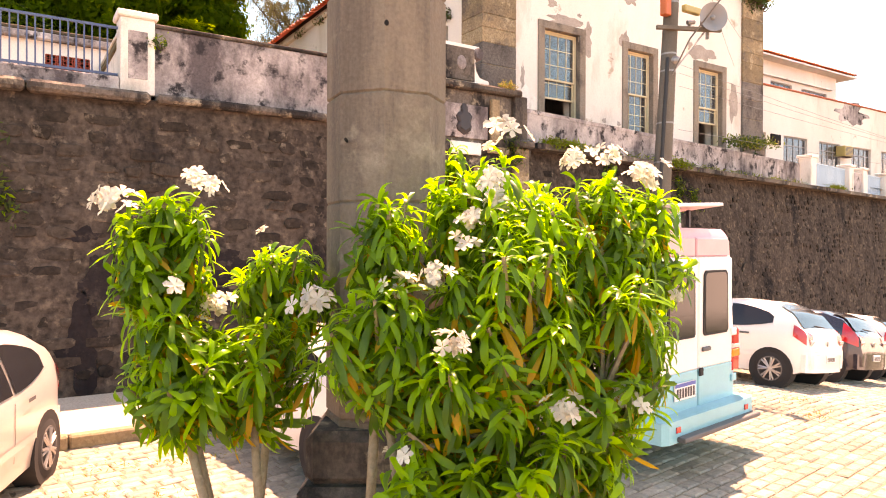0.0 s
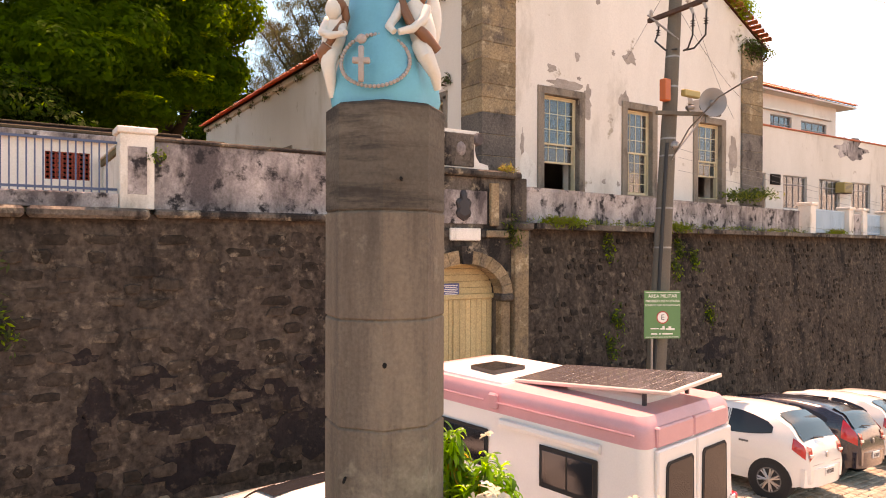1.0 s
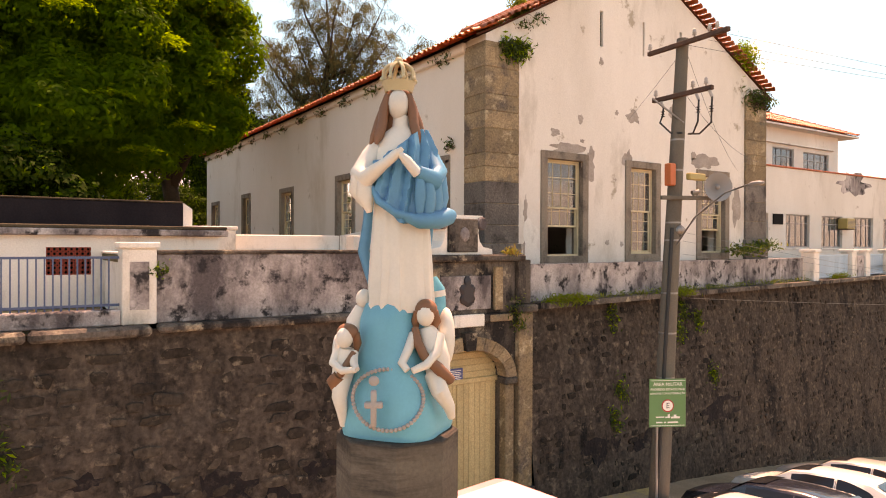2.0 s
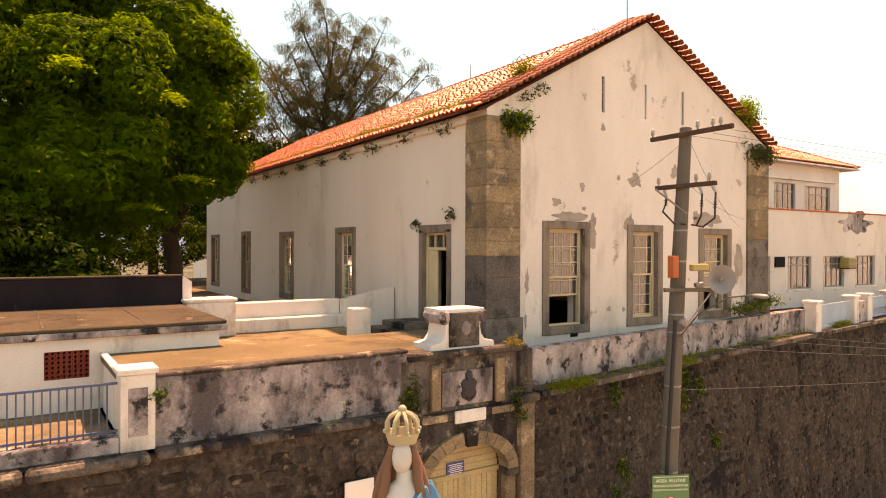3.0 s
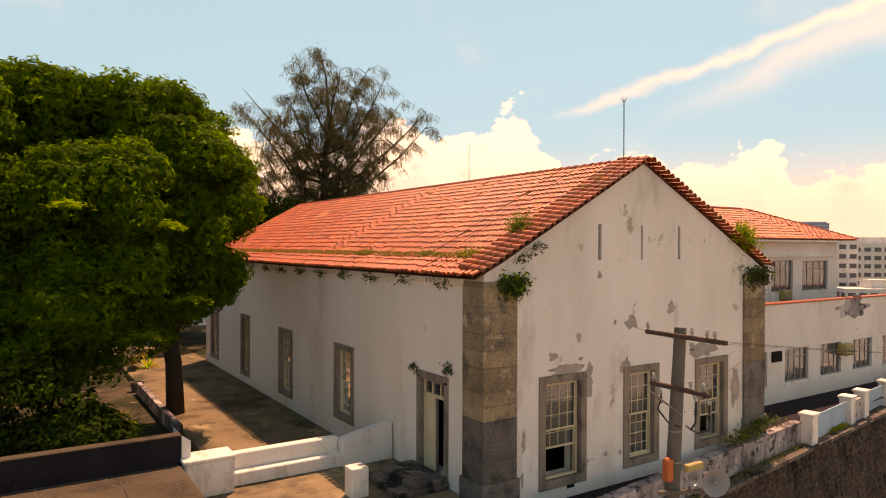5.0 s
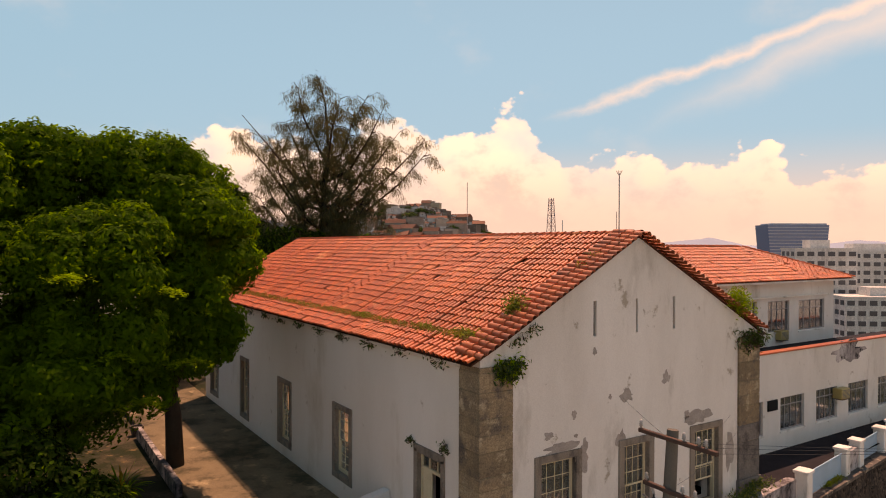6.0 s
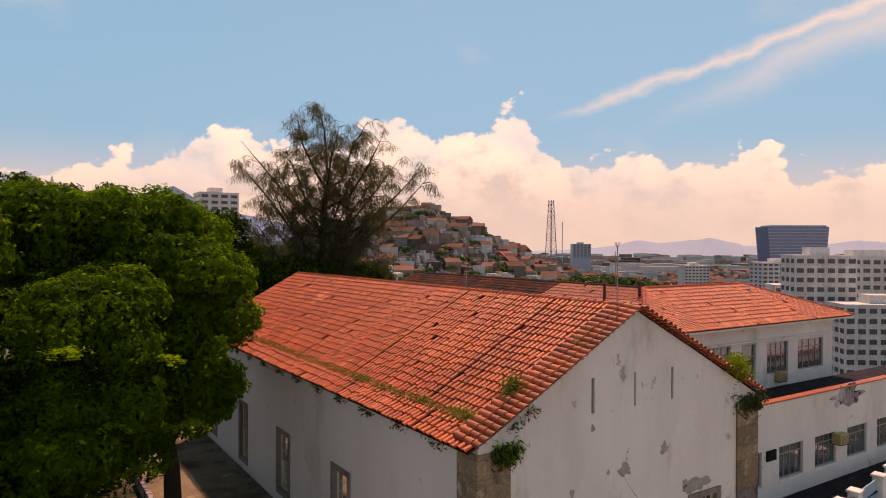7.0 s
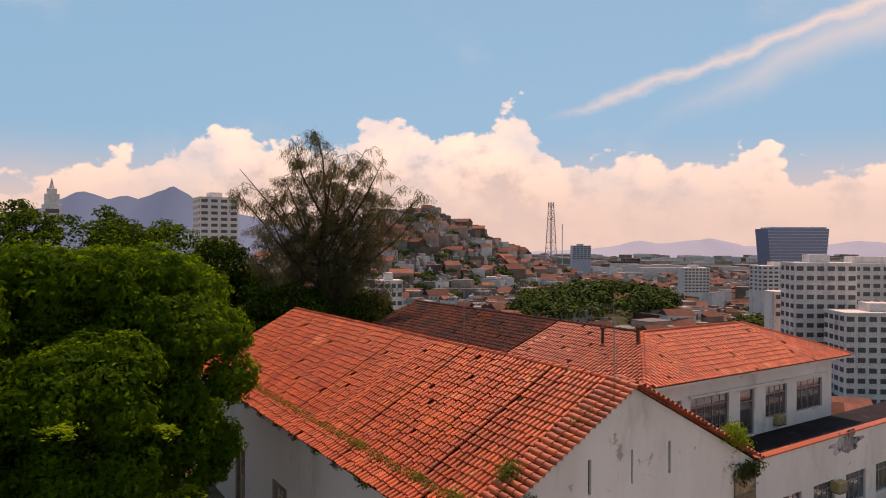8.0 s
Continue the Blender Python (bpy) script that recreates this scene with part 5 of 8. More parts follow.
bush((1.0, 3.22, 0), [((0.66, 3.62, 2.22), (0.22, 0.24, 0.36), 1.3), ((0.70, 3.48, 1.74), (0.26, 0.24, 0.34), 1.1), ((1.30, 3.70, 2.06), (0.28, 0.24, 0.28), 1.2), ((1.05, 3.4, 1.66), (0.36, 0.26, 0.28), 1.0)], 5,
     "leggy flowering bush with white blossoms and drooping green leaves", 128, 0.30)
bush((1.60, 2.72, 0), [((1.50, 2.84, 2.32), (0.19, 0.17, 0.26), 0.7), ((1.44, 2.72, 1.86), (0.28, 0.2, 0.32), 0.9), ((1.75, 2.55, 1.66), (0.36, 0.25, 0.50), 1.3), ((1.70, 2.50, 1.15), (0.40, 0.25, 0.34), 1.0)], 8,
     "dark green flowering bush in front of the column", 118, 0.22)
bush((2.35, 2.65, 0), [((2.12, 2.80, 2.42), (0.40, 0.32, 0.34), 1.3), ((2.62, 2.55, 2.34), (0.40, 0.30, 0.38), 1.3), ((3.0, 2.55, 2.26), (0.25, 0.28, 0.34), 0.9), ((2.74, 3.66, 2.44), (0.26, 0.26, 0.40), 1.0), ((2.60, 3.84, 2.72), (0.10, 0.10, 0.26), 0.3), ((2.75, 3.1, 2.2), (0.38, 0.3, 0.45), 0.9), ((2.02, 2.45, 1.95), (0.44, 0.28, 0.48), 1.4), ((2.45, 2.34, 1.78), (0.45, 0.30, 0.50), 1.4), ((2.12, 2.38, 1.15), (0.50, 0.32, 0.45), 1.6)], 12,
     "broad flowering bush thick with glossy leaves and white blossoms", 350, 0.20)


# ---- trees ----
def foliage(g, lobes, n_puffs, puff_r, leaves, inner=0.12):
    """Leaf places and normals: each lobe is covered with leafy puffs, and thinner leaves fill it."""
    cs, ns = [], []
    tot = sum(l[2] for l in lobes)
    for c, rad, share in lobes:
        c, rad = np.array(c, float), np.array(rad, float)
        k = max(int(n_puffs * share / tot), 3)
        v = unit(g.normal(size=(k, 3)))
        v[:, 2] = np.where(v[:, 2] < -0.45, -v[:, 2], v[:, 2])
        body = np.maximum(rad - puff_r * 0.55, 0.4)
        pc = c + v * body * g.uniform(0.86, 1.10, (k, 1))
        pr = puff_r * g.uniform(0.5, 1.3, k)
        for j in range(k):
            n = max(int(leaves * (pr[j] / puff_r) ** 2), 8)
            w = unit(g.normal(size=(n, 3)))
            flip = (w @ v[j]) < -0.35
            w[flip] *= -1
            # lumpy shell: shoots of unequal length
            shoot = 1 + 0.16 * np.sin(w[:, 0] * 7 + j) * np.sin(w[:, 1] * 7 + 2 * j) + 0.10 * np.sin(w[:, 2] * 11 + j)
            cs.append(pc[j] + w * (pr[j] * shoot * g.uniform(0.82, 1.06, n))[:, None] * np.array([1, 1, 0.82]))
            ns.append(unit(w * 1.0 + np.array([0, 0, 0.22]) + g.normal(size=(n, 3)) * 0.30))
        n = int(leaves * k * inner)
        w = unit(g.normal(size=(n, 3)))
        cs.append(c + w * body * g.uniform(0.3, 0.92, (n, 1)))
        ns.append(unit(w + g.normal(size=(n, 3)) * 0.4))
    return np.concatenate(cs), np.concatenate(ns)


def tree(base, limbs, lobes, label, mats, leaf, n_puffs, puff_r, leaves, seed, per=0.95, aspect=0.45):
    g = np.random.default_rng(seed)
    t = thing("tree", Matrix.Translation(base), label, "tree", "trees")
    mb = Mb()
    for pts, rad in limbs:
        mb.tube(pts, rad, 9)
    part("trunk", mb, "bark_dark", t, smooth=True)
    cs, ns = foliage(g, lobes, n_puffs, puff_r, leaves)
    part("crown", leaf_mesh("crown", cs, ns, leaf, mats, aspect, 0.3, per), None, t)
    return t


tree((5.6, 31.5, 5.0), [([(0.8, 0.6, -0.3), (0.7, 0.6, 2.5), (0.3, 0.6, 5), (-0.6, 1.0, 8)], [0.42, 0.36, 0.32, 0.2]), ([(0.5, 0.6, 3.6), (1.4, -0.5, 6.0), (1.8, -1.5, 8.5)], [0.24, 0.18, 0.08]),
                        ([(0.3, 0.6, 4.5), (-2.5, -1.5, 7.0), (-4.0, -2.0, 10)], [0.26, 0.18, 0.08]), ([(0.3, 0.8, 5), (1.0, 3.0, 9.0), (1.5, 3.5, 12)], [0.22, 0.15, 0.06])],
     [((-0.8, 1.6, 11.4), (4.1, 4.0, 3.6), 2.2), ((0.5, -0.4, 9.6), (3.0, 3.2, 3.6), 1.6), ((-4.4, 1.4, 11.2), (4.0, 3.8, 3.8), 2.0), ((-8.6, 0.5, 11.4), (4.0, 3.8, 4.0), 1.8), ((-7.5, -2.0, 7.4), (4.4, 3.6, 4.0), 1.8), ((-2.3, -2.6, 8.0), (4.2, 3.0, 3.6), 1.7), ((0.3, -1.6, 6.4), (2.2, 2.3, 2.5), 0.9),
      ((-5.4, -4.0, 4.9), (4.2, 2.6, 2.6), 1.1), ((-3.0, -2.8, 3.9), (2.8, 2.2, 2.4), 0.8), ((-7.5, -4.0, 2.4), (3.6, 2.4, 2.2), 0.8)],
     "broad shade tree with a dense dark green crown", ["crown", "crown_light"], 0.125, 400, 1.08, 760, 3, 0.985)
# pale young shoots that stand out of the crown
g = np.random.default_rng(77)
for x, y, z in ((-0.9, -5.6, 8.6), (0.3, -4.6, 5.8), (-2.6, -5.8, 6.4), (1.2, -3.5, 7.7), (-3.9, -6.3, 9.2), (-5.4, -6.2, 4.4), (-1.6, -5.4, 4.6), (-6.8, -5.8, 7.6)):
    cs, ns = [], []
    for k in range(8):
        a = g.uniform(0, 6.28)
        u = g.uniform(0, 1, (30, 1))
        cs.append(np.array((math.cos(a), math.sin(a), 0.12)) * u * 0.9 - np.array((0, 0, 0.30)) * u ** 2 + g.normal(size=(30, 3)) * 0.05)
        ns.append(unit(np.array((0, 0, 1.0)) + g.normal(size=(30, 3)) * 0.25))
    part("young_shoot", leaf_mesh("young_shoot", np.concatenate(cs), np.concatenate(ns), 0.11, "crown_light", 0.35, 0.2), None, bpy.data.objects["tree"], "pale green young shoot", m=pose(x, y, z))
tree((-6.5, 27.5, 5.0), [([(0, 0, -0.3), (0, 0, 4), (0.5, 0, 7)], [0.35, 0.3, 0.1])], [((0, 0, 8.4), (5.0, 4.0, 4.4), 2), ((-4, 2, 9), (4, 4, 4), 1.2), ((2.6, -2.2, 5.0), (3.0, 2.0, 2.2), 0.8)],
     "dark shade tree at the edge of the yard", ["crown", "crown_light"], 0.13, 150, 1.1, 380, 4, 0.95)
# Far yard trees mix in the leaf tone that has shade painted in.
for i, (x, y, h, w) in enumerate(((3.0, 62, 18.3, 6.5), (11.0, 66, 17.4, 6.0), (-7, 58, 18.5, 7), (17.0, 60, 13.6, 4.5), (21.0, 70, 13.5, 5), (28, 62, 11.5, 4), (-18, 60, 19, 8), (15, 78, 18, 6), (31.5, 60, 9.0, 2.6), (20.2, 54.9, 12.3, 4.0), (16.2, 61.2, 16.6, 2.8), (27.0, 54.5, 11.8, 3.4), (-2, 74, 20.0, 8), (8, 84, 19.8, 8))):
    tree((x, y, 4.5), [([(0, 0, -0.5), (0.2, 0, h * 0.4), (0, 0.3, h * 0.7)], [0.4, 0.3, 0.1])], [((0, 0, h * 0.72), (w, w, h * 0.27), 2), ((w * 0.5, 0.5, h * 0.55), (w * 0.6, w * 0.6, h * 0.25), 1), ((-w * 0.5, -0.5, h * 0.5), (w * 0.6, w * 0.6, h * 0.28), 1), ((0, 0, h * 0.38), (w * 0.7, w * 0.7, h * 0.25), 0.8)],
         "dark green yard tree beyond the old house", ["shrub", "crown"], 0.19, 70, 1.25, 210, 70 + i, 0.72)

# dark shrubbery in the yard, its shade put into the leaf colour
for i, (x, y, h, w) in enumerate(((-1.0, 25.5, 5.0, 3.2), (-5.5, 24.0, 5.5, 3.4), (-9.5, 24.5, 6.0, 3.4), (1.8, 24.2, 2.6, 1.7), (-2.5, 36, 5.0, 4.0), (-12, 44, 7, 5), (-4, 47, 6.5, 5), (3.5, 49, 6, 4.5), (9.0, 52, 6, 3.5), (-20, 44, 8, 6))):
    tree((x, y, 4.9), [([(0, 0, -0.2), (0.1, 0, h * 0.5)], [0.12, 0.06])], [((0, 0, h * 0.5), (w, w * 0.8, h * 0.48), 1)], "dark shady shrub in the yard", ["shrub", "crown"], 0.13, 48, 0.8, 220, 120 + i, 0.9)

# feathery casuarina beyond the house
g = np.random.default_rng(9)
cas = thing("casuarina_tree", pose(24.0, 56.0, 4.5), "tall feathery casuarina with drooping grey-green needles", "tree", "trees")
mb = Mb()
r = random.Random(17)
roots_, tips_ = [], []
across, ahead = Vector((math.cos(radians(33)), -math.sin(radians(33)), 0)), Vector((math.sin(radians(33)), math.cos(radians(33)), 0))
mb.tube([across * (-1.6 + 0.09 * h + 0.15 * math.sin(h)) + Vector((0, 0, h)) for h in (-0.5, 5, 9, 13, 17, 20)], [0.5, 0.44, 0.38, 0.30, 0.20, 0.10], 9)
# limbs: reach across, top height, start height, how full
BOUGHS = [(-0.9, 26.0, 14, 1.0), (-2.4, 24.6, 13, 1.0), (3.6, 24.6, 13, 1.0), (1.6, 23.4, 13, 0.9), (-8.2, 22.8, 10, 0.5), (-7.4, 20.4, 10, 0.5), (-5.4, 21.0, 11, 0.8), (-3.8, 22.0, 12, 0.9), (5.2, 23.0, 12, 0.8), (8.8, 20.6, 11, 0.5), (9.0, 19.2, 11, 0.4), (6.6, 20.6, 11, 0.6), (4.6, 20.4, 11, 1.0),
         (2.6, 20.8, 12, 1.1), (0.2, 21.8, 12, 1.1), (-1.8, 20.2, 11, 1.1), (-4.4, 18.6, 10, 1.1), (-6.6, 17.4, 9, 0.8), (-7.8, 15.4, 8, 0.7), (-5.4, 15.0, 8, 1.0), (-2.8, 16.6, 9, 1.2), (0.4, 18.4, 10, 1.3), (2.4, 17.4, 10, 1.3), (4.6, 17.0, 9, 1.2), (6.4, 17.8, 10, 0.8), (3.8, 14.4, 8, 1.2), (1.4, 14.8, 9, 1.3),
         (-1.2, 13.6, 8, 1.2), (-4.0, 12.4, 7, 1.0), (5.4, 12.6, 7, 1.0), (2.6, 11.4, 7, 1.0)]
for lat, top_, h0, full in BOUGHS:
    off = ahead * r.uniform(-3.0, 3.0)
    h0 = min(max(h0 + 1.0, top_ - 6.5), 19.5)
    p0 = across * (-1.6 + 0.09 * h0) + Vector((0, 0, h0))
    p3 = across * lat + off + Vector((0, 0, top_))
    sagv = Vector((0, 0, -0.16 * (p3 - p0).length))
    p1, p2 = p0.lerp(p3, 0.35) + sagv + across * r.uniform(-.3, .3), p0.lerp(p3, 0.7) + sagv * 0.5 + across * r.uniform(-.4, .4)
    mb.tube([p0, p1, p2, p3], [0.16, 0.11, 0.07, 0.02], 6)
    for j in range(int(36 * full)):
        t = r.uniform(0.30, 1.0)
        c0 = p0.lerp(p1, t / 0.35) if t < 0.35 else (p1.lerp(p2, (t - 0.35) / 0.35) if t < 0.7 else p2.lerp(p3, (t - 0.7) / 0.3))
        way = (Vector((r.gauss(0, 1), r.gauss(0, 1), 0)).normalized() + across * 0.35 * (1 if lat > 0 else -1) + Vector((0, 0, r.uniform(-0.1, 0.7)))).normalized()
        reach = r.uniform(0.7, 2.6) * (1.25 - 0.45 * t)
        pa, pb = c0 + way * reach * 0.55 + Vector((0, 0, 0.10)), c0 + way * reach + Vector((0, 0, -0.30 * reach))
        mb.tube([c0, pa, pb], [0.035, 0.022, 0.008], 4)
        for q in range(8):
            u = r.uniform(0.15, 1.0)
            e0 = c0.lerp(pa, u * 2) if u < 0.5 else pa.lerp(pb, u * 2 - 1)
            side_ = Vector((r.gauss(0, 1), r.gauss(0, 1), r.uniform(-0.5, 0.3))).normalized()
            roots_.append(e0)
            tips_.append(e0 + side_ * r.uniform(0.25, 0.7) + Vector((0, 0, -0.35)))
part("trunk", mb, "bark_dark", cas, smooth=True)
# needles hang in tassels from each twig
a_, b_ = np.array(roots_), np.array(tips_)
per_ = 12
u = g.uniform(0, 1.0, (len(a_), per_, 1))
cs = (a_[:, None] * (1 - u) + b_[:, None] * u + g.normal(size=(len(a_), per_, 3)) * 0.13).reshape(-1, 3)
nn = len(cs)
fall = np.repeat(unit(b_ - a_), per_, 0)
ax = unit(fall * 0.25 + np.array([0, 0, -0.85]) + g.normal(size=(nn, 3)) * 0.30)
bx = unit(np.cross(ax, g.normal(size=(nn, 3))))
s_ = g.uniform(0.12, 0.34, (nn, 1))
v = np.stack([cs, cs + ax * s_ + bx * 0.015, cs + ax * s_ * 2, cs + ax * s_ - bx * 0.015], 1).reshape(-1, 3)
me = bpy.data.meshes.new("needles")
me.from_pydata(v.tolist(), [], (np.arange(nn)[:, None] * 4 + np.arange(4)[None]).tolist())
me.materials.append(M["needle"])
part("crown", me, None, cas)


# ---- weeds, ferns and grass on walls and roofs ----
def tuft(name, pts, n, size, spread, mats, label, category, seed, upw=1.0, aspect=0.16):
    """Blades and leaflets about the given places, one object."""
    g = np.random.default_rng(seed)
    pts = np.array(pts)
    c = pts[g.integers(0, len(pts), n)] + g.normal(size=(n, 3)) * np.array(spread)
    nrm = unit(g.normal(size=(n, 3)) + np.array([0, -0.5, upw * 0.4]))
    me = leaf_mesh(name, c, nrm, size, mats, aspect, 0.3, 0.75)
    return tagged(part(name, me, None), label, category, "wall weeds", "stuff")


line = lambda a, b, n: [tuple(Vector(a).lerp(Vector(b), i / (n - 1))) for i in range(n)]
tuft("fern_clump", [(11.75, 14.95, 11.72), (12.0, 14.93, 11.66), (12.25, 14.9, 11.78)], 800, 0.09, (0.17, 0.06, 0.15), ["moss", "crown_light"], "dark green fern clump hanging below the roof corner", "fern", 1, aspect=0.3)
tuft("fern_clump", [(23.6, 14.95, 11.7), (24.2, 14.95, 11.75)], 600, 0.10, (0.3, 0.06, 0.2), ["moss", "rust"], "brown-green fern clump under the far eave corner", "fern", 2, aspect=0.3)
tuft("roof_bush", [(23.0, 14.9, 13.2), (22.6, 14.9, 13.4), (23.2, 14.9, 13.0), (22.9, 14.9, 13.45)], 1300, 0.065, (0.20, 0.18, 0.16), ["crown_light", "grass"], "bright green bush growing from the roof edge", "bush", 3, aspect=0.35)
tuft("roof_weed", [(12.8, 15.7, 13.15), (12.95, 15.7, 13.4), (12.85, 15.8, 13.3)], 900, 0.11, (0.16, 0.16, 0.2), ["grass", "moss"], "green weed tuft on the roof hip", "weeds", 4)
tuft("roof_weed", line((11.68, 15.6, 12.52), (11.68, 45, 12.52), 60), 9000, 0.10, (0.13, 0.3, 0.05), ["drygrass", "grass"], "line of dry grass along the break of the roof", "weeds", 5)
tuft("roof_weed", [(11.7, 16.2, 12.55), (11.75, 17.0, 12.55), (11.7, 19.0, 12.55), (11.7, 23.4, 12.55), (11.75, 16.5, 12.6)], 1100, 0.11, (0.12, 0.3, 0.07), ["grass", "drygrass"], "grass tufts in the roof valley", "weeds", 6)
tuft("roof_weed", [(15.6, 15.5, 14.7), (15.9, 15.4, 14.9), (15.3, 15.3, 14.55)], 160, 0.09, (0.14, 0.1, 0.12), ["grass", "moss"], "thin weeds on the rake tiles", "weeds", 7)
tuft("eave_fern", line((10.9, 17.0, 11.75), (10.95, 45, 11.75), 13), 900, 0.085, (0.06, 0.28, 0.10), ["moss", "rust"], "ragged ferns below the long eave", "fern", 8, aspect=0.3)
tuft("rake_fern", line((12.3, 14.95, 12.45), (13.0, 14.95, 12.85), 5), 120, 0.07, (0.12, 0.05, 0.1), ["moss", "rust"], "dry ferns below the rake", "fern", 9, aspect=0.3)
tuft("ledge_grass", line((11.2, 12.5, 4.86), (27, 14.9, 4.86), 40), 1000, 0.075, (0.2, 0.1, 0.05), ["grass", "moss"], "grass growing along the wall ledge", "grass", 10)
tuft("ledge_grass", [(11.4, 12.4, 4.85), (11.9, 12.45, 4.85), (16.6, 13.1, 4.85), (17.2, 13.2, 4.8), (30.2, 15.3, 4.9), (31.0, 15.4, 4.9)], 1300, 0.09, (0.3, 0.07, 0.06), ["grass", "crown_light"], "thick green grass clumps on the ledge", "grass", 11)
for i, (x, z) in enumerate(((13.9, 4.35), (17.6, 4.3), (17.3, 3.7), (18.4, 3.9), (13.6, 1.6), (14.0, 2.3), (-0.4, 4.0), (-0.2, 3.1), (19.0, 2.2))):
    tuft("wall_fern", [(x, wall_y(x, z) - 0.06, z), (x + 0.12, wall_y(x, z) - 0.06, z - 0.25)], 170, 0.07, (0.12, 0.05, 0.17), ["moss", "crown_light"], "fern clump rooted in the rubble wall", "fern", 20 + i, aspect=0.3)
tuft("gate_weed", [(9.75, 12.35, 6.05), (9.85, 12.35, 6.0)], 160, 0.07, (0.10, 0.06, 0.06), ["drygrass", "grass"], "yellow-green weed on the gateway cornice", "weeds", 40)
tuft("gate_weed", [(10.1, 12.3, 4.5), (9.95, 12.3, 4.6), (7.0, 12.3, 4.9), (7.1, 12.3, 5.1)], 420, 0.07, (0.10, 0.06, 0.2), ["moss", "grass"], "green moss and ferns in the gateway joints", "weeds", 41, aspect=0.3)
tuft("parapet_bush", [(21.8, 14.3, 6.05), (22.8, 14.5, 6.1), (23.9, 14.7, 6.25)], 800, 0.085, (0.45, 0.15, 0.10), ["moss", "grass"], "low weeds and ferns on the parapet top", "weeds", 42, aspect=0.3)
tuft("pier_weed", [(2.15, 12.25, 5.75), (4.9, 20.7, 6.6), (5.1, 21.0, 6.55)], 200, 0.06, (0.08, 0.05, 0.06), ["moss", "crown_light"], "small weed at the pier", "weeds", 43, aspect=0.3)
tuft("patio_weed", line((-3, 12.75, 5.0), (1.2, 12.8, 4.95), 8), 320, 0.06, (0.25, 0.1, 0.04), ["grass", "drygrass"], "weeds along the railing foot", "weeds", 44)
tuft("door_weed", [(HX0 - 0.1, 18.75, 8.95), (HX0 - 0.1, 16.75, 9.15)], 160, 0.07, (0.05, 0.1, 0.09), ["moss", "rust"], "dry ferns on the door lintel", "weeds", 45, aspect=0.3)
tuft("street_weed", [(0.9, 7.6, 0.03), (1.6, 7.4, 0.03), (9.2, 4.9, 0.03), (11.5, 4.8, 0.03), (1.2, 6.4, 0.03), (9.9, 5.5, 0.03), (0.5, 6.8, 0.03)], 420, 0.028, (0.22, 0.12, 0.006), ["drygrass", "grass"], "dry yellow grass between the setts", "grass", 46)
for x, y, s in ((3.2, 27.6, 1.0), (2.2, 26.2, 1.3), (4.1, 30.0, 1.0), (1.2, 28.5, 1.2)):
    pts, nn_ = [], []
    g = np.random.default_rng(int(x * 100))
    mb = Mb()
    for k in range(26):
        a = k * 2.4
        o = Vector((math.cos(a), math.sin(a), g.uniform(0.3, 1.4)))
        spoon_leaf(mb, (0, 0, 0.3), o, s * g.uniform(0.8, 1.2), 0.11, 1.1, random.Random(k), 1 if k % 3 else 0)
    ob = part("yard_plant", mb, ["crown_light", "crown", "leaf_yellow"], None, smooth=True)
    ob.matrix_basis = pose(x, y, 4.9)
    tagged(ob, "strappy tropical plant at the yard edge", "plant", "yard plants")

# lightning rods and a roof pole
for x, y, z0, h in ((17.4, 15.75, 15.65, 2.05), (23.2, 33.0, 13.1, 6.0), (31.2, 28.5, 15.2, 2.2)):
    rd = thing("lightning_rod", pose(x, y, z0), "thin steel lightning rod on the roof ridge", "lightning rod", "roof rods")
    part("rod", Mb().tube([(0, 0, 0), (0, 0, h)], 0.022, 6), "steel", rd)
    if h < 2.1:
        for k in range(4):
            a = k * math.pi / 2 + 0.4
            part("prong", Mb().tube([(0, 0, h - 0.05), (0.10 * math.cos(a), 0.10 * math.sin(a), h + 0.15)], 0.010, 5), "steel", rd)

# low wall, pots and spiky plants along the yard path
yw = part("yard_wall", box(5.7, 28.5, 4.9, 5.95, 38.5, 5.6, 0.02), "plaster_dirty", None)
tagged(yw, "low whitewashed wall along the shady yard", "low wall")
for i, (x, y, s_) in enumerate(((5.83, 39.2, 1.0), (6.3, 44.2, 0.8))):
    pt = thing("plant_pot", pose(x, y, 4.95), "weathered clay pot beside the yard wall", "plant pot", "plant pots")
    part("pot", Mb().lathe((0, 0, 0), [(0.22 * s_, 0), (0.32 * s_, 0.3), (0.36 * s_, 0.55), (0.30 * s_, 0.55), (0.28 * s_, 0.45)], 14), "granite_dark", pt)
rb_ = random.Random(55)
for i, (x, y, n, ln, z) in enumerate(((7.3, 45.0, 60, 1.2, 5.0), (6.6, 46.8, 50, 1.0, 5.0), (3.9, 30.5, 46, 1.3, 4.95), (3.0, 29.2, 40, 1.1, 4.95), (7.7, 48.5, 46, 1.1, 5.0), (4.9, 22.2, 26, 0.5, 5.05))):
    br = thing("spiky_plant", pose(x, y, z), "spiky bromeliad with yellow and green leaves in the yard", "plant", "spiky plants")
    mb = Mb()
    for k in range(n):
        a = rb_.uniform(0, 6.28)
        el_ = rb_.uniform(0.35, 1.35)
        spoon_leaf(mb, (0, 0, 0.05), Vector((math.cos(a) * math.cos(el_), math.sin(a) * math.cos(el_), math.sin(el_))), ln * rb_.uniform(0.7, 1.1), 0.11, rb_.uniform(0.4, 1.6), rb_, 2 if rb_.random() < 0.45 else rb_.randrange(2))
    part("rosette", mb, ["leaf", "leaf_dark", "leaf_yellow"], br, smooth=True)

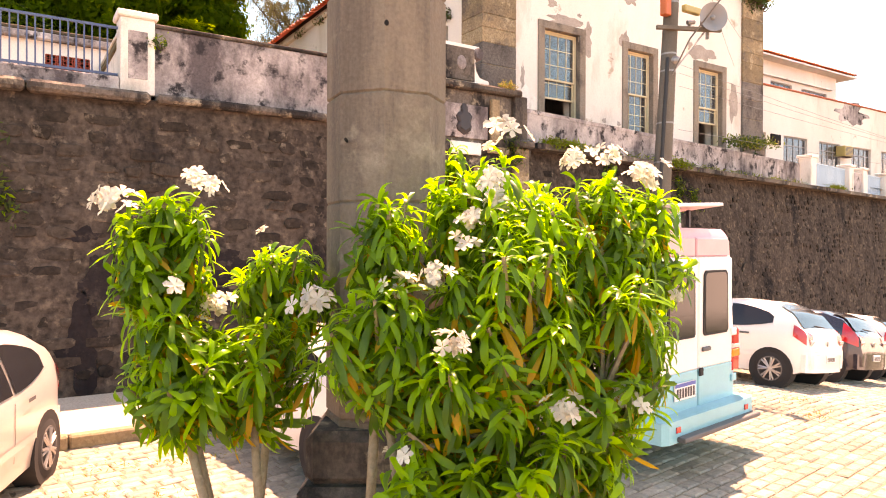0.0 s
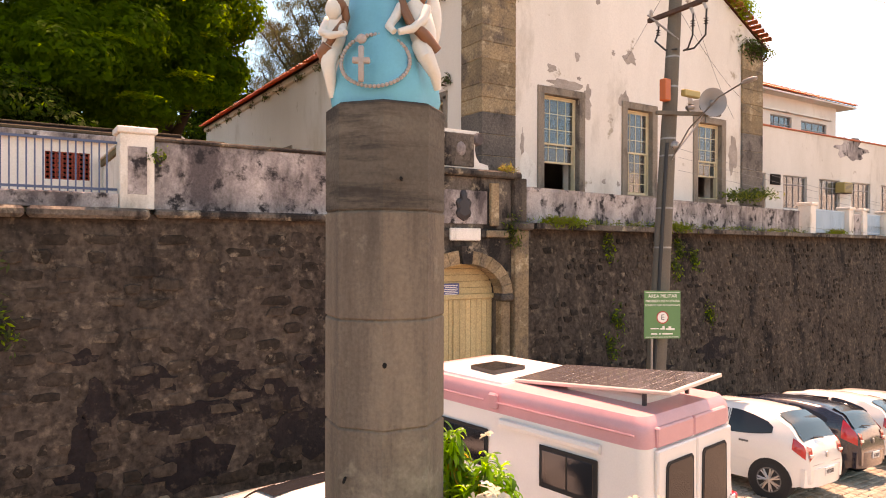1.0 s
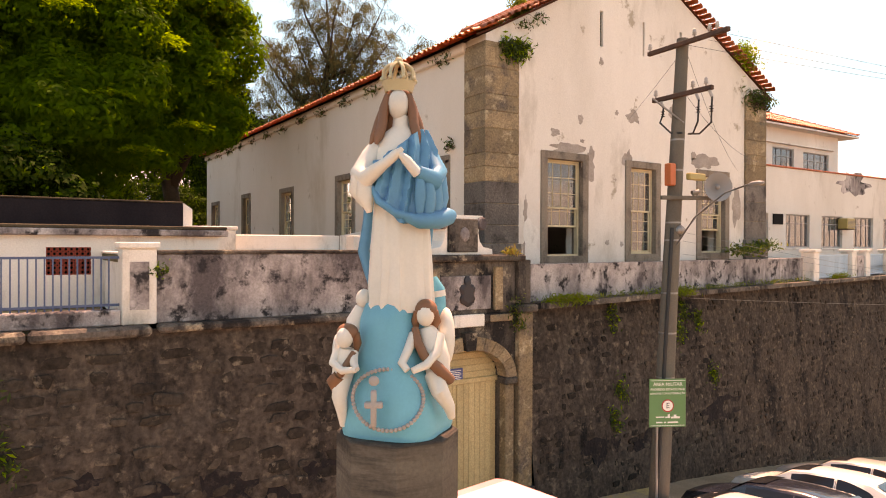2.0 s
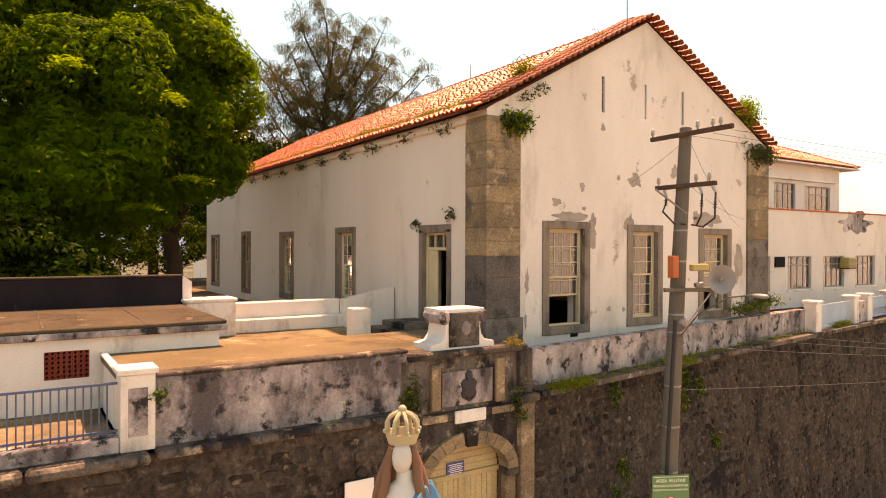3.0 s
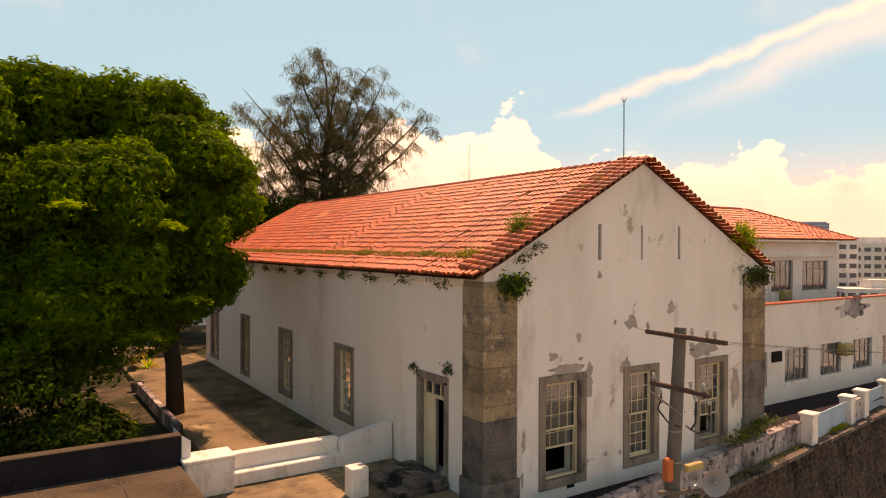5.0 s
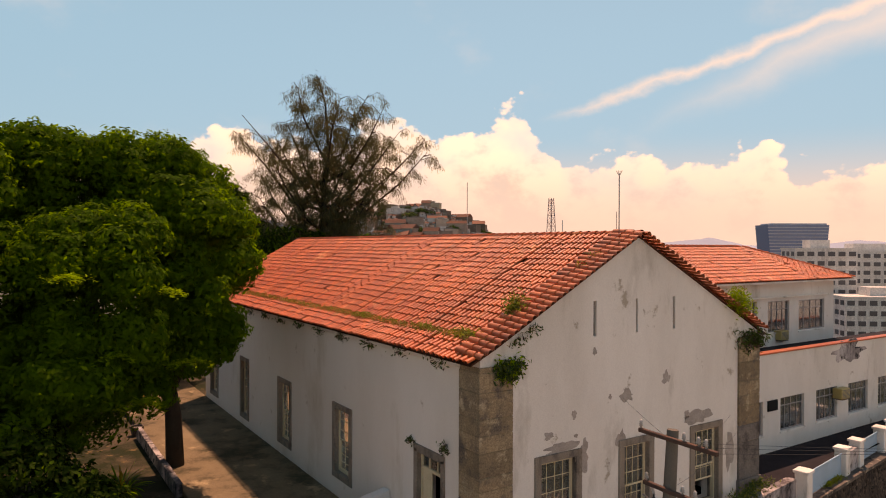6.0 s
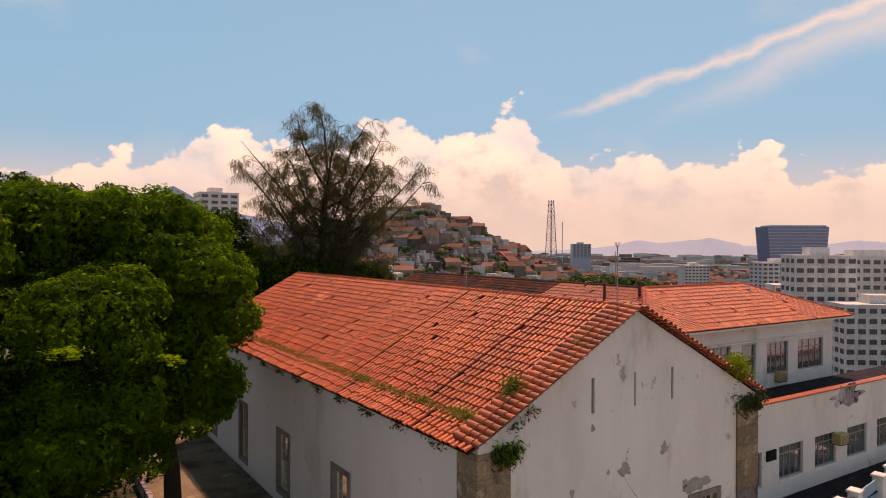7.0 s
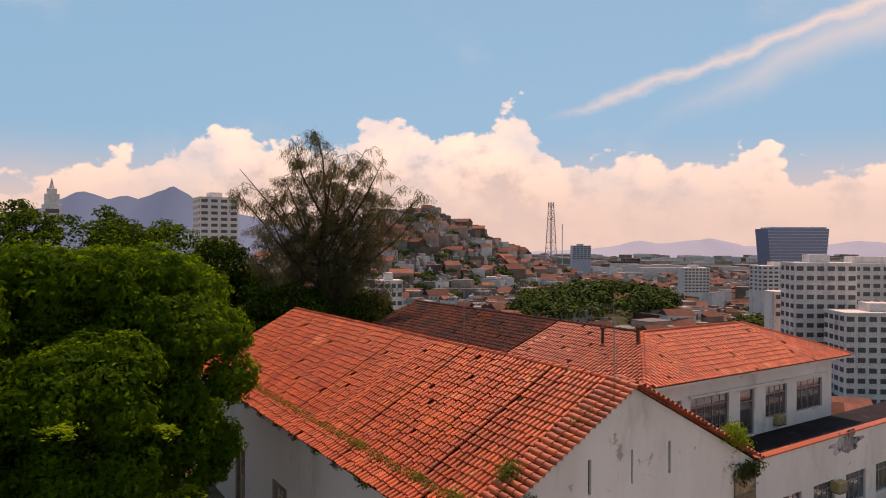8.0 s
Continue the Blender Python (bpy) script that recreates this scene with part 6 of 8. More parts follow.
# ---- the stone gateway in the wall ----
GX = 8.62
gate = thing("stone_gateway", pose(GX, 12.45, 0), "blackened granite gateway with arch, pilasters and a crested attic", "gateway")
part("jamb_wall", box(-1.87, 0.05, 0, -1.10, 1.3, 4.2), "granite_dark", gate)
part("jamb_wall", box(1.10, 0.05, 0, 1.87, 1.3, 4.2), "granite_dark", gate)


def pilaster(x0, x1, base):
    p = part("pilaster", box(x0, -0.16, 0.0, x1, 0.08, 4.62, 0.02), "granite", gate, "tall plain granite pilaster")
    part("capital", box(x0 - 0.1, -0.26, 4.62, x1 + 0.1, 0.1, 4.80, 0.04), "granite_dark", p)
    part("plinth", box(x0 - 0.08, -0.24, 0, x1 + 0.08, 0.1, 0.5, 0.03), "granite_dark", p)
    part("upper_block", box(x0 + 0.02, -0.1, 4.80, x1 - 0.02, 0.3, 5.85, 0.02), "granite_dark", p)


pilaster(1.40, 1.82, 0)
pilaster(-1.82, -1.40, 0)
for s in (-1, 1):
    jamb = part("jamb", box(s * 1.08, -0.06, 0.0, s * 1.34, 0.2, 2.95, 0.03), "granite", gate)
    part("impost", box(s * 1.02, -0.14, 2.95, s * 1.40, 0.22, 3.12, 0.04), "granite_dark", jamb)
# arch of wedge stones
spring, rx_, rz2 = 3.12, 1.08, 0.72
ar = part("arch", box(-1.3, 0.12, 3.1, -1.28, 0.14, 3.12), "granite_dark", gate, "segmental arch of granite wedge stones")
for k in range(13):
    a0, a1 = math.pi * k / 13 + 0.006, math.pi * (k + 1) / 13 - 0.006
    o = 0.10 if k == 6 else 0.0
    ring = [(rx_ * math.cos(a), spring + rz2 * math.sin(a)) for a in (a0, a1)] + [((rx_ + 0.30 + o) * math.cos(a), spring + (rz2 + 0.30 + o) * math.sin(a)) for a in (a1, a0)]
    part("wedge_stone", Mb().rings([[(x, y, z) for x, z in ring] for y in (0.25, -0.10 - o)]), "granite" if k != 6 else "granite_dark", ar)
# wall over the arch, cut to its curve
n = 24
up_ = [((rx_ + 0.05) * math.cos(math.pi * i / n), spring + (rz2 + 0.05) * math.sin(math.pi * i / n)) for i in range(n + 1)]
out_ = [(1.45, 3.1), (1.45, 4.45), (-1.45, 4.45), (-1.45, 3.1)]
mb = Mb().rings([[(x, y, z) for x, z in out_ + up_[::-1]] for y in (1.3, 0.0)])
part("spandrel", mb, "granite_dark", gate)
ent = part("entablature", box(-1.95, -0.08, 4.42, 1.95, 0.9, 4.62, 0.03), "granite_dark", gate)
part("frieze_block", box(-0.42, -0.13, 4.36, 0.42, -0.07, 4.64, 0.02), "plaster_lime", ent)
part("frieze_block", box(0.6, -0.11, 4.44, 1.25, -0.07, 4.60, 0.02), "granite", ent)
part("frieze_block", box(-1.25, -0.11, 4.44, -0.6, -0.07, 4.60, 0.02), "granite", ent)
att = part("attic", box(-1.4, 0.0, 4.62, 1.4, 0.75, 5.82, 0.02), "granite_dark", gate)
part("attic_panel", box(-0.72, -0.04, 4.74, 0.66, 0.01, 5.50, 0.01), "plaster_dirty", att, "whitewashed panel behind the crest, streaked black")
part("attic_strip", box(0.74, -0.09, 4.70, 0.98, 0.02, 5.7, 0.02), "granite", att)
part("attic_strip", box(-1.0, -0.09, 4.70, -0.76, 0.02, 5.7, 0.02), "granite", att)
part("cornice", box(-1.6, -0.18, 5.82, 1.6, 0.85, 5.98, 0.04), "granite_dark", gate)
# bronze crest: a shield below a crown
mb = Mb()
sh_ = [(-0.17, 4.90), (0.0, 4.80), (0.17, 4.90), (0.2, 5.0), (0.16, 5.08), (0.21, 5.22), (0.15, 5.30), (0.08, 5.32), (0.09, 5.42), (0.04, 5.5), (-0.04, 5.5), (-0.09, 5.42), (-0.08, 5.32), (-0.15, 5.30), (-0.21, 5.22), (-0.16, 5.08), (-0.2, 5.0)]
mb.rings([[(x, -0.03, z) for x, z in sh_], [(x * 1.0, -0.08, z) for x, z in sh_], [(x * 0.7, -0.115, 5.13 + (z - 5.13) * 0.7) for x, z in sh_]])
piece("crest", mb, "bronze", "dark bronze coat of arms below a small crown", "crest").matrix_basis = pose(GX - 0.02, 12.45, 0)
# scrolled ornament on top
orn = thing("gate_ornament", pose(GX - 0.12, 12.78, 5.98), "whitewashed scrolled pedestal crowning the gateway", "ornament")
prof = [(-0.88, 0.0), (0.88, 0.0), (0.86, 0.12), (0.60, 0.17), (0.50, 0.30), (0.46, 0.50), (0.52, 0.68), (0.60, 0.76), (0.58, 0.88), (-0.58, 0.88), (-0.60, 0.76), (-0.52, 0.68), (-0.46, 0.50), (-0.50, 0.30), (-0.60, 0.17), (-0.86, 0.12)]
part("body", Mb().rings([[(x * 0.97, 0.42, z) for x, z in prof], [(x, 0.38, z) for x, z in prof], [(x, -0.28, z) for x, z in prof], [(x * 0.97, -0.32, z) for x, z in prof]]), "plaster_lime", orn)
part("front_panel", box(-0.40, -0.36, 0.05, 0.42, -0.31, 0.80, 0.02), "granite_dark", orn)
part("rosette", Mb().ball((0.05, -0.36, 0.45), (0.13, 0.04, 0.16)), "plaster_dirty", orn, smooth=True)
for s in (-1, 1):
    part("scroll", Mb().rings([[(s * 0.52 + 0.13 * q * math.cos(a), y, 0.70 + 0.15 * q * math.sin(a)) for a in np.linspace(0, 2 * math.pi, 14, endpoint=False)] for y, q in ((0.40, 0.8), (0.36, 1), (-0.36, 1), (-0.40, 0.8))]), "plaster_dirty", orn)

# planked door leaves, lunette boards and plaque
door = thing("gate_door", pose(GX, 12.78, 0), "tall cream double door of old vertical planks, shut", "door")
for i in range(14):
    part("plank", box(-1.08 + i * 0.1545, 0, 0.05, -1.08 + i * 0.1545 + 0.148, 0.06, 3.02, 0.006), "doorwood", door)
part("transom", box(-1.1, -0.06, 3.0, 1.1, 0.08, 3.12, 0.015), "doorwood", door)
part("meeting_stile", box(-0.05, -0.035, 0.05, 0.05, 0.0, 3.0, 0.01), "doorwood", door)
for i in range(5):
    z0, z1 = 3.12 + i * 0.15, 3.12 + (i + 1) * 0.15 - 0.006
    w = 1.08 * math.sqrt(max(0.0, 1 - ((z0 - 3.12) / 0.76) ** 2))
    part("lunette_board", box(-w, 0, z0, w, 0.05, z1, 0.005), "doorwood", door)
plq = thing("plaque", pose(GX - 0.13, 12.74, 3.02), "small dark blue enamel plaque with pale lines of text", "plaque")
part("plate", box(-0.24, 0, 0, 0.24, 0.03, 0.36, 0.008), "plaque_blue", plq)
for i in range(7):
    part("text_bar", box(-0.19 + 0.02 * (i % 3), -0.004, 0.05 + i * 0.042, 0.19 - 0.03 * (i % 2), 0.001, 0.066 + i * 0.042), "sign_white", plq)

# ---- column and statue ----
CX, CY = 1.965, 3.675
col = thing("monument_column", pose(CX, CY, 0, 0, 0, -33), "octagonal column of stacked concrete drums on a stone base", "column")
for k in range(8):
    z0, z1 = 0.03 + k * 0.63, 0.03 + (k + 1) * 0.63
    if k == 0:
        continue
    r = 0.366
    part("drum", Mb().lathe((0, 0, 0), [(r - 0.012, z0), (r, z0 + 0.012), (r, z1 - 0.012), (r - 0.012, z1)], 8, radians(3)), "concrete_top" if k == 7 else "concrete", col)
ped = part("pedestal", box(-0.40, -0.40, 0.0, 0.40, 0.40, 0.85, 0.03), "granite_dark", col, "dark stone pedestal with mouldings")
part("moulding", box(-0.46, -0.46, 0.85, 0.46, 0.46, 0.95, 0.04), "granite_dark", ped)
part("moulding", box(-0.48, -0.48, 0.0, 0.48, 0.48, 0.2, 0.04), "granite_dark", ped)
part("moulding", box(-0.42, -0.42, 0.95, 0.42, 0.42, 1.25, 0.05), "granite_dark", ped)
# Form holes are near-black dots, their inner shade painted on the face.
for x, z, q in ((0.03, 3.56, 0.013), (0.12, 4.62, 0.009), (-0.2, 2.9, 0.008), (0.25, 2.2, 0.009)):
    part("form_hole", Mb().rings([[(x + q * math.cos(a), y, z + q * 1.3 * math.sin(a)) for a in np.linspace(0, 2 * math.pi, 10, endpoint=False)] for y in (-0.30, -0.366)]), "dark", col)

st = Mb()
ST_M = ["st_blue", "st_white", "st_deep", "st_brown", "st_grey", "st_gold"]
# local axes: x to the viewer's right, -y towards the viewer
def fold(rings_, n=28, amp=0.03, waves=7, seed=0.0):
    out = []
    for cx, cy, z, rx, ry in rings_:
        out.append([(cx + rx * (1 + amp * math.sin(waves * a + z * 2.2 + seed) + amp * noise.noise(Vector((math.cos(a) * 2 + seed, math.sin(a) * 2, z * 4)))) * math.cos(a),
                     cy + ry * (1 + amp * math.sin(waves * a + z * 2.2 + seed)) * math.sin(a), z) for a in np.linspace(0, 2 * math.pi, n, endpoint=False)])
    return out


def slab(outer, inner):
    """A curved sheet with thickness from two grids of points."""
    st.rings([o + i[::-1] for o, i in zip(outer, inner)])


st.mi = 0
st.rings(fold([(0, 0, 0, .295, .28), (0, 0, .06, .305, .29), (0, 0, .18, .285, .275), (0, 0, .3, .255, .255), (-.01, 0, .42, .215, .22), (-.02, 0, .52, .19, .19), (-.02, 0, .64, .175, .17), (-.02, 0, .72, .15, .15), (-.02, 0, .78, .06, .06)], 44, 0.07, 4))
# robe with long upright folds
st.mi = 1
robe = []
for z, rx, ry in ((.68, .165, .15), (.72, .185, .16), (.80, .178, .152), (.95, .170, .145), (1.1, .163, .138), (1.25, .155, .132), (1.4, .148, .125), (1.52, .146, .118), (1.60, .150, .108), (1.66, .135, .095), (1.71, .085, .07), (1.74, .05, .05), (1.80, .045, .045)):
    d = 0.055 * min(1, max(0, (1.45 - z) / 0.5))
    robe.append([(.015 + rx * (1 + d * math.sin(11 * a + 0.8 * math.sin(3 * a)) + d * 0.5 * math.sin(23 * a)) * math.cos(a), ry * (1 + d * math.sin(11 * a + 0.8 * math.sin(3 * a)) + d * 0.5 * math.sin(23 * a)) * math.sin(a), z) for a in np.linspace(0, 2 * math.pi, 64, endpoint=False)])
st.rings(robe)
st.ball((0.0, -0.015, 1.865), (0.060, 0.072, 0.088), 16, 12)
# hair: cap and two long wavy falls
st.mi = 3
st.ball((0.0, 0.028, 1.875), (0.086, 0.078, 0.100), 16, 12)
st.rings(fold([(0.0, 0.06, 1.44, .05, .03), (0.0, 0.06, 1.56, .11, .05), (0, 0.055, 1.66, .115, .06), (0, 0.05, 1.78, .09, .06), (0, 0.04, 1.88, .08, .06)], 20, 0.06, 7))
for s, e in ((-1, 1.63), (1, 1.60)):
    st.tube([(s * .060, -.02, 1.92), (s * .080, -.03, 1.84), (s * .088, -.045, 1.75), (s * .105, -.07, 1.68), (s * .12, -.085, e)], [.018, .028, .028, .028, .012], 10)
    st.tube([(s * .085, .0, 1.86), (s * .112, -.01, 1.76), (s * .135, -.03, 1.67), (s * .155, -.03, e)], [.016, .026, .026, .010], 10)
# mantle: slab wrapped from the waist round the front to the shoulder
st.mi = 2
ease = lambda q: (lambda t: t * t * (3 - 2 * t))(min(max(q, 0.0), 1.0))
A0, A1, outer_, inner_ = -2.75, 1.0, [], []
for k in range(19):
    t, ro, ri = k / 18, [], []
    for a in np.linspace(A0, A1, 60):
        q = (a - A0) / (A1 - A0)
        hi, lo = 1.52 + 0.20 * ease(q / 0.62), 1.40 - 0.21 * ease(q / 0.34) + 0.015 * math.sin(9 * a)
        z = lo + (hi - lo) * t
        taper = 1 - 0.55 * max(0.0, z - 1.60) / 0.12 * 0.6
        f = 0.016 * math.sin(15 * a - 16 * z) + 0.010 * math.sin(27 * a - 22 * z) + 0.03 * (1 - t)
        bx_, by_ = (0.158 + 0.02 * (1.6 - z)) * taper, (0.130 + 0.03 * (1.6 - z)) * taper
        ro.append((.02 + (bx_ + .022 + f) * math.cos(a), (by_ + .022 + f) * math.sin(a), z))
        ri.append((.02 + (bx_ - .012) * math.cos(a), (by_ - .012) * math.sin(a), z))
    outer_.append(ro)
    inner_.append(ri)
slab(outer_, inner_)
# draped arm, its hanging folds, and the corner that blows out
st.tube([(.11, .0, 1.67), (.165, -.01, 1.58), (.215, -.05, 1.47), (.20, -.13, 1.42), (.11, -.19, 1.46)], [.045, .056, .064, .056, .038], 14)
for x, y, z0, z1, q in ((.235, -.05, 1.46, 1.20, .052), (.21, -.10, 1.42, 1.17, .045), (.17, -.145, 1.42, 1.18, .045), (.125, -.175, 1.43, 1.22, .036), (.225, .02, 1.5, 1.16, .045)):
    st.tube([(x, y, z0), (x * 1.0, y * 1.02, (z0 + z1) / 2), (x * .95, y, z1)], [q * .7, q, q * .55], 10)
st.tube([(.02, -.19, 1.22), (.12, -.19, 1.19), (.22, -.12, 1.20), (.285, -.06, 1.225), (.315, -.04, 1.235)], [.02, .042, .052, .050, .026], 12)
st.tube([(-.155, -.09, 1.42), (-.10, -.17, 1.30), (.0, -.2, 1.23), (.12, -.2, 1.20)], [.014, .022, .024, .02], 8)
# the mantle behind the robe, seen as a rim on both sides
for k in range(2):
    s = (-1, 1)[k]
    st.tube([(s * .16, .07, 1.45), (s * .175, .06, 1.2), (s * (.20 if s < 0 else .17), .05, 1.02), (s * .165, .05, .88), (s * .14, .05, .76)], [.03, .03, .034 if s < 0 else .02, .026, .01], 8)
# pale sleeves and joined palms
st.mi = 1
st.tube([(-.09, 0, 1.67), (-.155, -.01, 1.57), (-.205, -.05, 1.46), (-.17, -.14, 1.43), (-.06, -.20, 1.51)], [.042, .054, .064, .050, .028], 14)
for x, y, z0, z1, q in ((-.215, -.06, 1.45, 1.28, .060), (-.18, -.11, 1.43, 1.24, .052), (-.20, -.02, 1.5, 1.30, .05)):
    st.tube([(x, y, z0), (x, y, (z0 + z1) / 2), (x * .86, y, z1)], [q * .8, q, q * .3], 10)
st.tube([(-.07, -.195, 1.50), (-.01, -.222, 1.55), (.03, -.222, 1.585)], [.028, .028, .012], 8)
st.tube([(.11, -.19, 1.45), (.05, -.222, 1.52), (.0, -.225, 1.57)], [.03, .028, .012], 8)
# crown: flared band and arches with a small orb
st.mi = 5
st.rings([[(r * math.cos(a), .02 + r * math.sin(a), z) for a in np.linspace(0, 2 * math.pi, 24, endpoint=False)] for r, z in ((.066, 1.945), (.078, 1.94), (.098, 2.0), (.088, 2.0), (.066, 1.955))], False, False)
for k in range(4):
    a = math.pi * k / 4 + 0.3
    st.tube([((.088 + .022 * math.sin(t * 2) ** 2) * math.cos(t) * math.cos(a), .02 + (.088 + .022 * math.sin(t * 2) ** 2) * math.cos(t) * math.sin(a), 1.995 + .118 * math.sin(t)) for t in np.linspace(0, math.pi, 13)], .011, 6)
for k in range(8):
    a = 2 * math.pi * k / 8 + 0.3
    st.ball((.098 * math.cos(a), .02 + .098 * math.sin(a), 2.012), .014, 8, 6)
st.ball((0, .02, 2.125), .024, 10, 8)
# two small figures on the base and a third behind, plainly shaped
st.mi = 1
st.tube([(.16, -.12, .60), (.185, -.125, .52), (.215, -.13, .42), (.225, -.13, .33)], [.042, .080, .078, .070], 14)
st.ball((.155, -.15, .672), (.050, .052, .066), 12, 10)
st.tube([(.095, -.16, .565), (.06, -.21, .48), (.03, -.25, .42), (.06, -.27, .385)], [.030, .026, .024, .018], 10)
st.tube([(.235, -.15, .56), (.215, -.21, .47), (.16, -.25, .41), (.085, -.275, .383)], [.030, .027, .024, .018], 10)
st.tube([(.20, -.16, .34), (.235, -.22, .26), (.285, -.18, .17), (.30, -.14, .10)], [.055, .050, .034, .022], 10)
st.ball((.275, -.02, .53), (.050, .085, .17), 12, 10)
st.tube([(-.27, -.12, .48), (-.285, -.12, .40), (-.305, -.11, .31)], [.050, .066, .058], 12)
st.ball((-.285, -.15, .545), (.046, .050, .060), 12, 10)
st.tube([(-.325, -.13, .47), (-.345, -.17, .41), (-.29, -.22, .375), (-.215, -.24, .382)], [.027, .024, .022, .016], 10)
st.tube([(-.235, -.15, .46), (-.23, -.2, .41), (-.21, -.24, .385)], [.026, .022, .016], 10)
st.tube([(-.30, -.13, .31), (-.31, -.17, .22), (-.30, -.13, .13), (-.29, -.12, .05)], [.050, .042, .030, .022], 10)
st.ball((-.34, -.02, .44), (.030, .07, .11), 10, 8)
st.ball((-.195, .03, .745), (.048, .05, .058), 12, 10)
st.tube([(-.21, .03, .70), (-.24, .03, .62), (-.25, .03, .5)], [.034, .055, .05], 10)
st.mi = 3
st.ball((.158, -.132, .700), (.064, .060, .058), 12, 10)
st.tube([(.112, -.14, .69), (.10, -.13, .63), (.105, -.12, .58)], [.022, .024, .012], 8)
st.tube([(.205, -.13, .69), (.215, -.12, .63), (.20, -.11, .58)], [.022, .028, .012], 8)
st.tube([(.098, -.165, .60), (.118, -.205, .52), (.15, -.215, .45), (.225, -.215, .385), (.295, -.17, .31)], [.020, .026, .028, .034, .030], 10)
st.ball((-.272, -.125, .572), (.060, .056, .050), 12, 10)
st.tube([(-.225, -.13, .57), (-.218, -.12, .51), (-.225, -.11, .46)], [.020, .024, .012], 8)
st.tube([(-.31, -.16, .34), (-.335, -.14, .30), (-.33, -.12, .25)], [.036, .050, .030], 10)
st.tube([(-.23, -.17, .47), (-.27, -.185, .40), (-.31, -.17, .34)], [.016, .022, .022], 8)
st.tube([(-.19, .09, 1.42), (-.20, .09, 1.34), (-.19, .09, 1.27)], [.012, .034, .016], 8)
st.mi = 0
st.tube([(.205, .06, .62), (.225, .08, .70), (.215, .08, .80), (.20, .08, .87)], [.050, .054, .056, .024], 12)
st.mi = 1
st.tube([(.22, .08, .755), (.215, .08, .79)], .059, 12)
# string of beads and cross
st.mi = 4
for k in range(52):
    a = 2 * math.pi * k / 52
    x, z = -.045 + .19 * math.cos(a), .228 + .155 * math.sin(a)
    st.ball((x, -math.sqrt(max(0.0, .318 ** 2 - x * x * 0.9)) * (1.0 - 0.30 * max(z - 0.1, 0) / 0.3), z), .0125, 6, 4)
st.box(-.130, -.335, .095, -.100, -.30, .290, .006).box(-.163, -.335, .195, -.067, -.30, .228, .006)
st.ball((-.115, -.30, .335), (.028, .015, .028))
statue = part("statue", st, ST_M, None, smooth=50)
statue.matrix_basis = pose(CX, CY, 5.07, 0, 0, -31) @ Matrix.Diagonal((1.06, 1.06, 1.045, 1))
tagged(statue, "painted statue in white robe and blue mantle on a blue base", "statue")

# ---- utility pole ----
PB = Vector((12.23, 10.1, 0))
pole_v = (Vector((13.09, 10.15, 10.97)) - PB) / 10.97
pl = thing("utility_pole", Matrix.Translation(PB), "leaning round concrete utility pole with crossarms and cables", "utility pole")
pp = lambda z, dx=0.0, dy=0.0: (pole_v.x * z + dx, pole_v.y * z + dy, z)
part("shaft", Mb().tube([pp(z) for z in (-0.5, 2, 4, 6, 8, 10, 10.97)], [0.23, 0.215, 0.198, 0.18, 0.162, 0.144, 0.135], 16), "pole", pl, smooth=60)
armd, armd_low = Vector((-0.06, -1.0, 0)).normalized(), Vector((0.9, -0.42, 0)).normalized()


def arm(z, l0, l1, mat, tilt=0.0, th=0.05, along=armd):
    hold = Vector(pp(z)) - Vector((-along.y, along.x, 0)) * 0.19
    a, b = hold - along * l0, hold + along * l1 + Vector((0, 0, tilt))
    d = (b - a).normalized()
    m = Matrix(((*d, 0), (*Vector((-d.y, d.x, 0)).normalized(), 0), (*d.cross(Vector((-d.y, d.x, 0)).normalized()), 0), (0, 0, 0, 1))).transposed()
    m.translation = a
    return part("crossarm", Mb().box(0, -th, -th, (b - a).length, th, th, 0.01, m), mat, pl), a, d


arm1, a1_, d1_ = arm(10.80, 0.85, 1.4, "rust")
arm2, a2_, d2_ = arm(9.62, 0.62, 1.05, "rust")
arm3, a3_, d3_ = arm(7.28, 0.42, 1.15, "pole", 0, 0.045, armd_low)
INS = Mb().lathe((0, 0, 0), [(0.02, 0), (0.02, 0.05), (0.055, 0.06), (0.03, 0.09), (0.055, 0.10), (0.03, 0.13), (0.045, 0.15), (0.02, 0.2)], 10).mesh("insulator", "porcelain", True)
for a_, d_, l, host in ((a1_, d1_, 0.05, arm1), (a1_, d1_, 1.35, arm1), (a1_, d1_, 1.75, arm1), (a1_, d1_, 1.95, arm1), (a2_, d2_, 1.15, arm2), (a2_, d2_, 1.5, arm2), (a2_, d2_, 0.08, arm2)):
    part("insulator", INS, None, host, m=Matrix.Translation(a_ + d_ * l + Vector((0, 0, 0.05))))
# fuse holders and their looping leads
for l, drop in ((0.15, 0.75), (1.15, 0.9), (1.5, 1.0)):
    p = a2_ + d2_ * l
    part("fuse_holder", Mb().tube([p + Vector((0, -0.05, 0.02)), p + Vector((0.02, -0.14, -0.20))], 0.035, 8), "porcelain", arm2)
    q = Vector(pp(8.75, 0.12 if l > 0.5 else -0.1, -0.2))
    mid = p + Vector((-0.08 if l < 0.5 else 0.02, -0.12, -drop * 0.75))
    part("cable_lead", Mb().tube([p + Vector((0.02, -0.14, -0.2)), p + Vector((0.0, -0.14, -drop * 0.5)), mid, (mid + q) / 2 + Vector((0, 0, -0.12)), q], 0.022, 6), "cable", arm2)
    for k in range(3):
        part("shed", Mb().lathe(p + Vector((0.0, -0.14, -drop * 0.42 - k * 0.055)), [(0.02, 0), (0.055, 0.012), (0.02, 0.03)], 8), "cable", arm2)
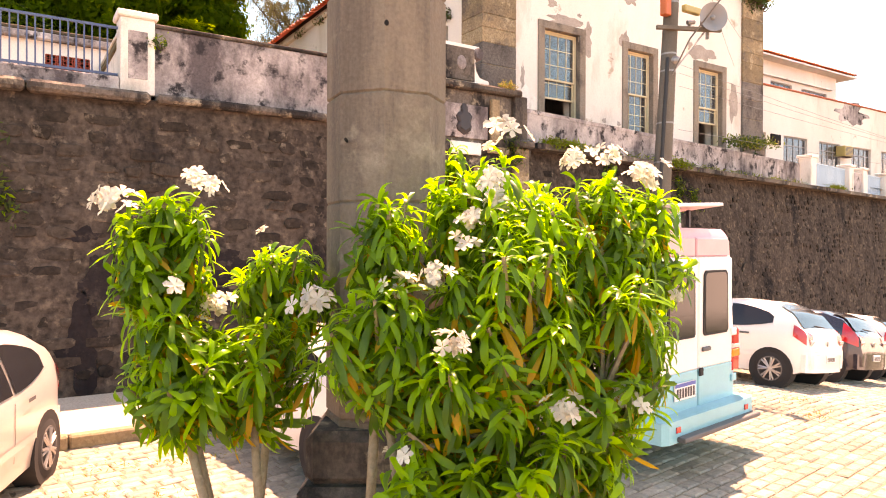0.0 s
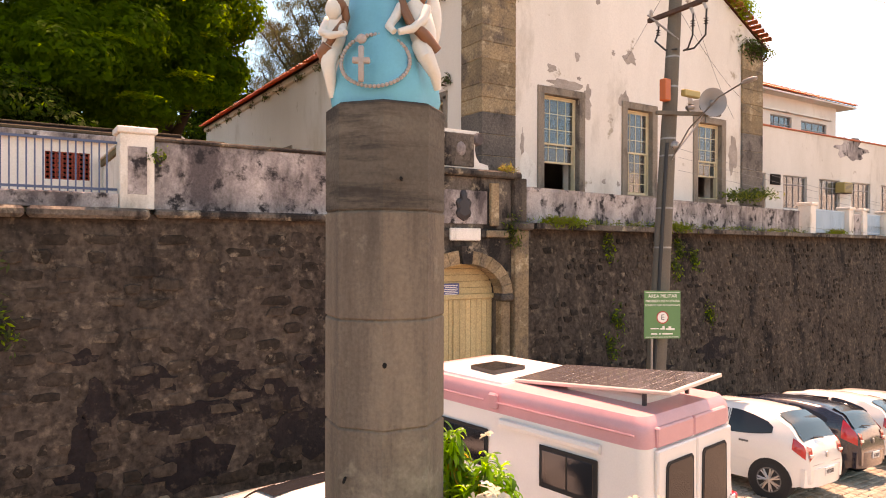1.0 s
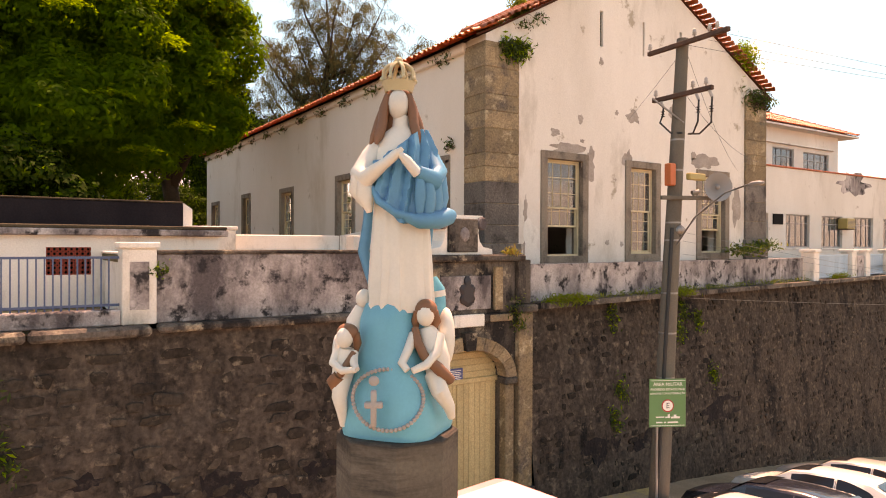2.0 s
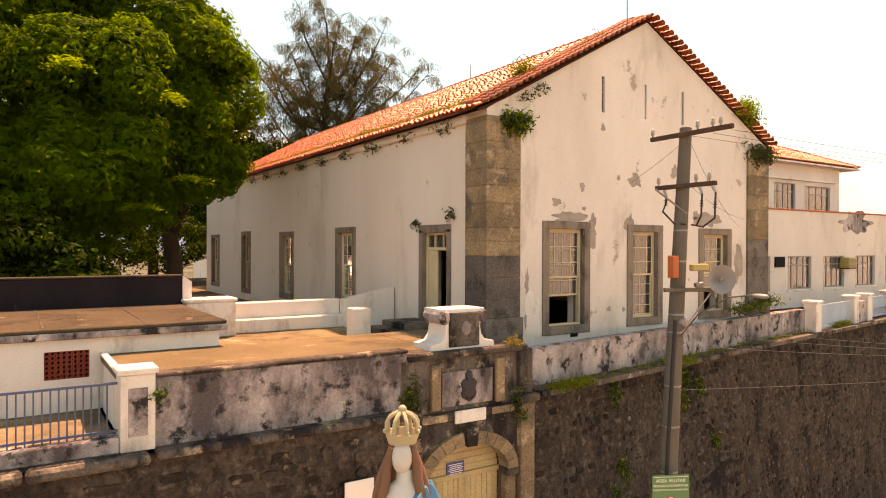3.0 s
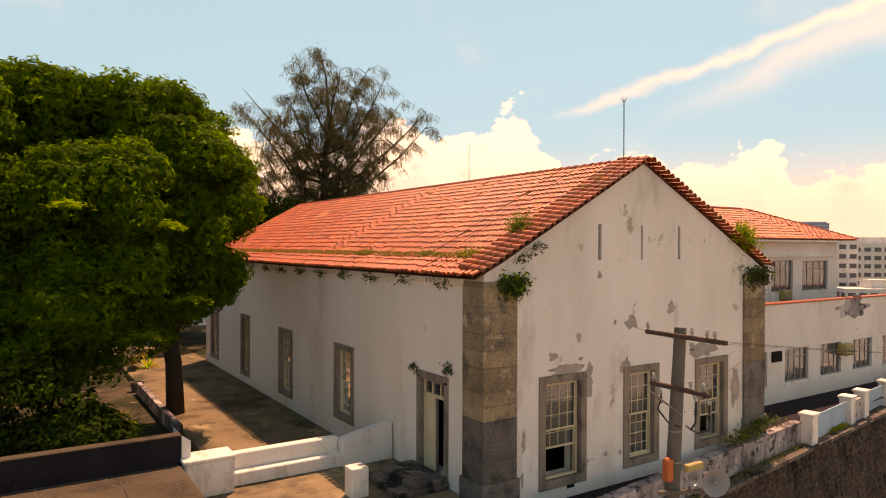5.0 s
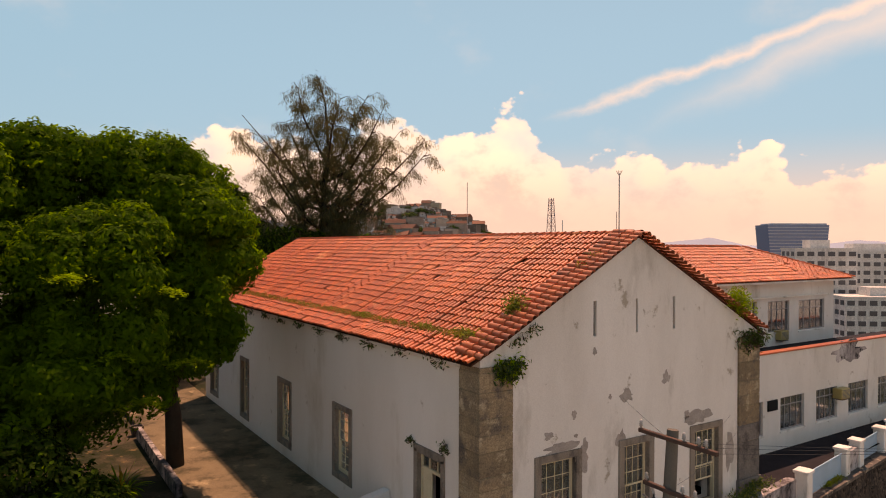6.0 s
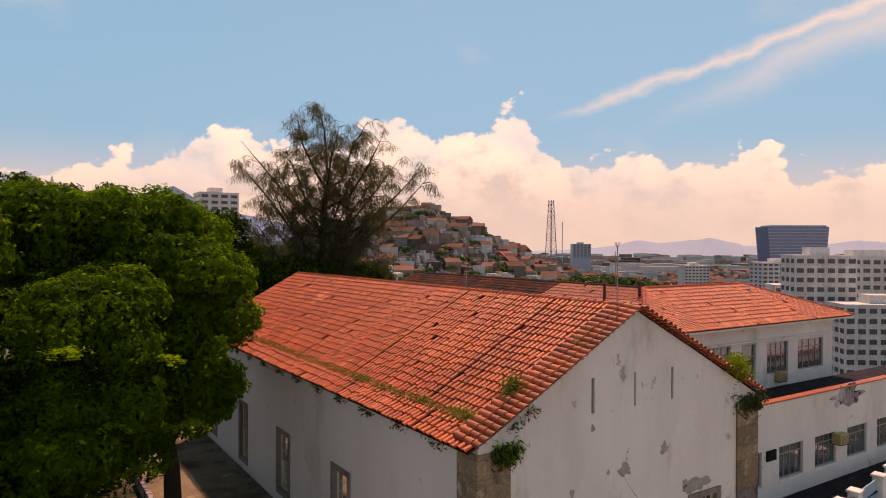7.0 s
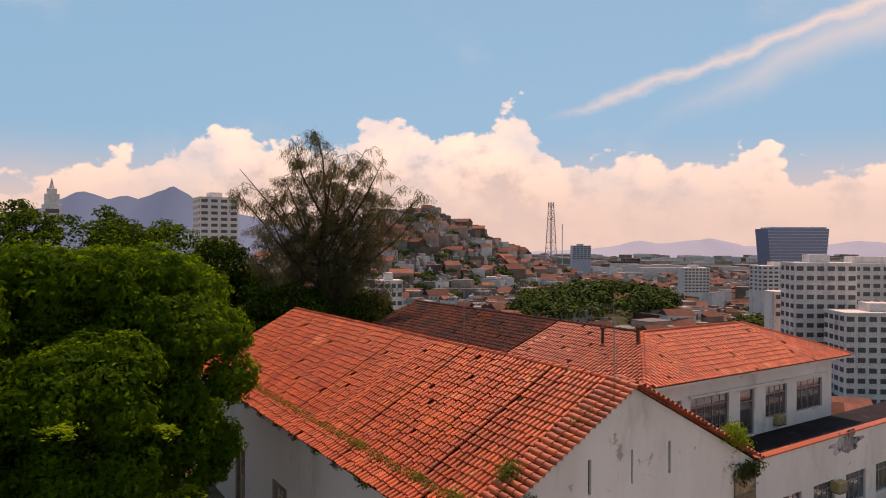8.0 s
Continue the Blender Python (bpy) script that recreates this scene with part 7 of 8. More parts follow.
part("riser_cable", Mb().tube([pp(z, -0.19 + 0.006 * z, -0.10) for z in (0, 2, 4, 6, 6.6)], 0.045, 8), "cable", pl)
for z in (3.2, 4.2, 5.1, 6.3, 6.7, 7.9, 8.6):
    part("steel_band", Mb().lathe(pp(z), [(0.235 - 0.009 * z, 0), (0.235 - 0.009 * z, 0.04)], 16), "steel", pl)
for s, z0, z1 in ((1, 6.3, 7.25), (-1, 9.0, 9.55)):
    part("brace", Mb().tube([pp(z0, 0, -0.15), Vector(pp(z1, 0, -0.1)) + armd_low * 0.75 * s], 0.022, 6), "steel", pl)
part("orange_box", Mb().box(-0.40, -0.14, 7.55, -0.20, 0.04, 8.05, 0.02), "orange", pl, "orange metal box").location = (pole_v.x * 7.8, 0, 0)
yb_ = part("junction_box", Mb().box(0.15, -0.25, 7.70, 0.72, -0.12, 7.86, 0.02), "brass", pl, "yellowed cable joint box")
yb_.location = (pole_v.x * 7.8, 0, 0)
part("rough_clamp", Mb().ball(pp(6.55, 0.05, -0.12), (0.15, 0.15, 0.12)), "steel", pl)

# loudspeaker horn on the lower arm
hn = thing("siren_horn", Matrix.Translation(PB + a3_ + d3_ * 1.22 + Vector((0.0, -0.15, 0.24))) @ pose(0, 0, 0, 90, 0, -28), "round grey horn loudspeaker on the pole arm", "loudspeaker")
part("horn", Mb().rings([[(r * math.cos(a), r * math.sin(a), z) for a in np.linspace(0, 2 * math.pi, 24, endpoint=False)] for r, z in ((0.08, -0.3), (0.16, -0.1), (0.30, 0.03), (0.33, 0.05), (0.30, 0.04), (0.14, -0.08), (0.06, -0.12))]), "grey_frame", hn, smooth=40)
part("driver", Mb().lathe((0, 0, -0.42), [(0.10, 0), (0.11, 0.02), (0.11, 0.14), (0.08, 0.16)], 14), "plastic", hn)
part("hub", Mb().ball((0, 0, 0.0), (0.06, 0.06, 0.05)), "steel", hn)
part("bracket", Mb().box(-0.03, -0.42, -0.28, 0.03, -0.1, -0.22), "steel", hn)
lt = thing("flood_lamp", Matrix.Translation(PB + a3_ + d3_ * 0.75 + Vector((0, -0.05, 0.05))), "small twin lamp holder on the arm", "lamp")
part("holder", Mb().tube([(-0.08, 0, 0.06), (0.1, -0.05, 0.09)], 0.05, 8), "steel", lt)
part("foot", box(-0.03, -0.03, 0, 0.03, 0.03, 0.06), "steel", lt)
sl_ = thing("street_lamp_arm", pose(12.75, 10.0, 6.1), "thin steel street lamp arm with a flat lamp head", "street lamp")
part("arm", Mb().tube([(-0.02, 0.1, 0), (-0.35, -0.7, 0.7), (-0.75, -1.7, 1.15), (-1.05, -2.4, 1.25)], 0.017, 8), "steel", sl_)
part("lamp_head", Mb().ball((-1.15, -2.62, 1.25), (0.09, 0.22, 0.045), m=Euler((0, 0, -0.4)).to_matrix()), "grey_frame", sl_, smooth=True)

# overhead wires
wires = ((( 12.95, 9.9, 10.75), (60, -8, 10.6), 1.2), ((13.0, 9.4, 10.75), (60, -6.5, 10.6), 1.2), ((12.95, 8.9, 10.75), (60, -5.5, 10.6), 1.1), ((12.95, 10.0, 6.5), (60, 6, 5.0), 1.3), ((12.95, 10.0, 6.3), (60, 5, 4.9), 1.2), ((12.95, 10.0, 6.0), (60, 4, 4.7), 1.0),
         ((12.95, 10.0, 5.0), (60, 3, 4.4), 0.6), ((12.95, 10.0, 10.78), (22.6, 15.0, 9.0), 0.3), ((12.95, 10.0, 9.7), (24.4, 15.0, 9.4), 0.4), ((12.95, 10.0, 10.7), (40, 45, 13.2), 1.5))
for a_, b_, sag in wires:
    pts = []
    for k in range(25):
        t = k / 24
        p = Vector(a_).lerp(Vector(b_), t)
        p.z -= sag * 4 * t * (1 - t)
        pts.append(p)
    ob = part("overhead_wire", Mb().tube(pts, 0.0045, 4), "cable" if a_[2] > 9 else "wire", None)
    tagged(ob, "thin overhead wire strung from the utility pole", "wire", "overhead wires")

# green parking sign in front of the pole
sg = thing("parking_sign", pose(12.17, 9.80, 2.20, 0, 0, -27), "green metal parking sign with white lettering on the pole", "sign")
part("plate", box(-0.42, -0.012, 0, 0.42, 0.012, 1.06, 0.01), "sign_green", sg)
part("edge_line", Mb().box(-0.39, -0.016, 1.02, 0.39, -0.012, 1.03).box(-0.39, -0.016, 0.03, 0.39, -0.012, 0.04), "sign_white", sg)
part("ring", Mb().rings([[(0.14 * q * math.cos(a), y, 0.47 + 0.14 * q * math.sin(a)) for a in np.linspace(0, 2 * math.pi, 24, endpoint=False)] for y, q in ((-0.012, 1), (-0.018, 1))]), "sign_red", sg)
part("disc", Mb().rings([[(0.115 * math.cos(a), y, 0.47 + 0.115 * math.sin(a)) for a in np.linspace(0, 2 * math.pi, 24, endpoint=False)] for y in (-0.018, -0.021)]), "sign_white", sg)


def lettering(name, words, size, m, mat, parent, width=None):
    cu = bpy.data.curves.new(name, "FONT")
    cu.body, cu.size, cu.align_x, cu.align_y, cu.extrude = words, size, "CENTER", "CENTER", 0.002
    tmp = bpy.data.objects.new(name, cu)
    scene.collection.objects.link(tmp)
    bpy.context.view_layer.update()
    me = bpy.data.meshes.new_from_object(tmp.evaluated_get(bpy.context.evaluated_depsgraph_get()))
    bpy.data.objects.remove(tmp)
    me.materials.clear()
    me.materials.append(M[mat])
    return part(name, me, None, parent, m=m)


up90 = pose(0, 0, 0, 90, 0, 0)
lettering("lettering", "ÁREA MILITAR", 0.105, Matrix.Translation((0, -0.015, 0.94)) @ up90, "sign_white", sg)
lettering("lettering", "PROIBIDO ESTACIONAR", 0.072, Matrix.Translation((0, -0.015, 0.83)) @ up90, "sign_white", sg)
lettering("lettering", "SOMENTE COM AUTORIZAÇÃO", 0.055, Matrix.Translation((0, -0.015, 0.74)) @ up90, "sign_white", sg)
lettering("lettering", "E", 0.17, Matrix.Translation((0, -0.023, 0.47)) @ up90, "ink", sg)
mb = Mb().box(-0.27, -0.016, 0.21, -0.08, -0.012, 0.235)
for x0, z0, x1, z1 in ((-0.05, 0.2, 0.06, 0.23), (0.0, 0.23, 0.05, 0.28), (0.08, 0.19, 0.28, 0.23), (0.14, 0.23, 0.2, 0.27), (-0.26, 0.09, -0.12, 0.12), (-0.08, 0.09, -0.04, 0.12), (0.0, 0.09, 0.24, 0.12)):
    mb.box(x0, -0.016, z0, x1, -0.012, z1)
part("pictogram", mb, "sign_white", sg)
part("sign_post", Mb().tube([(-0.22, 0.05, -2.6), (-0.22, 0.05, 0.9)], 0.03, 8), "steel", sg)

# ---- vehicles: own axes, x right, y forward, origin on the ground below the tail ----
def curve(pts, l):
    for (a, za), (b, zb) in zip(pts, pts[1:]):
        if a <= l <= b:
            t = (l - a) / (b - a)
            t = t * t * (3 - 2 * t) * 0.5 + t * 0.5
            return za + (zb - za) * t
    return pts[-1][1] if l > pts[-1][0] else pts[0][1]


def wheel(parent, x, y, r, w, side_):
    wh = part("wheel", Mb().rings([[(q, y + rr * math.cos(a), r + rr * math.sin(a)) for a in np.linspace(0, 2 * math.pi, 28, endpoint=False)]
                                  for q, rr in ((x - w / 2, r * 0.86), (x - w / 2 + 0.015, r * 0.97), (x - w / 4, r), (x + w / 4, r), (x + w / 2 - 0.015, r * 0.97), (x + w / 2, r * 0.86))]), "rubber", parent, smooth=50)
    o = x + side_ * (w / 2 + 0.004)
    part("rim", Mb().rings([[(q, y + rr * math.cos(a), r + rr * math.sin(a)) for a in np.linspace(0, 2 * math.pi, 24, endpoint=False)] for q, rr in ((o - side_ * 0.05, r * 0.7), (o, r * 0.7), (o, r * 0.62), (o - side_ * 0.03, r * 0.6), (o - side_ * 0.04, 0.01))]), "plastic", wh)
    for k in range(7):
        a = 2 * math.pi * k / 7
        for da in (-0.13, 0.13):
            p0 = (o - side_ * 0.005, y + r * 0.12 * math.cos(a), r + r * 0.12 * math.sin(a))
            p1 = (o - side_ * 0.005, y + r * 0.64 * math.cos(a + da), r + r * 0.64 * math.sin(a + da))
            part("spoke", Mb().tube([p0, p1], [0.022, 0.016], 5), "rim", wh)
    part("hub_cap", Mb().ball((o, y, r), (0.02, r * 0.17, r * 0.17)), "rim", wh)


def hatchback(m, paint_, label, L=4.0, W=1.72, H=1.52, light_high=True, group="parked cars"):
    """A small hatchback: lofted body with its glass, lamps, bumper, wheels and plate."""
    car = thing("parked_car", m, label, "car", group)
    topc = [(0.0, 0.62), (0.06, 0.92), (0.12, 1.02), (0.38, 1.30), (0.72, H - 0.03), (1.3, H), (2.0, H - 0.04), (2.45, 1.34), (2.95, 1.0), (3.4, 0.93), (3.8, 0.82), (L, 0.55)]
    belt = 0.95
    botc = [(0.0, 0.36), (0.3, 0.24), (L - 0.35, 0.22), (L, 0.34)]
    plan = lambda l: 1 - 0.16 * max(0, 1 - l / 0.45) ** 2.2 - 0.22 * max(0, (l - (L - 0.7)) / 0.7) ** 2

    def hw(l, z):
        w = W / 2 * plan(l)
        if z > belt:
            w *= 1 - 0.26 * ((z - belt) / (H - belt)) ** 1.25
        if z < 0.5:
            w *= 1 - 0.05 * (0.5 - z) / 0.3
        return w

    def ring(l):
        zt, zb_ = curve(topc, l), curve(botc, l)
        zs = [zb_, zb_ + (zt - zb_) * 0.2, zb_ + (zt - zb_) * 0.42, min(belt, zb_ + (zt - zb_) * 0.68), None, None]
        base_z = zs[3]
        zs[4] = base_z + (zt - base_z) * 0.45
        zs[5] = base_z + (zt - base_z) * 0.88
        right = [(hw(l, z), l, z) for z in zs]
        e = hw(l, zt)
        right += [(e * 0.84, l, zt - 0.012 if zt > belt else zt - 0.01), (e * 0.5, l, zt + 0.012), (0, l, zt + 0.018)]
        return right + [(-x, y, z) for x, y, z in right[-2::-1]]

    ls = sorted({0.0, 0.03, 0.06, 0.12, 0.2, 0.3, 0.38, 0.5, 0.72, 0.9, 1.1, 1.3, 1.6, 2.0, 2.2, 2.45, 2.7, 2.95, 3.2, 3.4, 3.6, 3.8, 3.92, L})
    part("body", Mb().rings([ring(l) for l in ls]), paint_, car, smooth=45)

    def side_patch(name, pts_fn, mat, s, n=8, off=0.008):
        g = []
        for i in range(n + 1):
            l, z0, z1 = pts_fn(i / n)
            g.append([(s * (hw(l, z0 + (z1 - z0) * j / 4) + off), l, z0 + (z1 - z0) * j / 4) for j in range(5)])
        return part(name, Mb().rings(g, closed=False), mat, car, smooth=True)

    for s in (-1, 1):
        side_patch("side_window", lambda t: (0.62 + 0.78 * t, 1.0 + 0.10 * (1 - t) ** 2, min(curve(topc, 0.62 + 0.78 * t) - 0.10, H - 0.10) - 0.12 * (1 - t) ** 2), "carglass", s)
        side_patch("side_window", lambda t: (1.46 + 0.95 * t, 1.0, max(curve(topc, 1.46 + 0.95 * t) - 0.10, 1.03)), "carglass", s)
        side_patch("door_seam", lambda t: (1.42 + 0.012 * t, 0.4, H - 0.12), "plastic", s, 1, 0.005)
        side_patch("door_handle", lambda t: (1.0 + 0.17 * t, 0.87, 0.905), "plastic" if paint_ != "dark_car" else "dark_car", s, 2, 0.022)
        side_patch("sill_strip", lambda t: (0.95 + 1.9 * t, 0.5, 0.56), paint_, s, 4, 0.015)
        lens = side_patch("tail_light", lambda t: (0.07 + 0.20 * t, 0.76 + 0.14 * t, min(0.99 + 0.10 * t, curve(topc, 0.07 + 0.2 * t) - 0.01)) if light_high else (0.06 + 0.28 * t, 0.74 + 0.1 * t, min(1.0 + 0.2 * t, curve(topc, 0.06 + 0.28 * t) - 0.01)), "redlens", s, 5, 0.012)
        # lens part on the tail itself
        g = []
        for i in range(4):
            t = i / 3
            x = s * hw(0.05, 0.9) * (0.99 - 0.22 * t)
            g.append([(x, curve([(z_, y_) for y_, z_ in ((0.0, 0.62), (0.06, 0.92), (0.14, 1.06))], z) - 0.014, z) for z in np.linspace(0.74 + 0.06 * t, 0.99 - 0.05 * t, 4)])
        part("lens", Mb().rings(g, closed=False), "redlens", lens)
        part("reverse_lens", Mb().box(s * hw(0.05, 0.85) * 0.80, -0.002, 0.80, s * hw(0.05, 0.85) * 0.98, 0.03, 0.85, 0.008), "clearlens", lens)
        mirror = part("mirror", Mb().ball((s * (W / 2 + 0.10), 2.45, 1.02), (0.10, 0.06, 0.07)), paint_, car, smooth=True)
        for y in (0.62, L - 0.72):
            part("wheel_arch", Mb().rings([[(s * q, y + rr * math.cos(a), 0.31 + rr * math.sin(a)) for a in np.linspace(0, 2 * math.pi, 24, endpoint=False)] for q, rr in ((W / 2 * 0.75, 0.365), (W / 2 + 0.004, 0.365))]), "rubber", car)
            wheel(car, s * (W / 2 - 0.09), y, 0.305, 0.2, s)
    for s in (-1, 1):
        hl = part("headlight", Mb().rings([[(s * (0.42 + 0.30 * u), L - 0.13 - 0.20 * u + dy, z) for u, z in ((0, 0.62), (1, 0.66), (1, 0.80), (0, 0.74))] for dy in (0.0, 0.10)]), "clearlens", car)
    part("front_bumper", Mb().rings([[(W / 2 * 0.86 * q, L + 0.02 - 0.22 * abs(q) ** 3, z) for q in np.linspace(-1, 1, 11)] + [(W / 2 * 0.86 * q, L - 0.3, z) for q in np.linspace(1, -1, 11)] for z in (0.28, 0.34, 0.52, 0.56)]), paint_, car, smooth=50)
    # hatch glass and windscreen
    def top_patch(name, l0, l1, f0, f1, mat, off=0.010, n=8):
        g = []
        for i in range(n + 1):
            l = l0 + (l1 - l0) * i / n
            z = curve(topc, l)
            f = f0 + (f1 - f0) * i / n
            e = hw(l, z)
            g.append([(e * f * q, l - off * 0.7, z + off + 0.018 * (1 - abs(q * f)) - (0.006 if abs(q) == 1 else 0)) for q in np.linspace(-1, 1, 7)])
        return part(name, Mb().rings(g, closed=False), mat, car, smooth=True)

    rw = top_patch("rear_window", 0.15, 0.62, 0.90, 0.86, "carglass")
    part("wiper", Mb().tube([(0.05, 0.10, 1.07), (-0.32, 0.135, 1.09)], 0.012, 5), "rubber", rw)
    top_patch("windscreen", 2.08, 2.88, 0.86, 0.90, "carglass")
    bp = part("bumper", Mb().rings([[(W / 2 * 0.93 * q, -0.035 + 0.10 * abs(q) ** 4, z) for q in np.linspace(-1, 1, 11)] + [(W / 2 * 0.93 * q, 0.14, z) for q in np.linspace(1, -1, 11)] for z in (0.30, 0.36, 0.54, 0.60)]), paint_, car, smooth=50)
    pt = part("number_plate", box(-0.20, -0.052, 0.47, 0.20, -0.036, 0.60, 0.004), "plate", car)
    for k in range(7):
        part("character_bar", box(-0.165 + k * 0.05, -0.0545, 0.49, -0.135 + k * 0.05, -0.051, 0.56), "ink", pt)
    part("badge", Mb().rings([[(0.035 * math.cos(a), y, 0.80 + 0.05 * math.sin(a)) for a in np.linspace(0, 2 * math.pi, 12, endpoint=False)] for y in (0.02, 0.0)]), "rim", car)
    part("hatch_seam", box(-0.62, 0.005, 0.655, 0.62, 0.02, 0.662), "plastic", car)
    return car


def parked(x, y, turn=8.4):
    """Stands a car on the sloping street."""
    a, b = street(x - 0.8), street(x + 0.8)
    return pose(x, y, (a + b) / 2, 0, math.degrees(math.atan2(a - b, 1.6)), turn)


hatchback(parked(12.03, 6.17), "white_car", "white hatchback parked nose to the wall", W=1.76, H=1.50)
hatchback(parked(14.68, 6.61), "dark_car", "dark navy hatchback parked nose to the wall", light_high=False, H=1.44)
hatchback(parked(17.28, 7.06), "white_car", "white hatchback parked beyond the dark one", H=1.46)
hatchback(parked(19.93, 7.46), "silver_car", "silver hatchback at the far end of the row", H=1.46)
hatchback(pose(3.42, 5.5, 0, 0, 0, 8.4), "white_car", "white hatchback parked behind the flowering bush", H=1.40)
hatchback(pose(-0.27, 8.50, 0, 0, 0, 160), "silver_car", "pale silver hatchback parked with its tail at the kerb")

# ---- the camper van ----
van = thing("camper_van", pose(6.25, 4.58, 0, 0, 0, 8.4), "pink, white and blue camper van parked at the wall", "van")


def van_ring(z, n=6):
    """Outline of the van at the height z: rounded tail, sloping nose."""
    w = 0.965 - 0.035 * max(0, (z - 1.1) / 1.3) ** 1.5 - (0.10 * max(0, (z - 2.35) / 0.2) ** 2 if z > 2.35 else 0)
    yb_ = 0.0 + 0.05 * max(0, (z - 1.2) / 1.3) + (0.10 * max(0, (z - 2.35) / 0.2) ** 2 if z > 2.35 else 0)
    yf = 5.5 - (0.10 if z < 0.95 else 0.1 + 0.75 * min(1, (z - 0.95) / 0.35) ** 0.7 + 0.80 * max(0, (z - 1.3) / 1.25))
    r = 0.13
    out = []
    for cx, cy, a0 in ((w - r, yf - r * 2, 0), (-w + r, yf - r * 2, 90), (-w + r, yb_ + r, 180), (w - r, yb_ + r, 270)):
        ry = r * 2 if a0 < 180 else r
        for k in range(n + 1):
            a = radians(a0 + 90 * k / n)
            out.append((cx + r * math.cos(a), cy + ry * math.sin(a), z))
    return out


part("lower_body", Mb().rings([van_ring(z) for z in (0.34, 0.42, 0.6, 0.8, 0.97)]), "van_blue", van, smooth=40)
part("body", Mb().rings([van_ring(z) for z in (0.97, 1.15, 1.3, 1.5, 1.75, 2.0, 2.20)], False, False), "van_white", van, smooth=40)
top_ = [van_ring(z) for z in (2.20, 2.3, 2.36, 2.42, 2.47, 2.505)]
last = top_[-1]
cx_, cy_ = 0, 2.4
top_ += [[(x * q, cy_ + (y - cy_) * q, 2.505 + 0.035 * (1 - q)) for x, y, z in last] for q in (0.92, 0.6, 0.2)]
part("roof", Mb().rings(top_, False, True), "pink", van, "faded pink high roof", smooth=40)
cap_ = Mb().rings([[(x * 0.9, 3.05 + (y - 3.05) * 0.0 + (y - 2.4) * 0.42, z) for x, y, z in van_ring(2.40)], [(x * 0.84, 3.05 + (y - 2.4) * 0.39, 2.535) for x, y, z in van_ring(2.40)], [(x * 0.5, 3.05 + (y - 2.4) * 0.2, 2.56) for x, y, z in van_ring(2.40)]])
part("roof_fairing", cap_, "van_white", van, "white raised front of the roof", smooth=40)
for s in (-1, 1):
    part("roof_rib", Mb().tube([(s * 0.955, 0.15, 2.33), (s * 0.965, 2.1, 2.33)], 0.012, 5), "pink", van)
    part("roof_rib", Mb().tube([(s * 0.955, 2.3, 2.33), (s * 0.955, 3.9, 2.33)], 0.012, 5), "pink", van)
    part("gutter_step", Mb().box(s * 0.93, 2.05, 2.24, s * 0.985, 2.2, 2.44, 0.03), "pink", van)
    for y0, y1 in ((0.58, 1.38), (2.2, 3.1)):
        sw = part("side_window", box(s * 0.955, y0, 1.50, s * 0.975, y1, 1.98, 0.02), "rubber", van)
        part("pane", box(s * 0.970, y0 + 0.05, 1.56, s * 0.982, (y0 + y1) / 2 - 0.01, 1.93, 0.004), "carglass", sw)
        part("pane", box(s * 0.970, (y0 + y1) / 2 + 0.01, 1.56, s * 0.982, y1 - 0.05, 1.93, 0.004), "carglass", sw)
    part("awning_bulge", Mb().rings([[(s * (0.955 + 0.045 * q), y, 2.10 + 0.05 * h) for q, h in ((0, -1), (0.8, -0.8), (1, 0), (0.8, 0.8), (0, 1))] for y in (0.55, 2.0)]), "van_white", van)
    wheel(van, s * 0.86, 1.15, 0.34, 0.24, s)
    wheel(van, s * 0.86, 4.45, 0.34, 0.24, s)
    part("wheel_arch", Mb().rings([[(s * q, 1.15 + 0.42 * math.cos(a), 0.36 + 0.42 * math.sin(a)) for a in np.linspace(0, 2 * math.pi, 24, endpoint=False)] for q in (0.8, 0.972)]), "rubber", van)
    part("wheel_arch", Mb().rings([[(s * q, 4.45 + 0.42 * math.cos(a), 0.36 + 0.42 * math.sin(a)) for a in np.linspace(0, 2 * math.pi, 24, endpoint=False)] for q in (0.8, 0.972)]), "rubber", van)
    tl = part("tail_light", box(s * 0.80, -0.02, 0.86, s * 0.972, 0.12, 1.36, 0.02), "redlens", van)
    part("lens", box(s * 0.80, -0.026, 1.02, s * 0.976, 0.122, 1.12, 0.012), "amber", tl)
    part("lens", box(s * 0.80, -0.026, 1.12, s * 0.976, 0.122, 1.18, 0.012), "clearlens", tl)
    # rear doors: lower and upper panel, window, hinges
    d_ = part("rear_door", box(s * 0.012, -0.022, 0.98, s * 0.78, 0.04, 2.18, 0.015), "van_white", van)
    part("lower_panel", box(s * 0.012, -0.022, 0.50, s * 0.78, 0.03, 0.975, 0.012), "van_blue", d_)
    part("upper_panel", box(s * 0.012, 0.01, 2.19, s * 0.74, 0.08, 2.40, 0.015), "pink", d_)
    wf = Mb()
    rr = [(0.09, 1.36), (0.12, 1.33), (0.62, 1.33), (0.66, 1.37), (0.64, 2.0), (0.60, 2.04), (0.14, 2.04), (0.10, 2.0)]
    wf.rings([[(s * x, y, z) for x, z in rr] for y in (-0.024, -0.036)])
    w_ = part("rear_window", wf, "rubber", d_)
    part("pane", Mb().rings([[(s * (0.375 + (x - 0.375) * 0.9), y, 1.685 + (z - 1.685) * 0.93) for x, z in rr] for y in (-0.036, -0.040)]), "carglass", w_)
    for z in (0.75, 1.28):
        part("hinge", box(s * 0.74, -0.04, z, s * 0.86, -0.02, z + 0.09, 0.01), "plate" if z > 1 else "van_blue", d_)
part("door_handle", box(0.06, -0.05, 1.16, 0.24, -0.02, 1.21, 0.012), "plastic", van)
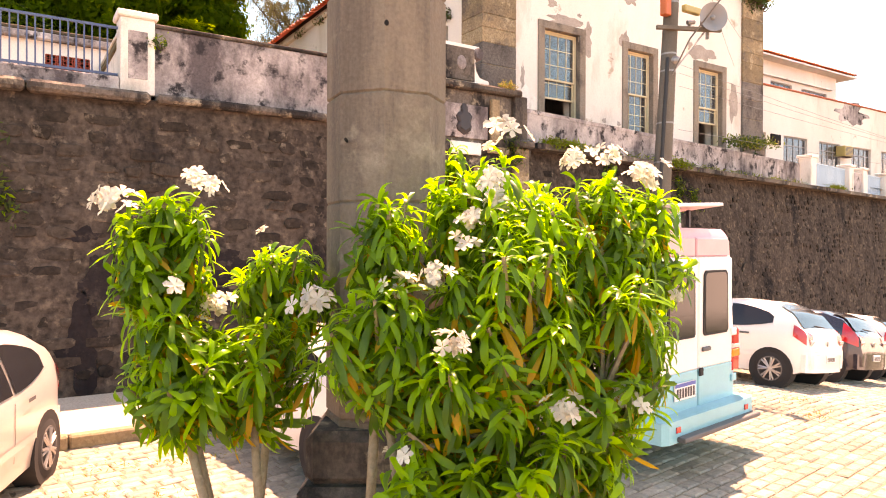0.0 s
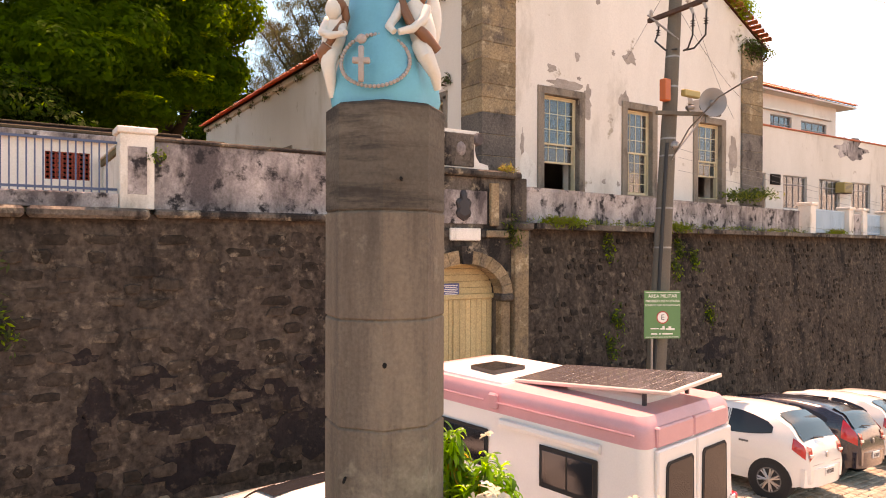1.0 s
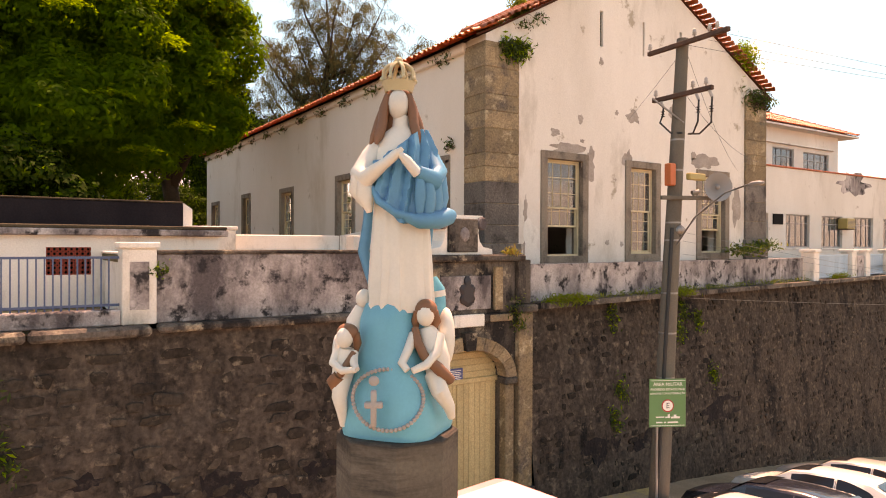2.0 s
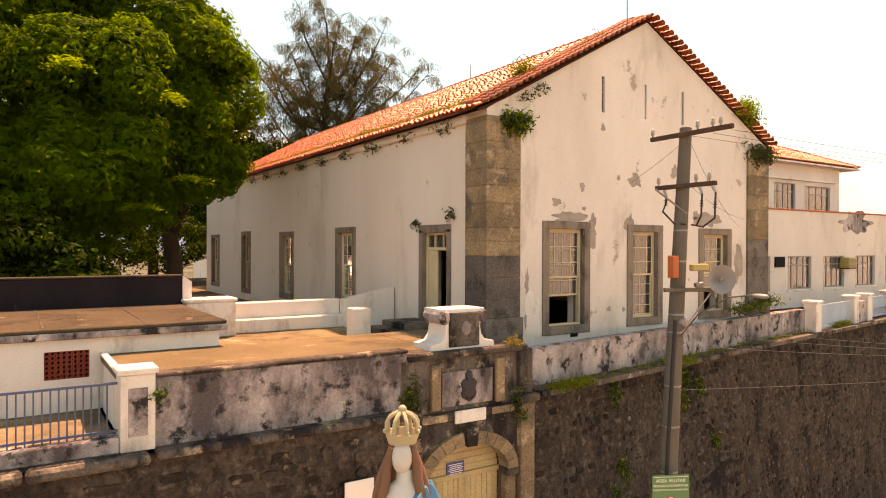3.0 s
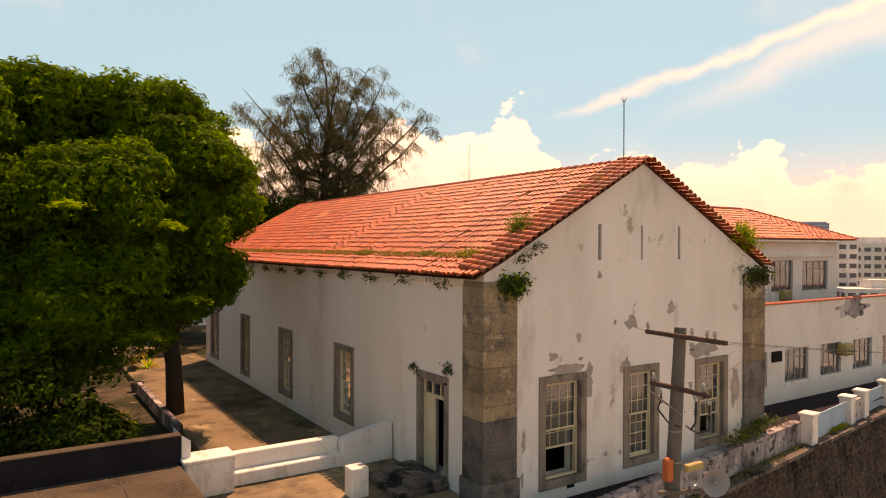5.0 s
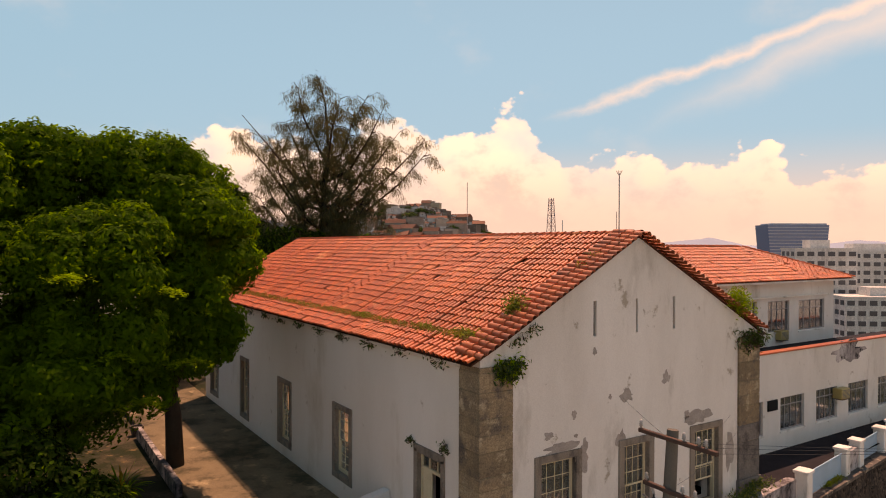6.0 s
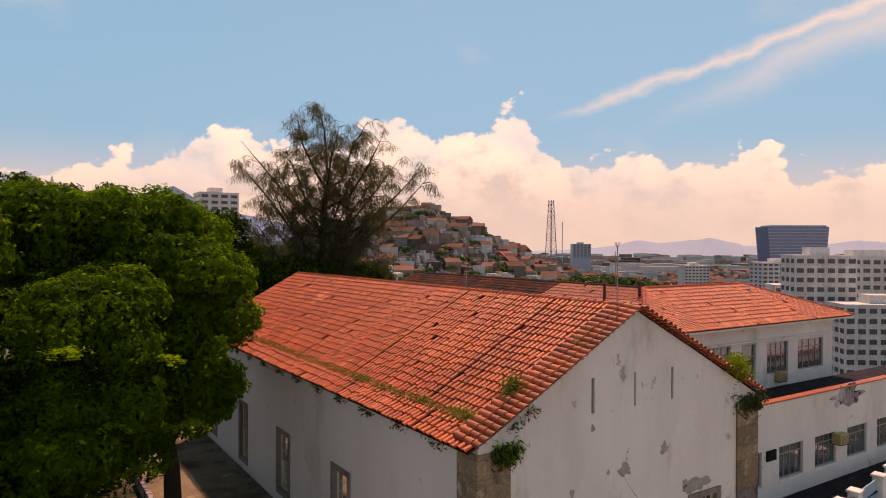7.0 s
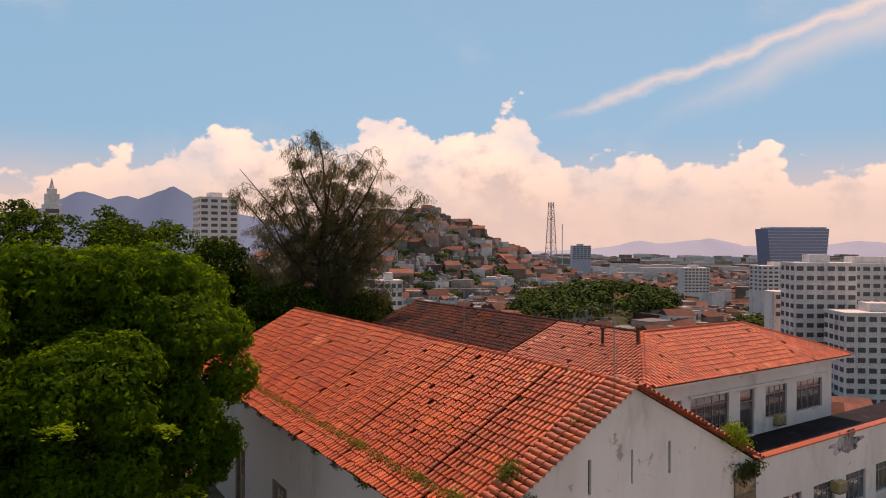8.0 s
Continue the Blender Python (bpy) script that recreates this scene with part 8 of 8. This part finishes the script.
part("lock", box(0.0, -0.045, 0.90, 0.08, -0.02, 0.99, 0.012), "rubber", van)
np_ = part("number_plate", box(-0.52, -0.045, 0.70, -0.10, -0.025, 0.88, 0.006), "plate", van)
part("plate_band", box(-0.515, -0.048, 0.84, -0.105, -0.044, 0.876), "plateblue", np_)
for k in range(7):
    part("character_bar", box(-0.49 + k * 0.055, -0.048, 0.725, -0.455 + k * 0.055, -0.044, 0.825), "ink", np_)
bm_ = part("bumper", Mb().rings([[(x, y, z) for x, y in ((-1.0, 0.15), (-0.98, -0.16), (-0.9, -0.2), (0.9, -0.2), (0.98, -0.16), (1.0, 0.15))] for z in (0.36, 0.40, 0.54, 0.58)]), "van_blue", van)
part("step", box(-0.75, -0.29, 0.37, 0.93, -0.14, 0.42, 0.01), "plastic", bm_)
for s in (-1, 1):
    part("reflector", box(s * 0.70, -0.215, 0.46, s * 0.78, -0.2, 0.52, 0.004), "redlens", bm_)
# roof air conditioner, hatch and solar panel
acv = part("roof_cooler", Mb().rings([[(x * q, 0.92 + y * q, z) for x, y in ((-0.38, -0.5), (0.42, -0.5), (0.45, 0.5), (-0.4, 0.5))] for z, q in ((2.50, 1.0), (2.57, 1.0), (2.605, 0.94), (2.615, 0.6))]), "van_white", van, "cream roof cooler")
part("roof_hatch", Mb().rings([[(-0.25 + x, 2.75 + y, z) for x, y in ((-0.3, -0.25), (0.3, -0.25), (0.25, 0.25), (-0.25, 0.25))] for z in (2.54, 2.61)]), "carglass", van)
sp = thing("solar_panel", pose(6.25, 4.58, 2.57, 0, 0, 8.4), "framed solar panel tilted over the van roof on dark brackets", "solar panel")
m = Matrix.Translation((0.0, -0.02, 0.185)) @ pose(0, 0, 0, -5.2, -3.0, 0)
part("frame", Mb().box(-0.56, 0.0, -0.02, 0.56, 2.24, 0.018, 0.006, m), "alu", sp)
cells = part("glass_sheet", Mb().box(-0.535, 0.025, 0.012, 0.535, 2.215, 0.022, 0, m), "sign_white", sp)
for i in range(6):
    for j in range(12):
        x0, y0 = -0.53 + i * 0.1775, 0.03 + j * 0.182
        part("cell", Mb().box(x0 + 0.004, y0 + 0.004, 0.022, x0 + 0.171, y0 + 0.176, 0.0245, 0, m), "solar", cells)
for x, y in ((-0.45, 0.35), (0.45, 0.35), (-0.45, 1.9), (0.45, 1.9)):
    zt = (m @ Vector((x, y, -0.02))).z
    part("bracket", Mb().box(x - 0.015, y - 0.02, -0.045, x + 0.02, y + 0.02, zt), "ink", sp)

# pot and low hoop beside the column base
pot = thing("black_planter", pose(1.35, 3.75, 0), "tall black planter tub beside the column base", "planter")
part("tub", Mb().lathe((0, 0, 0), [(0.15, 0), (0.19, 0.5), (0.21, 0.52), (0.21, 0.57), (0.18, 0.57), (0.17, 0.5), (0.0, 0.48)], 18), "rubber", pot, smooth=50)
hf = thing("hoop_edging", pose(1.05, 3.55, 0, 0, 0, -33), "low pale hoop edging around the planting", "edging")
for k in range(4):
    x = -0.35 + k * 0.17
    part("hoop", Mb().tube([(x, 0, 0), (x, 0, 0.32), (x + 0.05, 0, 0.40), (x + 0.11, 0, 0.40), (x + 0.16, 0, 0.32), (x + 0.16, 0, 0)], 0.008, 6), "plate", hf)

# ---- the city below and the hills beyond ----
def spot(s, r, dz=0.0):
    x, y = at_sight(s, r)
    return Vector((x, y, land(x, y) + dz))


YAW = radians(-33)


def yawed(p, w, d, h, turn=0.0):
    return Matrix.Translation(p) @ Euler((0, 0, YAW + turn)).to_matrix().to_4x4(), w, d, h


rc = random.Random(77)
walls_, roofs_, whites_, wins_, roofs_grey, walls_tint = Mb(), Mb(), Mb(), Mb(), Mb(), Mb()


def city_house(s, r, w, d, h, white=False, windows=False, gable=False, turn=0.0):
    m, *_ = yawed(spot(s, r, -3), w, d, h, turn)
    tgt = whites_ if white else (walls_tint if rc.random() < 0.22 else walls_)
    tgt.box(-w / 2, -d / 2, 0, w / 2, d / 2, h + 3, 0, m)
    if gable:
        o = [(-w / 2 - .3, -d / 2 - .3, h + 3), (w / 2 + .3, -d / 2 - .3, h + 3), (w / 2 + .3, d / 2 + .3, h + 3), (-w / 2 - .3, d / 2 + .3, h + 3), (-w / 2 - .3, 0, h + 3 + d * 0.25), (w / 2 + .3, 0, h + 3 + d * 0.25)]
        roofs_.add([m @ Vector(p) for p in o], [(0, 1, 5, 4), (2, 3, 4, 5), (1, 2, 5), (3, 0, 4)])
    else:
        roofs_grey.box(-w / 2 - .1, -d / 2 - .1, h + 3, w / 2 + .1, d / 2 + .1, h + 3.25, 0, m)
        if rc.random() < 0.5:
            tgt.box(-w / 4, -d / 4, h + 3.25, w / 6, d / 6, h + 5.2, 0, m)
    if windows:
        for f in range(max(1, int(h / 3.1))):
            for k in range(max(1, int(w / 3))):
                if rc.random() < 0.85:
                    x, z = -w / 2 + (k + 0.5) * w / max(1, int(w / 3)), 3 + f * 3.1 + 1.0
                    wins_.box(x - 0.55, -d / 2 - 0.06, z, x + 0.55, -d / 2 + 0.05, z + 1.3, 0, m)


# hillside settlement
for k in range(2300):
    s = rc.uniform(470, 730)
    r = rc.uniform(-170, 210) * s / 700
    if land(*at_sight(s, r)) < -38:
        continue
    city_house(s, r, rc.uniform(3.0, 5.6), rc.uniform(3.5, 6), rc.uniform(2.5, 6.0), rc.random() < 0.34, True, rc.random() < 0.14, rc.uniform(-0.5, 0.5))
# lower town
for k in range(2300):
    s = 190 + 1500 * rc.random() ** 1.7
    r = rc.uniform(-0.28, 0.62) * s
    if 330 < s < 520 and 0.12 < r / s < 0.34 and rc.random() < 0.75:
        continue
    tall = rc.random() < 0.05 and s > 560 and land(*at_sight(s, r)) < -42
    city_house(s, r, rc.uniform(6, 15) * (1 + s / 1800), rc.uniform(6, 13) * (1 + s / 1800), rc.uniform(14, 26) if tall else rc.uniform(4, 10), rc.random() < 0.35, s < 520, rc.random() < 0.34 and not tall, rc.uniform(-0.6, 0.6))
for k in range(420):
    s = rc.uniform(1500, 4200)
    r = rc.uniform(-0.3, 0.66) * s
    city_house(s, r, rc.uniform(40, 120), rc.uniform(30, 60), rc.uniform(8, 26), rc.random() < 0.5)
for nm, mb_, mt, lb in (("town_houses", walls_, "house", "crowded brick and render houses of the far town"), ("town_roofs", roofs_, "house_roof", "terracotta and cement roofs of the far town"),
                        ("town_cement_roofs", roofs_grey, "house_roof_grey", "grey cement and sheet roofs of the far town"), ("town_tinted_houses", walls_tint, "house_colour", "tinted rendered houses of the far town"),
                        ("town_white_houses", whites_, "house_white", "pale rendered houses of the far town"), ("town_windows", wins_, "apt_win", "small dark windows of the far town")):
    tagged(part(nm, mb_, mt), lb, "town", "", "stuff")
# parks and street trees of the town
g = np.random.default_rng(31)
cs, ns = [], []
def grove(s0, s1, u0, u1, n, rad, h):
    for k in range(n):
        s = g.uniform(s0, s1)
        p = np.array(spot(s, g.uniform(u0, u1) * s, h * 0.55))
        w = unit(g.normal(size=(150, 3)))
        w[:, 2] = np.abs(w[:, 2]) * 0.9 - 0.15
        cs.append(p + w * np.array([rad, rad, h * 0.45]) * g.uniform(0.75, 1.05, (150, 1)) * g.uniform(0.7, 1.25))
        ns.append(unit(w + np.array([0, 0, 0.5]) + g.normal(size=(150, 3)) * 0.3))


grove(340, 500, 0.12, 0.34, 120, 7.5, 17)
grove(360, 460, 0.0, 0.12, 30, 8.0, 11)
grove(300, 400, 0.44, 0.52, 30, 8.5, 16)
grove(500, 700, -0.10, 0.2, 90, 6, 8)
grove(200, 900, -0.1, 0.6, 190, 5.5, 9)
grove(110, 170, -0.12, 0.0, 20, 6, 10)
tagged(part("town_trees", leaf_mesh("town_trees", np.concatenate(cs), np.concatenate(ns), 1.0, "far_forest", 0.7, 0.3), None), "dark green groves among the far town", "trees", "", "stuff")


def tower_block(name, s, r, w, d, z_top, floors, cols, label, turn=0.0, wmat="apt", side_cols=0, pitch=3.2):
    p = spot(s, r)
    p.z = min(p.z, z_top - floors * pitch) - 2
    h = z_top - p.z
    b = thing(name, Matrix.Translation(p) @ Euler((0, 0, YAW + turn)).to_matrix().to_4x4(), label, "building", "far buildings")
    part("wall", box(-w / 2, -d / 2, 0, w / 2, d / 2, h), wmat, b)
    part("roof_parapet", Mb().box(-w / 2 - .2, -d / 2 - .2, h, w / 2 + .2, d / 2 + .2, h + 0.5).box(-w / 5, -d / 4, h + .5, w / 8, d / 4, h + 3.2), wmat, b)
    wd = w / cols
    wm = box(-wd * 0.33, -0.12, 0, wd * 0.33, 0.05, pitch * 0.48).mesh("window", "apt_win")
    fm = box(-wd * 0.40, -0.3, -0.3, wd * 0.40, 0.05, -0.05).mesh("sill", wmat)
    for f in range(floors):
        for c in range(cols):
            z = h - (f + 1) * pitch + 0.9
            wn_ = part("window", wm, None, b, m=pose(-w / 2 + (c + 0.5) * wd, -d / 2, z))
            part("sill", fm, None, wn_)
        for c in range(side_cols):
            part("window", wm, None, b, m=Matrix.Translation((-w / 2, -d / 2 + (c + 0.5) * d / side_cols, h - (f + 1) * pitch + 0.9)) @ pose(0, 0, 0, 0, 0, -90))
    return b


tower_block("apartment_block", 232, 130, 20, 12, 14.5, 14, 6, "tall white apartment block with rows of dark windows", -0.1, side_cols=3)
tower_block("apartment_block", 214, 141, 30, 14, -0.6, 9, 9, "long white apartment block with many small windows", -0.1, side_cols=4)
tower_block("apartment_block", 262, 168, 44, 14, 13.5, 5, 12, "pale stepped apartment block behind the others", -0.1)
tower_block("apartment_block", 255, 138, 26, 10, 3.0, 3, 7, "cream upper storeys of an apartment block", -0.1)
tower_block("white_block", 250, -20, 9, 8, 7.0, 6, 4, "small white office block in the old town", 0.25, side_cols=3)
tower_block("grey_block", 360, -122, 20, 16, 45, 14, 4, "grey slab block above the trees", 0.55, side_cols=5)
tower_block("white_block", 520, 262, 40, 18, 5.5, 6, 9, "low pale office block before the glass tower", 0.1, side_cols=3)
tower_block("grey_block", 700, 262, 26, 20, -2, 8, 7, "pale tower blocks on the plain")
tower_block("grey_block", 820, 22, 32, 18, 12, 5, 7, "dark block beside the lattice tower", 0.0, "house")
tower_block("grey_block", 1100, 226, 30, 18, 21, 7, 5, "blue-grey slab on the skyline", 0.0, "tower_band")
# tower with a pointed top far to the west
p = spot(620, -362)
ck = thing("clock_tower", Matrix.Translation(p), "stepped stone tower with a pointed top on the skyline", "tower", "far buildings")
zt = 75 - p.z
part("shaft", box(-8, -8, 0, 8, 8, zt - 18, 0.3), "house_white", ck)
part("upper_stage", box(-6, -6, zt - 18, 6, 6, zt - 8, 0.3), "house_white", ck)
part("top_stage", box(-4, -4, zt - 8, 4, 4, zt - 3, 0.3), "house_white", ck)
part("spire", Mb().lathe((0, 0, zt - 3), [(2.5, 0), (1.5, 4), (0.2, 10)], 8), "house_white", ck)
for k in range(4):
    part("window_band", box(-5.5, -8.1, zt - 50 + k * 8, 5.5, -7.9, zt - 46 + k * 8), "apt_win", ck)

# glass tower, wider at the top
p = spot(900, 468)
gt_ = thing("glass_tower", Matrix.Translation(p) @ Euler((0, 0, YAW)).to_matrix().to_4x4(), "blue glass office tower that widens towards its top", "building", "far buildings")
zt = 44.5 - p.z
q_ = lambda z: 0.70 + 0.18 * z / zt
part("curtain_wall", Mb().rings([[(x * q_(z), y, z) for x, y in ((-46, -18), (46, -18), (46, 18), (-46, 18))] for z in (0, zt)]), "tower_glass", gt_)
for k in range(14):
    z = zt - 4 - k * 4.2
    part("floor_band", box(-46 * q_(z) - 0.3, -18.4, z, 46 * q_(z) + 0.3, -17.9, z + 1.1), "tower_band", gt_)
part("roof_edge", box(-34, -16, zt, 38, 16, zt + 2), "tower_band", gt_)

# lattice mast
p = spot(800, 129)
ma = thing("lattice_mast", Matrix.Translation((p.x, p.y, p.z)), "red and white lattice radio mast on a far hill", "mast", "far buildings")
h = 20.25 + 78 / 1185 * 800 - p.z
for a in range(4):
    e = (1 if a in (0, 3) else -1, 1 if a < 2 else -1)
    part("leg", Mb().tube([(e[0] * 5.5, e[1] * 5.5, 0), (e[0] * 2.0, e[1] * 2.0, h)], 0.45, 5), "lattice", ma)
for k in range(12):
    z, w = h * k / 12, 5.5 - 3.5 * k / 12
    z2, w2 = h * (k + 1) / 12, 5.5 - 3.5 * (k + 1) / 12
    mb = Mb()
    for sx_, sy_ in ((1, 0), (0, 1), (-1, 0), (0, -1)):
        t1, t2 = Vector((sx_ * w - sy_ * w, sy_ * w + sx_ * w, z)), Vector((sx_ * w2 + sy_ * w2, sy_ * w2 - sx_ * w2, z2))
        mb.tube([t1, t2], 0.25, 4).tube([Vector((sx_ * w + sy_ * w, sy_ * w - sx_ * w, z)), t1], 0.3, 4)
    part("brace", mb, "lattice" if k % 2 else "house_white", ma)
p = spot(820, 146)
part("antenna", Mb().tube([p, p + Vector((0, 0, 62))], 0.5, 5), "house_white")
tagged(bpy.data.objects["antenna"], "slim white antenna pole on the far hill", "antenna", "far buildings")

# mountains on the horizon, with haze put into their colour
def ridge(name, s, pts, mat, label, seed):
    """A mountain chain at the distance s: azimuth slopes and heights in metres along it, roughened."""
    mb, top_, n = Mb(), [], 120
    for i in range(n + 1):
        u = pts[0][0] + (pts[-1][0] - pts[0][0]) * i / n
        h = next(a[1] + (b[1] - a[1]) * (u - a[0]) / (b[0] - a[0]) for a, b in zip(pts, pts[1:]) if a[0] <= u <= b[0] + 1e-9)
        h += 9 * noise.fractal(Vector((u * 18, seed, 0)), 1.0, 2.0, 5)
        x, y = at_sight(s, u * s)
        top_.append((x, y, max(h, -40)))
    foot = [(x - FWD.x * 350, y - FWD.y * 350, -60) for x, y, z in top_]
    midr = [(x - FWD.x * 150, y - FWD.y * 150, z * 0.55 - 15) for x, y, z in top_]
    mb.rings([foot, midr, top_], closed=False)
    tagged(part(name, mb, mat, None, smooth=True), label, "mountains", "", "structure")


ridge("backdrop_hills_west", 4200, [(-0.70, 150), (-0.64, 225), (-0.60, 248), (-0.575, 300), (-0.55, 345), (-0.535, 352), (-0.515, 328), (-0.50, 305), (-0.485, 322), (-0.47, 326), (-0.455, 308), (-0.44, 328), (-0.425, 358), (-0.412, 372), (-0.405, 392), (-0.398, 376), (-0.38, 338), (-0.365, 290), (-0.34, 250), (-0.2, 120), (0.0, 60)], "mount", "mountain chain painted haze-blue on the western horizon", 1.0)
ridge("backdrop_hills_east", 4500, [(-0.02, -40), (0.12, -20), (0.22, 2), (0.26, 30), (0.29, 60), (0.32, 36), (0.36, 58), (0.40, 76), (0.45, 28), (0.50, 12), (0.55, 30), (0.62, 62), (0.66, 50), (0.75, 50)], "mount2", "hills painted haze-pale on the eastern horizon", 4.0)

# ---- pieces of the street and the walls ----
r = random.Random(91)


def sett_mesh(name, w, d, h=0.035, j=0.0):
    b = 0.018
    o = [(-w / 2, -d / 2), (w / 2, -d / 2), (w / 2, d / 2), (-w / 2, d / 2)]
    i_ = [(x * (1 - 2 * b / w), y * (1 - 2 * b / d)) for x, y in o]
    return [(x, y, -h) for x, y in o] + [(x, y, -0.010) for x, y in o] + [(x, y, 0.004 + j) for x, y in i_]


SETT_F = [(8, 9, 10, 11), (4, 5, 9, 8), (5, 6, 10, 9), (6, 7, 11, 10), (7, 4, 8, 11), (0, 1, 5, 4), (1, 2, 6, 5), (2, 3, 7, 6), (3, 0, 4, 7)]
road = bpy.data.objects["road"]
VAR = [Mb().add(sett_mesh("sett", w, 0.128), SETT_F).mesh("paving_stone", "cobble") for w in (0.20, 0.225, 0.25)]
rest = Mb()
singles = 0
ang = radians(8.0)
ca, sa = math.cos(ang), math.sin(ang)
for j in range(-20, 86):
    y_ = j * 0.145
    x_ = -5.0 + r.uniform(0, 0.2)
    while x_ < 30:
        k = r.randrange(3)
        w = (0.20, 0.225, 0.25)[k]
        cx, cy = ca * (x_ + w / 2) - sa * y_, sa * (x_ + w / 2) + ca * y_
        x_ += w + 0.02
        if not (-2.7 < cy < 11.6) or (cx < 2.25 and cy > 8.7) or (cx > 16 and cy < 3.5):
            continue
        m = Matrix.Translation((cx, cy, street(cx) - 0.012 + r.uniform(-0.006, 0.006))) @ Euler((r.uniform(-.03, .03), r.uniform(-.03, .03) + (0.11 if cx > 10.5 else 0), ang + r.uniform(-.04, .04))).to_matrix().to_4x4()
        if 7.3 < cx < 10.2 and 3.2 < cy < 6.2 and singles < 300:
            part("paving_stone", VAR[k], None, road, m=m)
            singles += 1
        else:
            rest.add([m @ Vector(p) for p in sett_mesh("sett", w, 0.128)], SETT_F)
tagged(part("paving_stones", rest, "cobble", road), kind="stuff")

# kerb stones along the pavement edge
x = -14.0
while x < 2.1:
    w = min(r.uniform(0.7, 1.05), 2.2 - x)
    part("kerb_stone", box(x, 8.60 + r.uniform(-.012, .012), -0.2, x + w - 0.015, 8.76, 0.14 + r.uniform(-.01, .01), 0.02), "kerb", walkway)
    x += w
for i in range(5):
    part("kerb_stone", box(2.06, 8.78 + i * 0.62, -0.2, 2.22, 8.78 + i * 0.62 + 0.6, 0.14, 0.02), "kerb", walkway)


# rubble stones that stand out of the walls
def rubble(x0, x1, z0, z1, host, single, seed, cell=(0.42, 0.27), fill=0.82):
    r = random.Random(seed)
    rest, n1 = Mb(), 0
    nz = int((z1 - z0) / cell[1])
    for j in range(nz):
        x = x0 + r.uniform(0, 0.3)
        while x < x1:
            w = r.uniform(0.5, 1.5) * cell[0]
            h = cell[1] * r.uniform(0.6, 1.0)
            cx, cz = x + w / 2, z0 + (j + 0.5) * cell[1] + r.uniform(-.05, .05)
            x += w + r.uniform(0.03, 0.10)
            if r.random() > fill:
                continue
            n = r.randrange(6, 9)
            rad = [r.uniform(0.68, 1.12) for _ in range(n)]
            lift = r.uniform(0.006, 0.032)
            rings_ = []
            for q, o in ((1.0, -0.06), (0.97, lift * 0.6), (0.80, lift)):
                ring = []
                for k in range(n):
                    a = 2 * math.pi * (k + 0.5) / n
                    c_, s_ = math.cos(a), math.sin(a)
                    ux = math.copysign(abs(c_) ** 0.6, c_) * w / 2 * rad[k] * q
                    uz = math.copysign(abs(s_) ** 0.6, s_) * h / 2 * rad[k] * q
                    ring.append((cx + ux, wall_y(cx + ux, cz + uz) - o, cz + uz))
                rings_.append(ring)
            mb = rest
            if single and n1 < 300 and 0.4 < cz < 4.6 and (-1.0 < cx < 6.7 or 10.5 < cx < 18):
                mb = Mb()
            mb.rings(rings_, False, True)
            if mb is not rest:
                part("stone", mb, "rubble", host)
                n1 += 1
    tagged(part("stones", rest, "rubble", host), kind="stuff")


rubble(-9, 6.7, 0.15, 4.65, wall_l, True, 5)
rubble(10.5, 44, -2.6, 4.65, wall_r, True, 6, (0.34, 0.22), 0.62)
